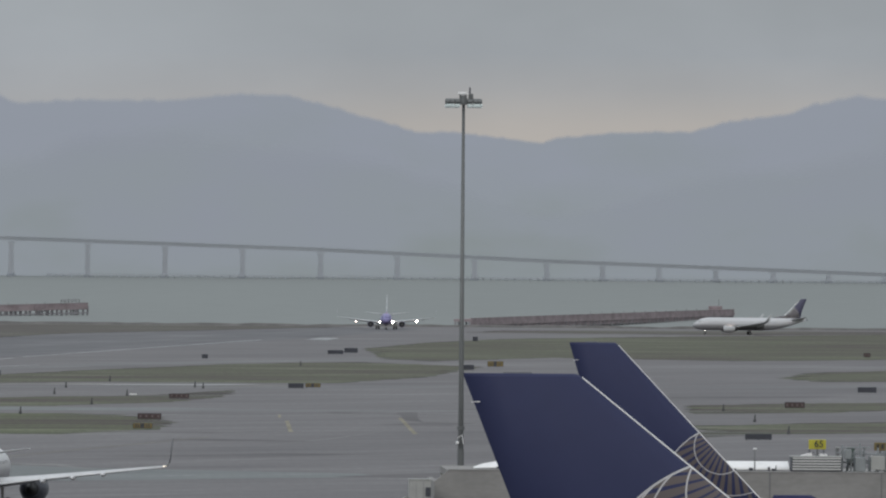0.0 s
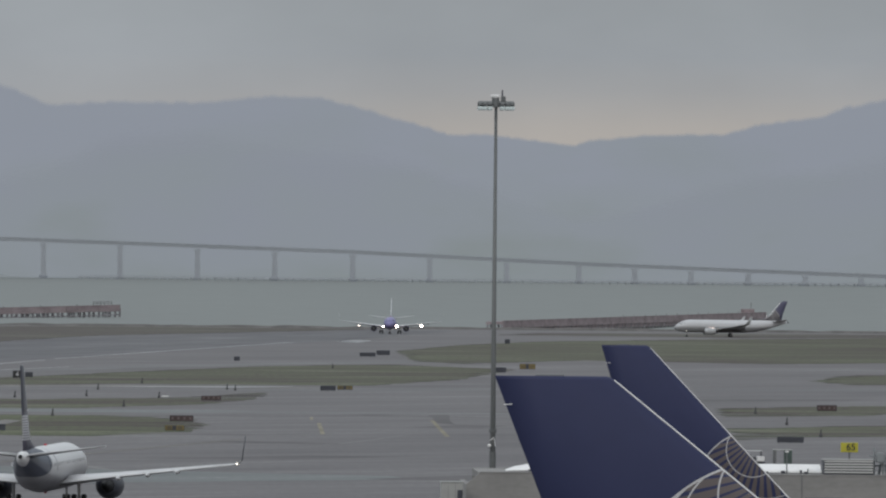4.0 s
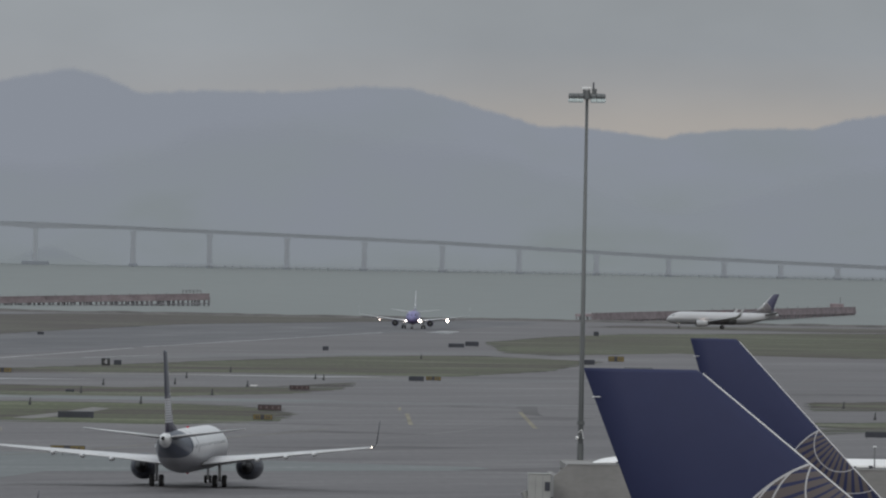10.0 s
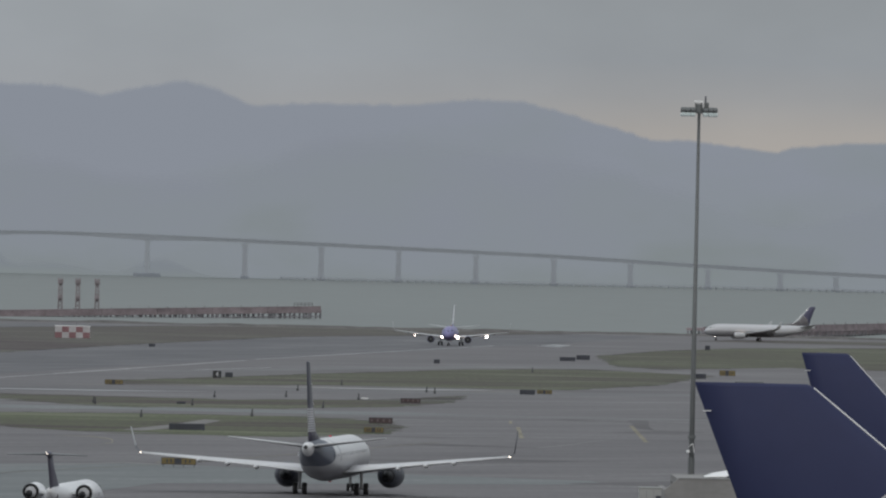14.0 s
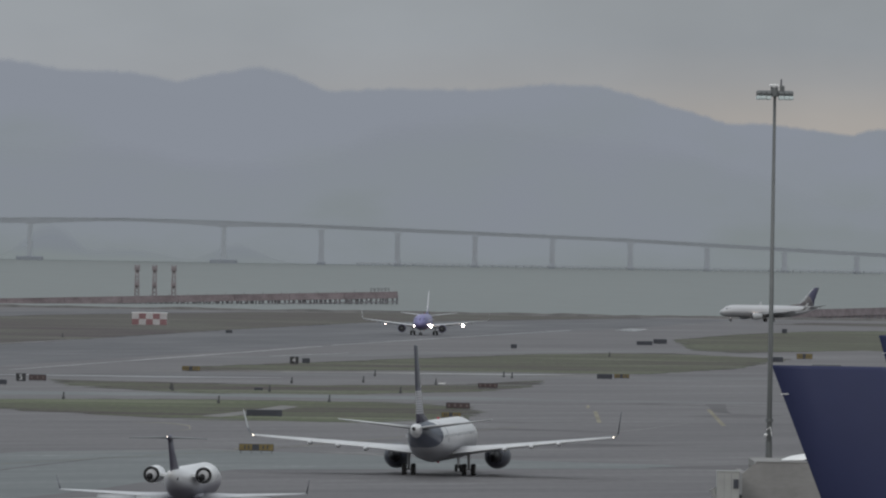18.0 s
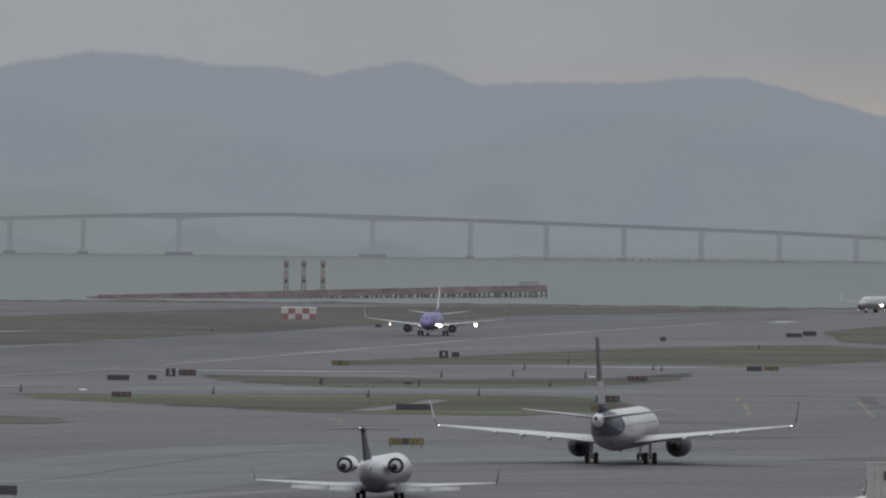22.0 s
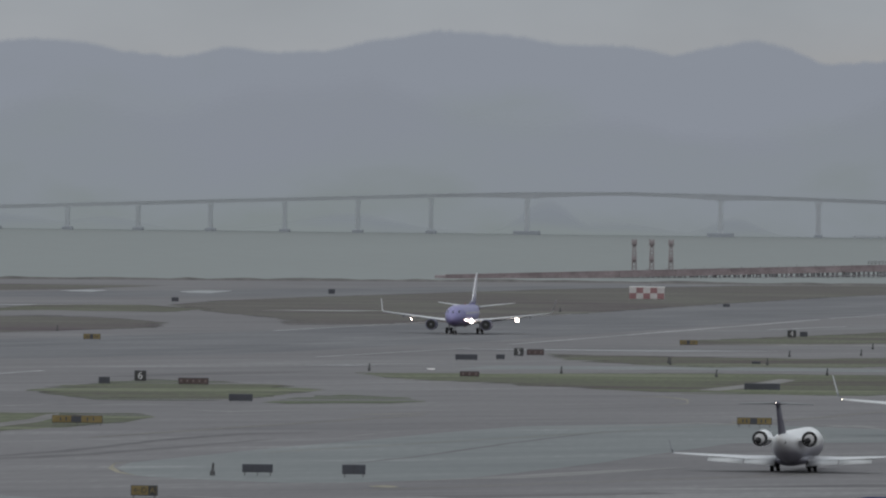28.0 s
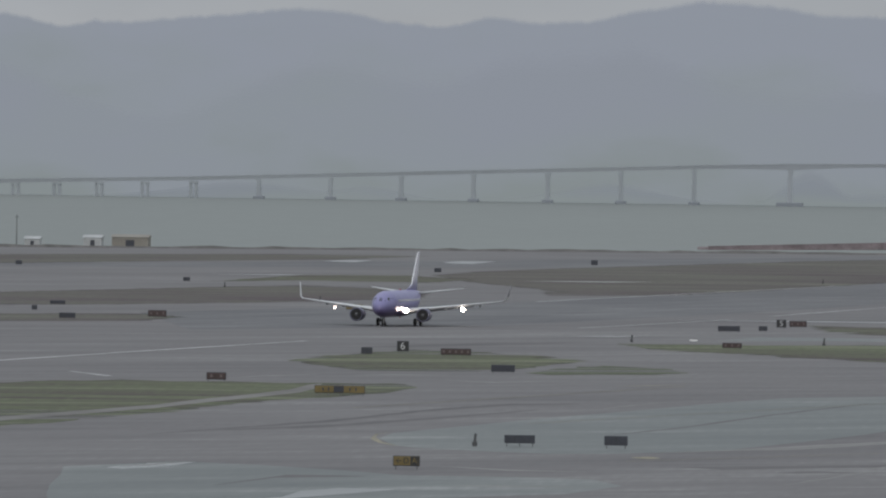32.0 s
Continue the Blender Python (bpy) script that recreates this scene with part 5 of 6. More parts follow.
        part("tailplane", foil([((-11.2, s * 0.1, 6.05), (-13.1, s * 0.1, 6.05), (0, 0, 1), 0.2), ((-12.6, s * 3.1, 6.0), (-13.7, s * 3.1, 6.0), (0, 0, 1), 0.08)]), M_STEEL, j, "", True)
        gear(j, "main_gear", 0, s * 1.6, 0.42, 0.28, 0.5, 1.1)
    f = part("fin", foil([((-6.4, 0, 3.3), (-11.2, 0, 3.3), (0, 1, 0), 0.5), ((-9.6, 0, 4.8), (-12.2, 0, 4.8), (0, 1, 0), 0.42), ((-11.0, 0, 6.0), (-13.1, 0, 6.0), (0, 1, 0), 0.36)]), fin, j, "", True)
    part("bullet_fairing", lathe_x([(-10.7, 0.03), (-11.3, 0.2), (-12.6, 0.2), (-13.5, 0.04)], 0, 6.05, 10), fin, f, "", True)
    if light:
        part("fin_light", lathe_x([(-13.35, 0.035), (-13.5, 0.025)], 0, 6.12, 6), M_NAV, f, "small glowing tail light")
    part("air_outlet", block(-10.2, -8.3, -0.5, -0.02, 2.62, 3.02, 0.05), M_FAN, body, "dark air outlet under the fin")
    gear(j, "nose_gear", 11.4, 0, 0.3, 0.18, 0.36, 1.3)
    return j


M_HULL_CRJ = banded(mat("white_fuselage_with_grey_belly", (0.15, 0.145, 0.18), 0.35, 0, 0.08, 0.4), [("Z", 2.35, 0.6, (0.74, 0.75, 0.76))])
M_FIN_TEAL = banded(mat("dark_fin_with_pale_hatched_foot", (0.062, 0.055, 0.085), 0.4, 0, 0.08, 0.5),
                    [(("Z", 6.1 + 0.22 * (k // 2) + 0.13 * (k % 2), 0.03, ((0.58, 0.59, 0.61), (0.12, 0.12, 0.15))[k % 2])) for k in range(20)] + [("Z", 8.4, 0.3, (0.05, 0.055, 0.075))])


def tail_patch(m, x, z, long, high, colour):
    """A dark oval on both sides of a hull, with a thin curl ahead of it."""
    n, l = m.node_tree.nodes, m.node_tree.links
    b = n["Principled BSDF"]
    tc = n.new("ShaderNodeTexCoord")
    sp = n.new("ShaderNodeSeparateXYZ")
    l.new(tc.outputs["Object"], sp.inputs[0])

    def calc(op, a, c):
        k = n.new("ShaderNodeMath")
        k.operation = op
        for slot, v in zip(k.inputs, (a, c)):
            if isinstance(v, (int, float)):
                slot.default_value = v
            else:
                l.new(v, slot)
        return k.outputs[0]

    dx = calc('MULTIPLY', calc('SUBTRACT', sp.outputs["X"], x), 1 / long)
    dz = calc('MULTIPLY', calc('SUBTRACT', sp.outputs["Z"], z), 1 / high)
    r = calc('ADD', calc('MULTIPLY', dx, dx), calc('MULTIPLY', dz, dz))
    curl = calc('MULTIPLY', calc('LESS_THAN', calc('ABSOLUTE', calc('SUBTRACT', r, 3.1), 0.0), 0.22), calc('GREATER_THAN', sp.outputs["Z"], 3.3))
    mx = n.new("ShaderNodeMix")
    mx.data_type = 'RGBA'
    l.new(calc('MAXIMUM', calc('LESS_THAN', r, 1.0), calc('MULTIPLY', curl, 0.55)), mx.inputs["Factor"])
    l.new(b.inputs["Base Color"].links[0].from_socket, mx.inputs["A"])
    mx.inputs["B"].default_value = lin(*colour)
    l.new(mx.outputs["Result"], b.inputs["Base Color"])


tail_patch(M_HULL_TEAL, -14.0, 4.35, 4.0, 1.45, (0.04, 0.052, 0.085))
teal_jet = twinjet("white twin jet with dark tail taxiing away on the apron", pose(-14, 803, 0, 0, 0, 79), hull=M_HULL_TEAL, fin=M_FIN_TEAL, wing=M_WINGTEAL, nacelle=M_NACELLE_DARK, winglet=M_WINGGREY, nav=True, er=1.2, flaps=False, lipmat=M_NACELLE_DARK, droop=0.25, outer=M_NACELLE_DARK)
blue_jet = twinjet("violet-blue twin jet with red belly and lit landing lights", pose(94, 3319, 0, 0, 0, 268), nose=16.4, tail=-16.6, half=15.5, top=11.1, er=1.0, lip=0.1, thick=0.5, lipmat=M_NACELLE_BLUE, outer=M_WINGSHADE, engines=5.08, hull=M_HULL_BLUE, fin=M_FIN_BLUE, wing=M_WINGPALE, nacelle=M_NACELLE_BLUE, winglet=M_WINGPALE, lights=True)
M_FIN_GLOBE = globe_paint(mat("navy_fin_paint_with_gold_fan", (0.075, 0.075, 0.13), 0.45, 0, 0.06, 0.3), -18.2, 11.4, (6.4, -6.2, 4.2), [(6.6, -6.0, 2.2)], (7.0, -4.5), (0.22, 0.205, 0.19), (0.5, 0.5, 0.5))
white_jet = twinjet("white twin jet with navy tail taxiing beyond the runway", pose(198, 2830, 0, 0, 0, 180), nose=17.5, tail=-18.2, top=11.4, hull=M_HULL_AIR, fin=M_FIN_GLOBE, wing=M_WINGGREY, nacelle=M_WINGGREY, winglet=M_WINGGREY)
part("root_light", lathe_x([(5.6, 0.34), (5.8, 0.28)], 2.1, 2.35, 12), M_LAMPSOFT, white_jet, "glowing landing light")
part("taxi_light", lathe_x([(13.6, 0.2), (13.7, 0.16)], 0, 1.5, 10), M_LAMP, white_jet, "glowing taxi light")
parked_jet = twinjet("parked white twin jet with navy tail at the terminal", pose(43.9, 349, 0, 0, 0, 12), hull=M_HULL_AIR, fin=M_NAVY, wing=M_WINGGREY, nacelle=M_NACELLE_PALE)
M_FIN_MAUVE = mat("grey_mauve_fin_paint", (0.085, 0.08, 0.115), 0.5, 0, 0.15, 0.6)
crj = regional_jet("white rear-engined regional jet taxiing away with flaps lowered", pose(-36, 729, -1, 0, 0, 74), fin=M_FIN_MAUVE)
gate_jet = regional_jet("white regional jet with navy T-tail rolling along the gates", pose(9.9, 497, 0, 0, 0, 8), light=False)


def widebody(label, m, tip, chord, le, te, crown, ry, zc, length, nose_x, paint, span):
    """A parked wide-body: its fin's rear upper corner stands at (0, tip); crown is the height of the fuselage top under the fin."""
    j = thing("wide_body_airliner", label, "airliner", m)
    h = tip - crown + 0.8

    def sec(z, th):
        d = tip - z
        return ((chord + le * d, 0, z), (te * d, 0, z), (0, 1, 0), th)
    f = part("fin", foil([sec(tip - h, 1.0), sec(tip - h * 0.5, 0.75), sec(tip - 0.12, 0.42), ((chord - 0.06, 0, tip), (0.02, 0, tip), (0, 1, 0), 0.24)]), paint, j, "navy fin with a gold fan and white arcs", True)
    a, b = sec(tip - h + 0.5, 1)[0], sec(tip - 0.12, 1)[0]
    part("fin_leading_edge", rod((a[0] - 0.02, 0, a[2]), (b[0] - 0.02, 0, b[2]), 0.04, 0.03, 8), M_WHITE, f, "white fin leading edge")
    # short white mark on the fin's side, near its trailing edge
    z = tip - 0.93
    part("white_dash", rod((te * (tip - z) + 0.2, -0.1, z + 0.01), (te * (tip - z) - 0.06, -0.06, z), 0.016, 0.012, 5), M_WHITE, f)
    part("tip_light", block(chord * 0.35, chord * 0.6, -0.05, 0.05, tip - 0.02, tip + 0.05, 0.02), M_STEEL, f)
    rz = ry
    st = [(-1.5, crown - 0.75, 0.15, 0.25), (1.5, crown - 0.95, ry * 0.3, rz * 0.32), (5.0, crown - rz * 0.6, ry * 0.55, rz * 0.58), (9.0, crown - rz * 0.82, ry * 0.8, rz * 0.82), (14.0, crown - rz, ry, rz),
          (nose_x - 8.0, crown - rz, ry, rz), (nose_x - 3.5, crown - rz * 1.1, ry * 0.8, rz * 0.8), (nose_x - 1.0, crown - rz * 1.25, ry * 0.45, rz * 0.45), (nose_x, crown - rz * 1.3, 0.1, 0.1)]
    body = part("fuselage", loft([oval(*s) for s in st]), M_HULL_WHITE, j, "", True)
    zw = crown - rz * 1.6
    wx = 10 + (nose_x - 10) * 0.52
    for s in (-1, 1):
        part("tailplane", foil([((9.5, s * 1.2, crown - rz * 0.7), (3.0, s * 1.2, crown - rz * 0.7), (0, 0, 1), 0.6), ((3.0, s * span * 0.17, crown - rz * 0.4), (1.0, s * span * 0.17, crown - rz * 0.4), (0, 0, 1), 0.2)]), M_WINGGREY, j, "", True)
        part("wing", foil([((wx + 7, s * ry * 0.8, zw), (wx - 5, s * ry * 0.8, zw), (0, 0, 1), 1.5), ((wx - 9, s * span / 2, zw + 2.2), (wx - 11.5, s * span / 2, zw + 2.3), (0, 0, 1), 0.3)]), M_WINGGREY, j, "", True)
        part("engine", lathe_x([(wx + 8, 1.3), (wx + 7.6, 1.55), (wx + 5, 1.6), (wx + 2.5, 1.1)], s * span * 0.16, zw - 1.3, 20), M_NACELLE_PALE, j, "", True)
        gear(j, "main_gear", wx - 2, s * 4.6, 0.66, 0.5, 1.4, zw)
    gear(j, "nose_gear", nose_x - 6, 0, 0.55, 0.35, 0.7, crown - rz * 1.5)
    return j


M_GLOBE_A = globe_paint(mat("navy_fin_paint_gold_fan_white_arcs", (0.033, 0.039, 0.092), 0.5, 0, 0.05, 0.2, spec=0.2), 0, 17.72, (8.98, -7.54, 4.86), [(8.97, -3.8, 1.75), (8.35, -4.95, 2.35), (8.05, -5.69, 2.82)], (9.58, -2.95), (0.122, 0.105, 0.105), (0.48, 0.48, 0.49), rays=48.0, gap=-0.6)
M_GLOBE_B = globe_paint(mat("navy_fin_paint_gold_fan_pale_arcs", (0.033, 0.039, 0.092), 0.5, 0, 0.05, 0.2, spec=0.2), 0, 17.2, (8.35, -7.8, 3.52), [(7.94, -5.38, 1.4), (8.57, -4.75, 3.14), (8.57, -4.75, 4.15), (8.57, -4.75, 5.0), (8.0, -7.4, 3.3)], (8.5, -4.45), (0.122, 0.105, 0.105), (0.48, 0.48, 0.49), rays=46.0, gap=-0.25, width=0.03, reach=(8.57, -4.75, 3.14))
widebody("parked wide-body jet with a navy, gold and white fin", pose(10.72, 291, 0), 17.72, 3.72, 1.24, 0.39, 9.2, 3.1, 6.1, 63, 62, M_GLOBE_A, 60)
widebody("parked jet with a navy fin, gold fan and white leading edge", pose(22.85, 470, 0), 17.22, 2.45, 0.94, 0.30, 8.1, 2.5, 5.6, 48, 48, M_GLOBE_B, 47)


# ---------------------------------------------------------------- airfield signs
def words(text, size, x, y, z, material, parent, name="lettering", bold=0.0):
    cu = bpy.data.curves.new(name, 'FONT')
    cu.body, cu.size, cu.align_x, cu.align_y, cu.extrude = text, size, 'CENTER', 'CENTER', 0.01
    cu.offset = bold
    cu.materials.append(material)
    ob = new(name, cu)
    ob.parent = parent
    ob.location, ob.rotation_euler = (x, y, z), (radians(90), 0, 0)
    return ob


def field_sign(x, y, w, h, kind):
    z = ground_z(x, y) + 0.05
    if y > 1000:
        h -= 0.1
    face = {'k': M_DARK, 'r': M_SIGNRED, 'y': M_SIGNYEL, 'y2': M_SIGNYEL}.get(kind, M_BLACK)
    label = {'k': "dark low airfield sign seen from behind on short legs", 'r': "dull red airfield sign with pale lettering on short legs", 'y': "long dull yellow airfield sign on short legs",
             'y2': "yellow and black taxiway sign on short legs"}.get(kind, "black distance sign with a white numeral on short legs")
    s = thing("airfield_sign", label, "sign", pose(x, y, z, 0, 0, 6 if kind == 'k' else 0), "airfield signs")
    lift = 0.22 if y < 1000 else 0.1
    part("cabinet", block(-w / 2, w / 2, -0.14, 0.14, lift, h, 0.03), M_DARK if kind != 'k' else face, s)
    n = max(2, int(w / 1.1) + 1)
    for i in range(n):
        xx = -w / 2 + 0.2 + (w - 0.4) * i / (n - 1)
        part("leg", block(xx - 0.04, xx + 0.04, -0.05, 0.05, -0.06, lift), M_STEEL, s)
    if kind != 'k':
        part("face", block(-w / 2 + 0.05, w / 2 - 0.05, -0.17, -0.144, lift + 0.05, h - 0.05, 0.01), face, s)
    else:
        for i in range(n - 1):
            xx = -w / 2 + w * (i + 1) / n
            part("seam", block(xx - 0.015, xx + 0.015, -0.155, -0.144, lift + 0.03, h - 0.03), M_BLACK, s)
    m = (lift + h) / 2
    if kind == 'r':
        k = max(2, int(w / 0.75))
        for i in range(k):
            xx = -w / 2 + w * (i + 0.5) / k
            part("letter_bar", block(xx - 0.14, xx + 0.14, -0.186, -0.174, m - 0.16, m + 0.16), M_BAR, s)
    elif kind == 'y':
        part("black_panel", block(-w * 0.12, w * 0.08, -0.186, -0.174, lift + 0.08, h - 0.08), M_DARK, s)
        for xx in (-w * 0.33, -w * 0.22, w * 0.2, w * 0.32):
            part("letter_bar", block(xx - 0.07, xx + 0.07, -0.186, -0.174, m - 0.18, m + 0.18), M_DARK, s)
    elif kind == 'y2':
        part("black_panel", block(w * 0.16, w * 0.46, -0.186, -0.174, lift + 0.06, h - 0.06), M_BLACK, s)
        words("\u2190D", 0.62, -w * 0.15, -0.18, m, M_BLACK, s)
        words("A", 0.62, w * 0.31, -0.19, m, M_SIGNYEL, s)
    elif kind in '456':
        words(kind, h * 0.95, 0, -0.19, m - 0.02, M_CABIN, s, "numeral")
    return s


SIGNS = [(-55.3, 737.1, 2.5, 0.9, 'k'), (-47.3, 735.4, 1.9, 1.0, 'k'), (-101.0, 1145.5, 1.5, 1.5, '6'), (-103.7, 1124.8, 1.4, 1.0, 'k'), (-92.6, 1125.8, 3.8, 1.0, 'r'), (-79.1, 1027.5, 2.7, 1.0, 'k'),
         (-58.9, 672.4, 2.0, 1.0, 'y2'), (-86.0, 904.0, 5.1, 1.0, 'y'), (-104.3, 957.3, 2.1, 1.0, 'r'), (-70.1, 1348.9, 3.3, 1.0, 'k'), (-65.5, 1359.0, 1.3, 0.9, 'k'), (-64.4, 1395.0, 1.5, 1.4, '5'),
         (-62.2, 1403.2, 2.7, 1.1, 'r'), (-62.2, 1205.6, 2.6, 0.9, 'r'), (-42.2, 1542.4, 3.1, 1.0, 'y')]
SIGNS_B = [(-162.9, 1408.4, 2.9, 1.2, 'r'), (-142.5, 1522.2, 2.9, 1.1, 'y'), (-216.6, 1926.3, 1.5, 1.0, 'k'), (-166.1, 2479.0, 1.8, 1.5, 'k'), (-186.2, 2206.0, 1.7, 1.2, 'k'), (-21.8, 1135.9, 4.5, 1.0, 'k'),
           (-18.7, 934.9, 3.6, 0.95, 'y'), (2.7, 1213.8, 3.2, 1.0, 'r'), (7.7, 1405.5, 3.1, 0.9, 'r'), (-26.5, 1658.6, 1.6, 1.5, '4'), (-24.5, 1670.5, 1.4, 1.1, 'k'), (16.5, 1990.7, 1.3, 1.1, 'k'),
           (28.1, 1527.9, 2.6, 1.0, 'k'), (31.2, 1539.1, 2.6, 0.9, 'y'), (1.7, 1145.9, 2.5, 0.9, 'y')]
SIGNS_C = [(48.0, 2110.8, 3.7, 1.1, 'k'), (52.5, 2146.6, 3.2, 1.3, 'k'), (95.5, 2500.4, 1.4, 1.4, 'k'), (75.9, 1876.2, 3.3, 1.3, 'y'), (68.0, 1814.3, 2.2, 1.2, 'k'), (76.9, 1103.6, 3.3, 0.9, 'k'),
           (99.7, 1353.0, 3.0, 1.1, 'r'), (124.9, 1528.6, 3.2, 1.1, 'k'), (174.3, 2134.4, 1.6, 1.2, 'r'), (-52.0, 2237.2, 1.6, 0.9, 'k'), (-173.6, 1380.4, 2.5, 1.0, 'k'), (-194.7, 1535.0, 2.6, 0.8, 'k'), (-189.6, 1464.7, 0.9, 0.9, 'k'), (-294.9, 2246.5, 1.6, 1.2, 'k'), (-26.7, 1342.7, 1.3, 0.55, 'k')]
for row in SIGNS + SIGNS_B + SIGNS_C:
    field_sign(*row)


M_STAKE = mat("dull_grey_stake_paint", (0.072, 0.074, 0.078), 0.7, 0, 0.3, 1.0)


def edge_marker(x, y, tall=1.0):
    z = ground_z(x, y) + 0.05
    s = thing("edge_light", "small dark taxiway edge light on a stake", "edge light", pose(x, y, z), "taxiway edge lights")
    part("base_box", block(-0.2, 0.2, -0.16, 0.16, -0.06, 0.34 * tall, 0.05), M_STAKE, s)
    part("stake", rod((0, 0, 0.3 * tall), (0.04, 0, 0.8 * tall), 0.13, 0.1, 7), M_STAKE, s)
    part("lamp_head", rod((0.04, 0, 0.78 * tall), (0.06, 0, 1.0 * tall), 0.13, 0.07, 8), M_STAKE, s)


for x, y in [(-78.3, 1248.0), (-51.5, 1243.0), (-58.9, 736.1), (-15.1, 1255.3), (-0.4, 1433.1), (11.1, 1536.4), (12.4, 1525.1), (83.8, 1147.4), (85.6, 1235.9), (87.4, 1329.0), (-10.7, 1522.0),
             (-3.5, 1606.0), (35.3, 1870.2), (-159.2, 1633.0), (-198.2, 1832.3), (-86.6, 2079.4), (-39.2, 1333.4), (-5.6, 1343.0), (-29.9, 1232.1), (-39.8, 1345.6), (-23.1, 1425.0), (-25.0, 1340.0), (-12.0, 1446.5)]:
    edge_marker(x, y, 1.0)

# white slabs added at two bright specks of unknown nature
for x, y in ((-70.4, 1260.0), (0.6, 1440.0)):
    board = thing("white_slab", "low white slab on two short feet beside the taxiway", "marker", pose(x, y, ground_z(x, y) + 0.02), "low marker boards")
    part("panel", block(-0.55, 0.55, -0.12, 0.12, 0.06, 0.24, 0.03), M_WHITE, board)
    for fx in (-0.4, 0.4):
        part("foot", block(fx - 0.06, fx + 0.06, -0.1, 0.1, -0.03, 0.06), M_STEEL, board)

# ---------------------------------------------------------------- terminal edge, mast and vehicles
TX0, TX1, TY, TZ = 16.7, 75.0, 500.0, 9.83
term = thing("concourse", "stained concrete concourse wing with a flat roof and a dark bay", "building", pose(0, TY, 0))
part("facade_wall", block(TX0 + 6.4, TX1, 0, 0.5, 0, TZ), M_CONC, term)
part("fascia", loft([[(TX0 + 0.2, y, 7.78), (TX0 + 6.4, y, 7.78), (TX0 + 6.4, y, TZ), (TX0 + 0.95, y, TZ), (TX0 + 0.2, y, TZ - 0.63)] for y in (0, 0.5)]), M_CONC, term)
part("roof_slab", block(TX0 + 0.95, TX1, 0.5, 12, TZ - 0.4, TZ - 0.02), M_CONC, term)
part("parapet_cap", block(TX0 + 0.95, TX1, -0.03, 0.55, TZ + 0.004, TZ + 0.06, 0.01), M_CONC, term)
# shallow dark sheets take the place of a deep, unlit bay
part("bay_back", block(TX0, TX0 + 6.4, 1.3, 1.6, 0, 7.69), M_BAYSHADE, term)
part("bay_ceiling", block(TX0, TX0 + 6.4, 0.5, 1.6, 7.7, 8.0), M_BAYSHADE, term)
part("end_wall", block(TX0 + 0.22, TX0 + 0.5, 0.5, 12, 0, TZ - 0.66), M_CONC, term)
part("rear_wall", block(TX0 + 0.95, TX1, 12, 12.4, 0, TZ), M_CONC, term)
for i in range(9):
    x = TX0 + 6.4 + 6.2 * i
    part("panel_joint", block(x - 0.03, x + 0.03, -0.02, 0.02, 0, TZ), M_STEEL, term)
bz = up(-369, 499)
col = thing("service_tower", "pale metal-clad service shaft beside the concourse", "building", pose(16.05, 498.6, 0))
part("shaft", block(-0.62, 0.62, -0.6, 0.6, 0, bz, 0.03), M_PANEL, col)
part("cap", block(-0.64, 0.64, -0.62, 0.62, bz + 0.004, bz + 0.06, 0.01), M_PANEL, col)
part("louvre", block(0.3, 0.58, -0.66, -0.604, bz - 0.9, bz - 0.4, 0.01), M_DARK, col)
for k in range(2):
    part("cladding_joint", block(-0.22 + 0.4 * k, -0.205 + 0.4 * k, -0.612, -0.6, 0, bz - 0.1), M_STEEL, col)
part("bracket", rod((-0.62, -0.3, bz - 1.5), (-0.86, -0.3, bz - 0.95), 0.1, 0.2, 8), M_PANEL, col)

# on the roof
# stand-in for a white aircraft top, its face sloped to catch more sky light
duct = thing("roof_wedge", "long white sloping wedge on the concourse roof, standing in for an aircraft top", "duct", pose(0, TY + 6, TZ - 0.02))
rings = []
for x, r in ((19.3, 0.03), (19.8, 0.12), (21.0, 0.22), (24.0, 0.24), (30.0, 0.24), (36.95, 0.24)):
    rings.append([(x, y, 0.02 + z * r / 0.24) for y, z in ((-0.74, 0.05), (-0.72, 0.13), (-0.6, 0.22), (0.15, 0.47), (0.35, 0.5), (0.6, 0.46), (0.7, 0.05))])
part("wedge_shell", loft(rings), M_WHITE, duct)
for x in (28.3, 32.6, 36.2):
    part("strap", block(x - 0.03, x + 0.03, -0.8, -0.745, 0, 0.3), M_STEEL, duct)
# dark blocks along the foot stand for supports and their ragged shadow
for k in range(22):
    x = 20.6 + 0.74 * k + 0.2 * (k % 3)
    part("shaded_support", block(x - 0.05 - 0.12 * (k % 2), x + 0.06, -0.84, -0.76, 0, 0.12 + 0.05 * (k % 3)), M_DARK, duct)
lp = thing("roof_lamp", "small grey lamp post on the roof", "lamp", pose(35.0, TY + 5, TZ - 0.02))
part("post", rod((0, 0, 0), (0, 0, 1.2), 0.04, 0.03, 6), M_STEEL, lp)
part("head", block(-0.1, 0.1, -0.06, 0.06, 1.2, 1.28, 0.02), M_WHITE, lp)
vent = thing("roof_vent", "grey louvred air unit on the roof", "air unit", pose(38.4, TY + 4, TZ - 0.02))
part("unit_body", block(-1.4, 1.4, 0, 1.6, 0, 0.80, 0.03), M_DARK, vent)
part("lid", block(-1.43, 1.43, -0.08, 1.63, 0.804, 0.86, 0.02), M_PANEL, vent)
for k in range(5):
    part("slat", block(-1.36, 1.36, -0.07, -0.004, 0.10 + 0.15 * k, 0.185 + 0.15 * k), M_SLAT, vent)
gs = thing("gate_sign", "yellow gate sign with black numerals on a post", "sign", pose(38.65, TY + 7, TZ - 0.02))
part("post", rod((0, 0, 0), (0, 0, 1.3), 0.05, 0.05, 6), M_STEEL, gs)
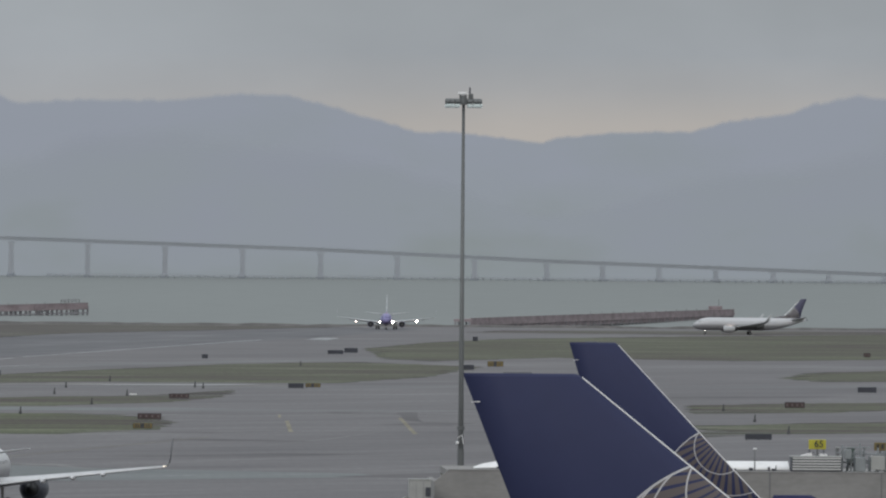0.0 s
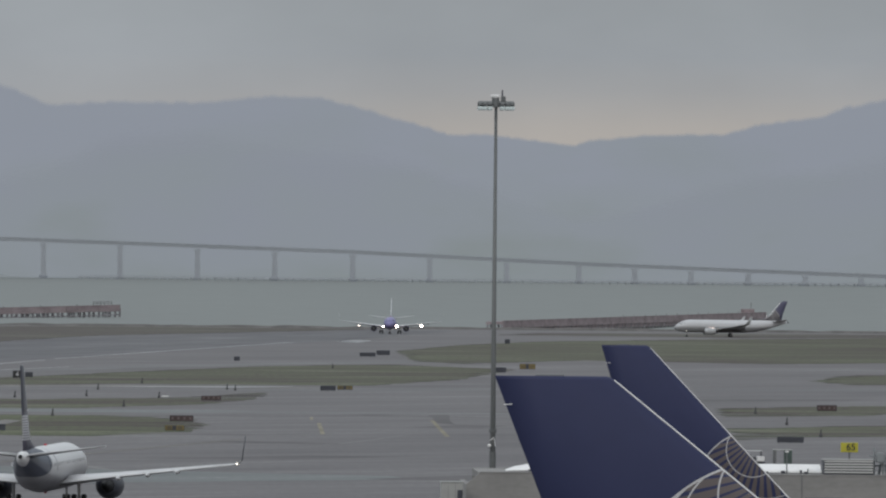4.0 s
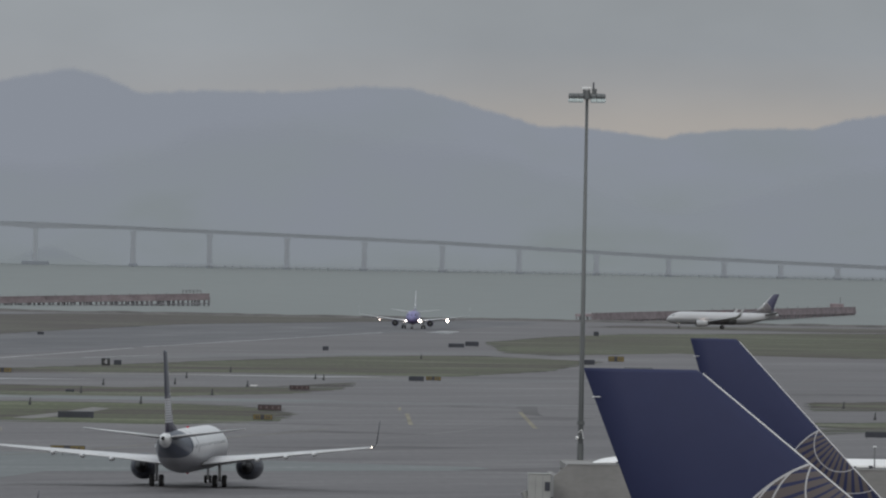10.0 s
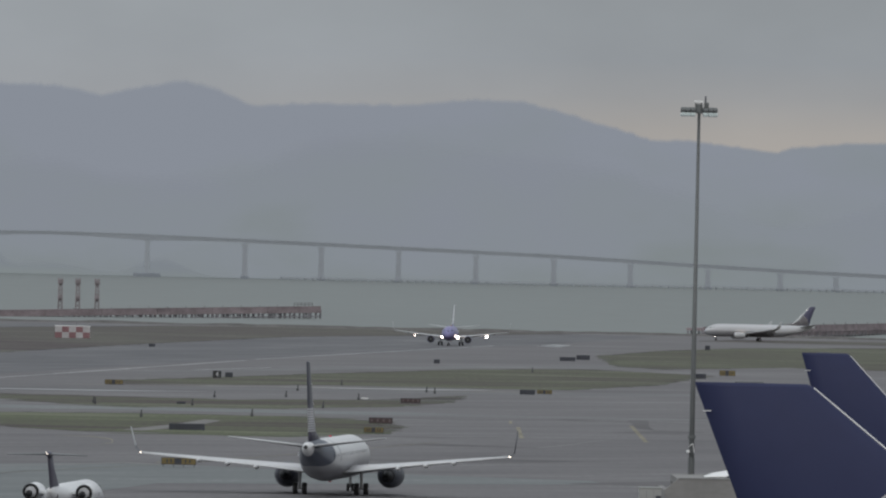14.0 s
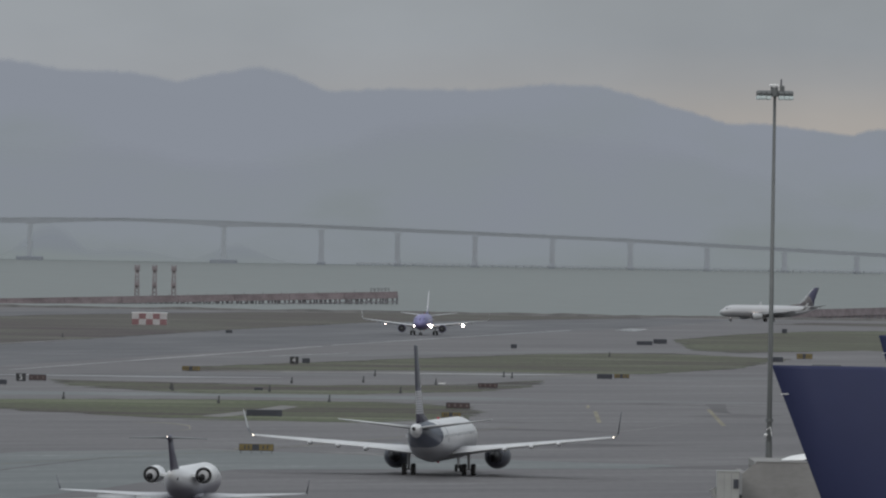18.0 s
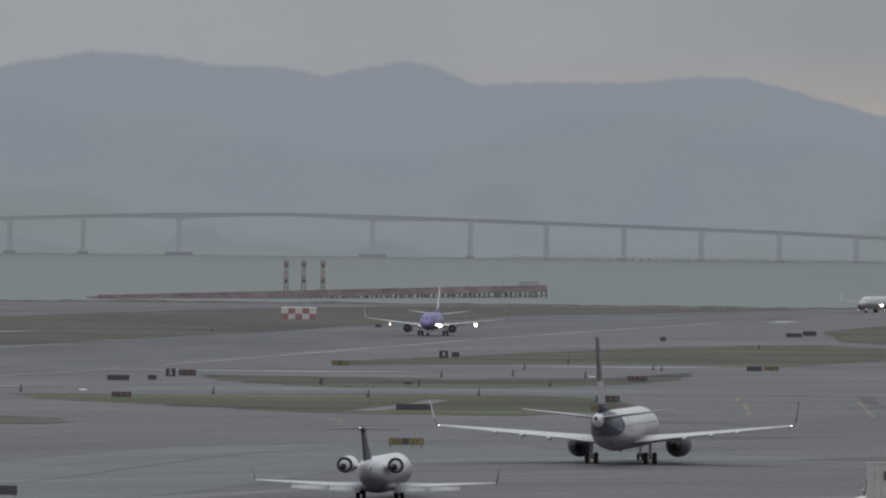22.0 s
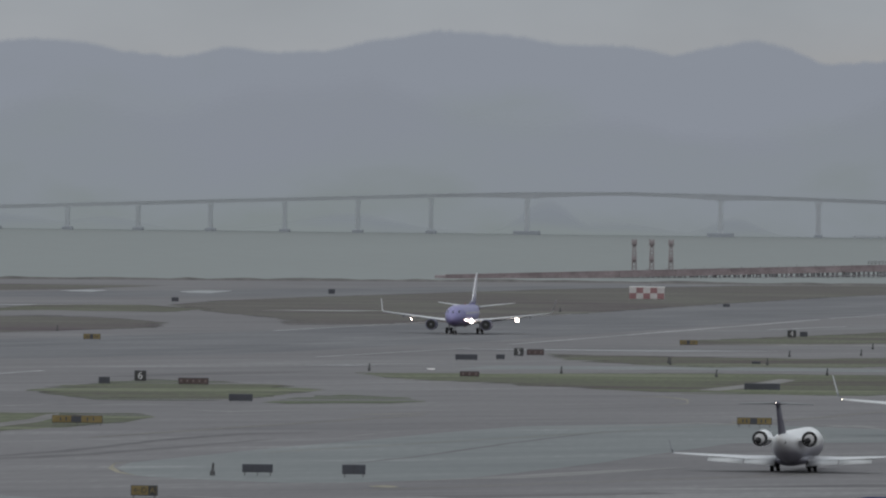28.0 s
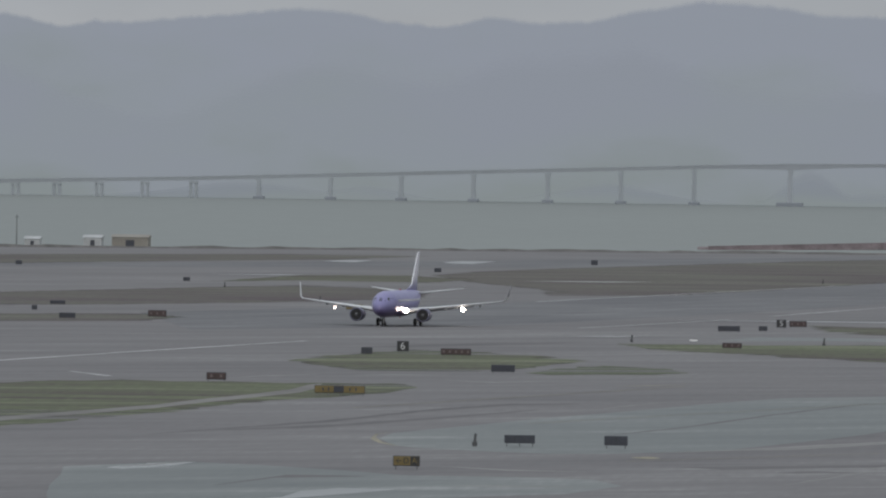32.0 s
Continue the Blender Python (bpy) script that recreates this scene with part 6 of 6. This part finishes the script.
part("board", block(-0.49, 0.49, -0.06, 0.06, 1.2, 1.74, 0.02), mat("bright_yellow_sign", (0.44, 0.40, 0.04), 0.5, 0, 0.1, 1.0), gs)
words("65", 0.54, 0.08, -0.08, 1.48, M_BLACK, gs, "numerals", 0.004)
fr = thing("gate_equipment", "grey steel bridge-head frame with pipes and boxes", "equipment", pose(41.3, TY + 5, TZ - 0.02))
for k in range(7):
    x = -1.4 + 0.5 * k
    hh = (1.5, 1.1, 1.6, 0.9, 1.35, 1.55, 1.0)[k]
    part("post", rod((x, 0, 0), (x, 0, hh), 0.05, 0.05, 6), M_PALESTEEL, fr)
    part("rail", rod((x - 0.3, 0.1, hh * 0.7), (x + 0.35, 0.1, hh * 0.7), 0.04, 0.04, 5), M_PALESTEEL, fr)
for x, w, h0, h1 in ((-1.1, 0.2, 0.7, 1.25), (-0.4, 0.3, 0.0, 0.8), (0.6, 0.4, 0.1, 0.9), (1.4, 0.3, 0.2, 1.0)):
    part("box", block(x - w, x + w, -0.3, 0.2, h0, h1, 0.03), M_PANEL if x > 0 else M_PALESTEEL, fr)
for k in range(9):
    x = -1.5 + 0.42 * k
    part("pipe", rod((x, 0.5 + 0.1 * (k % 3), 0), (x + 0.12 * (k % 2), 0.5 + 0.1 * (k % 3), 0.7 + 0.23 * ((k * 5) % 4)), 0.06 + 0.03 * (k % 2), 0.06, 6), M_PALESTEEL, fr)
for z0, z1, x0, x1 in ((0.45, 0.55, -1.5, 1.9), (0.95, 1.02, -0.8, 1.4), (1.3, 1.36, -1.5, 0.2)):
    part("crossbar", block(x0, x1, 0.35, 0.45, z0, z1, 0.01), M_PALESTEEL, fr)
gs2 = thing("gate_sign", "small yellow gate sign with worn black marks", "sign", pose(42.2, TY + 7, TZ - 0.02))
part("post", rod((0, 0, 0), (0, 0, 1.3), 0.05, 0.05, 6), M_STEEL, gs2)
part("board", block(-0.35, 0.35, -0.06, 0.06, 1.15, 1.6, 0.02), M_SIGNYEL, gs2)
for x in (-0.15, 0.12):
    part("numeral_bar", block(x - 0.06, x + 0.06, -0.08, -0.064, 1.25, 1.5), M_BLACK, gs2)

# the light mast
MX, MY = 587 / SPAN * 520, 520.0
mast = thing("light_mast", "tall tapered grey apron light mast with lamps at its head", "light mast", pose(MX, MY, 0))
part("plinth", block(-0.8, 0.8, -0.8, 0.8, 0, 0.8, 0.05), M_CONC, mast)
part("shaft", rod((0, 0, 0.8), (0, 0, 30.57), 0.19, 0.085, 14), M_MAST, mast, "", True)
part("collar", rod((0, 0, 11.7), (0, 0, 11.9), 0.22, 0.22, 12), M_MAST, mast)
part("sleeve", rod((0, 0, 8.8), (0, 0, 10.6), 0.19, 0.185, 12), M_MAST, mast)
cc = part("camera_bracket", rod((-0.16, -0.12, 11.25), (0.06, -0.2, 11.42), 0.022, 0.022, 6), M_WHITE, mast, "white bracket with a small dome")
part("bracket_arm", rod((0.06, -0.2, 11.42), (0.14, -0.2, 10.9), 0.022, 0.022, 6), M_WHITE, cc)
part("dome", lathe_x([(-0.3, 0.03), (-0.27, 0.09), (-0.16, 0.1), (-0.1, 0.03)], -0.2, 10.95, 10), M_WHITE, cc, "white dome", True)
head = part("head_ring", lathe_x([(-1.06, 0.05), (-1.0, 0.11), (1.0, 0.11), (1.06, 0.05)], 0, 30.66, 8), M_MAST, mast)
part("head_drum", rod((0, 0, 30.42), (0, 0, 30.95), 0.22, 0.18, 12), M_MAST, mast)
for k, x in enumerate((-0.92, -0.66, -0.36, 0.36, 0.66, 0.92)):
    for yy in (-0.45, 0.4):
        lamp = part("lamp", lathe_x([(x - 0.13, 0.08), (x - 0.1, 0.13), (x + 0.1, 0.13), (x + 0.13, 0.08)], yy, 30.58, 8), M_MAST, mast)
        part("lamp_glass", block(x - 0.14, x + 0.14, yy - 0.15, yy + 0.15, 30.24, 30.45, 0.04), M_LAMPGLASS, lamp, "pale frosted lamp glass")
part("top_box", block(-0.32, 0.22, -0.15, 0.15, 30.99, 31.14, 0.03), M_WHITE, mast)
for x in (-0.2, 0.1):
    part("box_leg", rod((x, 0, 30.7), (x, 0, 30.99), 0.04, 0.04, 6), M_MAST, mast)
part("bracket", block(0.28, 0.55, -0.1, 0.1, 30.72, 31.05, 0.03), M_MAST, mast)
part("beacon", rod((0.36, 0, 31.05), (0.36, 0, 31.42), 0.05, 0.04, 8), M_DARK, mast, "small dark obstruction light")


def box_truck(x, y):
    z = ground_z(x, y)
    t = thing("box_truck", "white catering box truck facing the terminal", "truck", pose(x, y, z))
    part("cargo_box", block(-1.2, 1.2, -0.4, 4.6, 1.1, 3.72, 0.06), M_WHITE, t)
    part("top_deck", block(-1.1, 1.1, -1.35, -0.41, 2.78, 3.7, 0.08), M_PANEL, t)
    cab = part("cab", loft([[(-1.05, yy, z0), (1.05, yy, z0), (1.0, yy, z1), (-1.0, yy, z1)] for yy, z0, z1 in ((-2.1, 0.55, 1.55), (-1.9, 0.5, 1.7), (-1.55, 0.5, 2.6), (-0.45, 0.5, 2.75))]), M_WHITE, t)
    part("windscreen", raw([(-0.9, -1.86, 1.98), (0.9, -1.86, 1.98), (0.85, -1.62, 2.56), (-0.85, -1.62, 2.56)], [(0, 1, 2, 3)]), M_TRUCKGLASS, cab, "dark windscreen")
    part("hood", loft([[(-0.82, yy, 0.6), (0.82, yy, 0.6), (0.74, yy, z1), (-0.74, yy, z1)] for yy, z1 in ((-2.95, 1.42), (-2.8, 1.55), (-2.0, 1.78))]), M_WHITE, cab)
    part("grille", block(-0.46, 0.46, -3.0, -2.954, 0.85, 1.38, 0.01), M_STEEL, cab)
    part("roof_frame", block(-1.24, 1.24, -0.46, -0.4, 3.6, 3.8, 0.02), M_STEEL, t)
    part("bumper", block(-1.1, 1.1, -3.15, -2.96, 0.4, 0.62, 0.03), M_STEEL, cab)
    for s in (-1, 1):
        part("fender", block(s * 0.93 - 0.2, s * 0.93 + 0.2, -2.9, -1.9, 0.7, 1.12, 0.08), M_WHITE, cab)
        part("headlight", block(s * 0.66 - 0.13, s * 0.66 + 0.13, -3.0, -2.954, 0.85, 1.1, 0.01), M_LAMPGLASS, cab)
        part("mirror", block(s * 1.25 - 0.08, s * 1.25 + 0.08, -1.75, -1.65, 1.7, 2.2, 0.02), M_DARK, cab)
        for yy in (-1.3, 3.4):
            w = part("wheel", lathe_y(yy, s * 0.95, 0.48, 0.3), M_TYRE, t)
            part("hub", lathe_y(yy, s * 0.95, 0.24, 0.32), M_RIM, w)
    return t


def lathe_y(y, x, r, w, seg=16):
    """A wheel for a vehicle that faces along y."""
    return loft([[(x + dx, y + rr * math.cos(2 * math.pi * k / seg), r_c + rr * math.sin(2 * math.pi * k / seg)) for k in range(seg)] for dx, rr in ((-w / 2, r * 0.85), (-w / 2 + 0.04, r), (w / 2 - 0.04, r), (w / 2, r * 0.85))])


r_c = 0.48
truck = box_truck(12.15, 640)


def cargo_cart(x, y, rz):
    z = ground_z(x, y)
    t = thing("cargo_cart", "white covered baggage cart parked by the concourse", "cart", pose(x, y, z, 0, 0, rz), "baggage carts")
    part("bed", block(-0.8, 0.8, -1.2, 1.2, 0.3, 0.55, 0.02), M_DARK, t)
    part("canopy", block(-0.8, 0.8, -1.2, 1.2, 1.95, 2.05, 0.03), M_WHITE, t)
    part("side_panel", block(-0.8, -0.76, -1.2, 1.2, 0.554, 1.946), M_WHITE, t)
    part("end_panel", block(-0.756, 0.1, -1.2, -1.15, 0.554, 1.946), M_WHITE, t)
    part("curtain", block(0.13, 0.8, -1.19, -1.16, 0.554, 1.946), M_DARK, t)
    for sx in (-1, 1):
        for sy in (-0.8, 0.8):
            w = loft([[(sx * 0.62 + dx, sy + 0.21 * math.cos(a), 0.21 + 0.21 * math.sin(a)) for a in [2 * math.pi * k / 12 for k in range(12)]] for dx in (-0.07, 0.07)])
            part("wheel", w, M_TYRE, t)
    return t


PARKED = []
for i, (x, y) in enumerate(((18.0, 671), (19.75, 671.5))):
    PARKED.append((cargo_cart(x + 0.1, y, 0), x + 0.1, y))

stairs = thing("access_stairs", "white railed access stairs beside the concourse bay", "stairs", pose(20.0, 484, 0))
for k in range(6):
    x = -0.9 + 0.36 * k
    part("baluster", rod((x, 0, 0), (x, 0, 6.6 - 0.25 * (k % 3)), 0.03, 0.03, 6), M_WHITE, stairs)
for zz in (6.55, 6.3, 5.9):
    part("rail", rod((-1.0, 0, zz), (1.0, 0, zz - 0.15), 0.03, 0.03, 6), M_WHITE, stairs)
part("platform", block(-1.0, 1.0, 0, 1.2, 5.2, 5.3, 0.02), M_PANEL, stairs)

# a baggage tug with its carts, passing behind the roof
def baggage_tug(x, y):
    t = thing("baggage_tug", "white baggage tug with a thin canopy and dark chassis", "tug", pose(x, y, 0, 0, 0, 180))
    part("chassis", block(-1.5, 1.5, -0.7, 0.7, 0.35, 0.72, 0.06), M_DARK, t, "dark chassis")
    part("hood", loft([[(xx, -0.66, 0.72), (xx, 0.66, 0.72), (xx, 0.58, z1), (xx, -0.58, z1)] for xx, z1 in ((1.48, 0.98), (1.3, 1.14), (0.6, 1.34), (0.3, 1.42), (0.18, 1.36))]), M_WHITE, t)
    part("rear_body", block(-1.45, -0.62, -0.66, 0.66, 0.724, 1.3, 0.08), M_WHITE, t)
    part("seat", block(-0.58, -0.1, -0.5, 0.5, 0.724, 1.2, 0.08), M_DARK, t)
    part("canopy", block(-1.2, 0.55, -0.7, 0.7, 1.82, 1.9, 0.03), M_SLAT, t, "thin pale canopy")
    for sx, zz in ((-1.1, 1.3), (0.42, 1.4)):
        for sy in (-0.6, 0.6):
            part("canopy_post", rod((sx, sy, zz - 0.05), (sx, sy, 1.82), 0.03, 0.03, 6), M_DARK, t)
    part("steering_wheel", rod((0.0, 0.2, 1.38), (-0.03, 0.2, 1.42), 0.17, 0.17, 10), M_DARK, t)
    part("headlight", block(1.46, 1.5, -0.5, -0.28, 0.84, 1.0, 0.01), M_HEADLIGHT, t, "lit headlight")
    part("headlight", block(1.46, 1.5, 0.28, 0.5, 0.84, 1.0, 0.01), M_HEADLIGHT, t, "lit headlight")
    part("bumper", block(1.504, 1.6, -0.66, 0.66, 0.4, 0.66, 0.03), M_STEEL, t)
    for sx in (-0.95, 0.95):
        for sy in (-0.62, 0.62):
            w = part("wheel", loft([[(sx + 0.35 * math.cos(a), sy + dy, 0.35 + 0.35 * math.sin(a)) for a in [2 * math.pi * k / 14 for k in range(14)]] for dy in (-0.1, 0.1)]), M_TYRE, t)
            part("hub", loft([[(sx + 0.16 * math.cos(a), sy + dy, 0.35 + 0.16 * math.sin(a)) for a in [2 * math.pi * k / 10 for k in range(10)]] for dy in (-0.12, 0.12)]), M_RIM, w)
    return t


def tug_cart(x, y, shade):
    t = thing("tug_cart", "grey curtained baggage cart towed behind a tug", "cart", pose(x, y, 0, 0, 0, 180))
    part("bed", block(-1.0, 1.0, -0.75, 0.75, 0.42, 0.55, 0.02), M_STEEL, t)
    part("canopy", block(-1.0, 1.0, -0.78, 0.78, 1.95, 2.05, 0.03), M_PANEL, t)
    part("curtain", block(-0.98, -0.2, -0.7, 0.7, 0.554, 1.946), shade, t)
    part("end_panel", block(0.7, 0.98, -0.7, 0.7, 0.554, 1.946), M_STEEL, t)
    part("hitch", rod((1.0, 0, 0.45), (1.6, 0, 0.42), 0.05, 0.05, 6), M_STEEL, t)
    for sx in (-0.7, 0.7):
        for sy in (-0.6, 0.6):
            part("wheel", loft([[(sx + 0.21 * math.cos(a), sy + dy, 0.21 + 0.21 * math.sin(a)) for a in [2 * math.pi * k / 12 for k in range(12)]] for dy in (-0.07, 0.07)]), M_TYRE, t)
    return t


M_CURTAIN = mat("faded_green_cart_curtain", (0.07, 0.10, 0.09), 0.8, 0, 0.2, 1.0)
tug = baggage_tug(72.0, 965)
second_tug = baggage_tug(26.0, 723)
towed = [(tug_cart(75.3, 965, M_CURTAIN), 3.4)]


# ---------------------------------------------------------------- what moves
BLUE_JET = [(0, 83.3, 2938.7, 0.0, 2.0), (2, 77.7, 2897.1, 0.0, 2.2), (4, 71.8, 2845.9, 0.0, 2.4), (6, 65.0, 2786.2, 0.0, 2.7), (8, 57.0, 2718.8, 0.0, 2.9), (10, 47.5, 2644.2, 0.0, 3.1), (12, 36.5, 2562.9, 0.0, 3.3), (14, 24.2, 2475.2, 0.0, 3.5), (16, 10.7, 2381.3, 0.0, 3.8), (18, -3.8, 2281.0, 0.0, 4.0), (20, -19.2, 2174.2, 0.0, 4.2), (22, -35.4, 2060.4, 0.0, 4.4), (24, -52.5, 1952.0, 0.0, 4.6), (26, -70.0, 1822.0, 0.0, 4.8), (28, -86.9, 1664.0, 0.0, 5.1), (30, -104.0, 1515.0, 0.0, 5.3), (32, -120.8, 1362.8, 0.0, 5.5)]
TEAL_JET = [(0, -13.5, 768.1), (4, -9.9, 787.5), (8, -6.8, 807.0), (12, -4.0, 826.6), (16, -1.2, 846.3), (20, 1.7, 866.0), (24, 5.0, 885.9), (28, 8.3, 905.9), (32, 11.5, 925.9)]
REGIONAL_JET = [(0, -33.3, 666.6, 0.0), (4, -30.5, 682.0, 0.0), (8, -27.5, 697.4, 0.0), (12, -24.5, 712.8, 0.0), (16, -21.6, 728.2, 0.0), (20, -18.7, 743.5, 0.0), (24, -15.5, 758.9, 0.0), (28, -12.1, 774.3, 0.0), (32, -8.2, 789.7, 0.0)]

# seconds, place, way it points
WHITE_JET = [(0, 193.8, 2830, 180), (4, 178.4, 2840, 180), (6, 169.6, 2845, 180), (9, 154.2, 2858, 180), (11, 143.5, 2868, 180), (13, 131.5, 2878, 180), (14.5, 123.8, 2892, 185), (16, 116.0, 2918, 191), (17.5, 109.8, 2946, 198),
             (19, 103.0, 2962, 215), (20, 100.4, 2966, 225), (21, 97.8, 2968, 234), (22.5, 96.0, 2955, 247), (25, 91.5, 2925, 262), (28, 88.0, 2880, 267), (32, 84.0, 2800, 268)]


def motions():
    walk(blue_jet, [(t, pose(x, y, 0.03, 0, 0, 270 - h)) for t, x, y, _, h in BLUE_JET])
    walk(teal_jet, [(t, pose(x, y, 0.0, -0.7, 0, 84.6 - 0.08 * t)) for t, x, y in TEAL_JET])
    walk(crj, [(t, pose(x + 0.1, y - 5, 0.0, 0, 0, 84.2)) for t, x, y, _ in REGIONAL_JET])
    for mover, back in [(tug, 0.0)] + towed:
        walk(mover, [(t, pose(p / SPAN * 965 + 1.5 + back, 965, 0, 0, 0, 180)) for t, p in ((0, 1188), (1, 1144), (2.5, 1085), (4.5, 1000), (5, 985), (5.5, 975), (6, 950), (7, 915), (8, 905), (32, 905))])
    for mover, x, y in PARKED:
        walk(mover, [(t, pose(x + dx, y, 0)) for t, dx in ((0, 0), (5.7, 0), (7, 1.7), (8, 3.4), (10, 7.0), (12, 8.0), (32, 8.0))])
    walk(second_tug, [(t, pose(x, 723, 0, 0, 0, 180)) for t, x in ((0, 27.0), (16, 27.0), (19, 23.7), (20.5, 22.8), (22, 22.6), (32, 22.6))])
    walk(gate_jet, [(t, pose(x, 497, 0, 0, 0, 8)) for t, x in ((0, -8.0), (8, -8.0), (14, -3.0), (26, 8.4), (29, 9.0), (29.5, 9.12), (32, 9.6))])
    walk(truck, [(t, pose(x, y, 0, 0, 0, -6)) for t, x, y in ((0, 12.15, 640), (5.5, 12.15, 640), (7, 12.1, 639), (10.5, 12.0, 632), (12, 11.8, 628), (14, 11.3, 610), (17.5, 10.5, 565), (20, 9.5, 530), (32, 9.5, 530))])
    walk(white_jet, [(t, pose(x, y, 0.03, 0, 0, h)) for t, x, y, h in WHITE_JET])


motions()
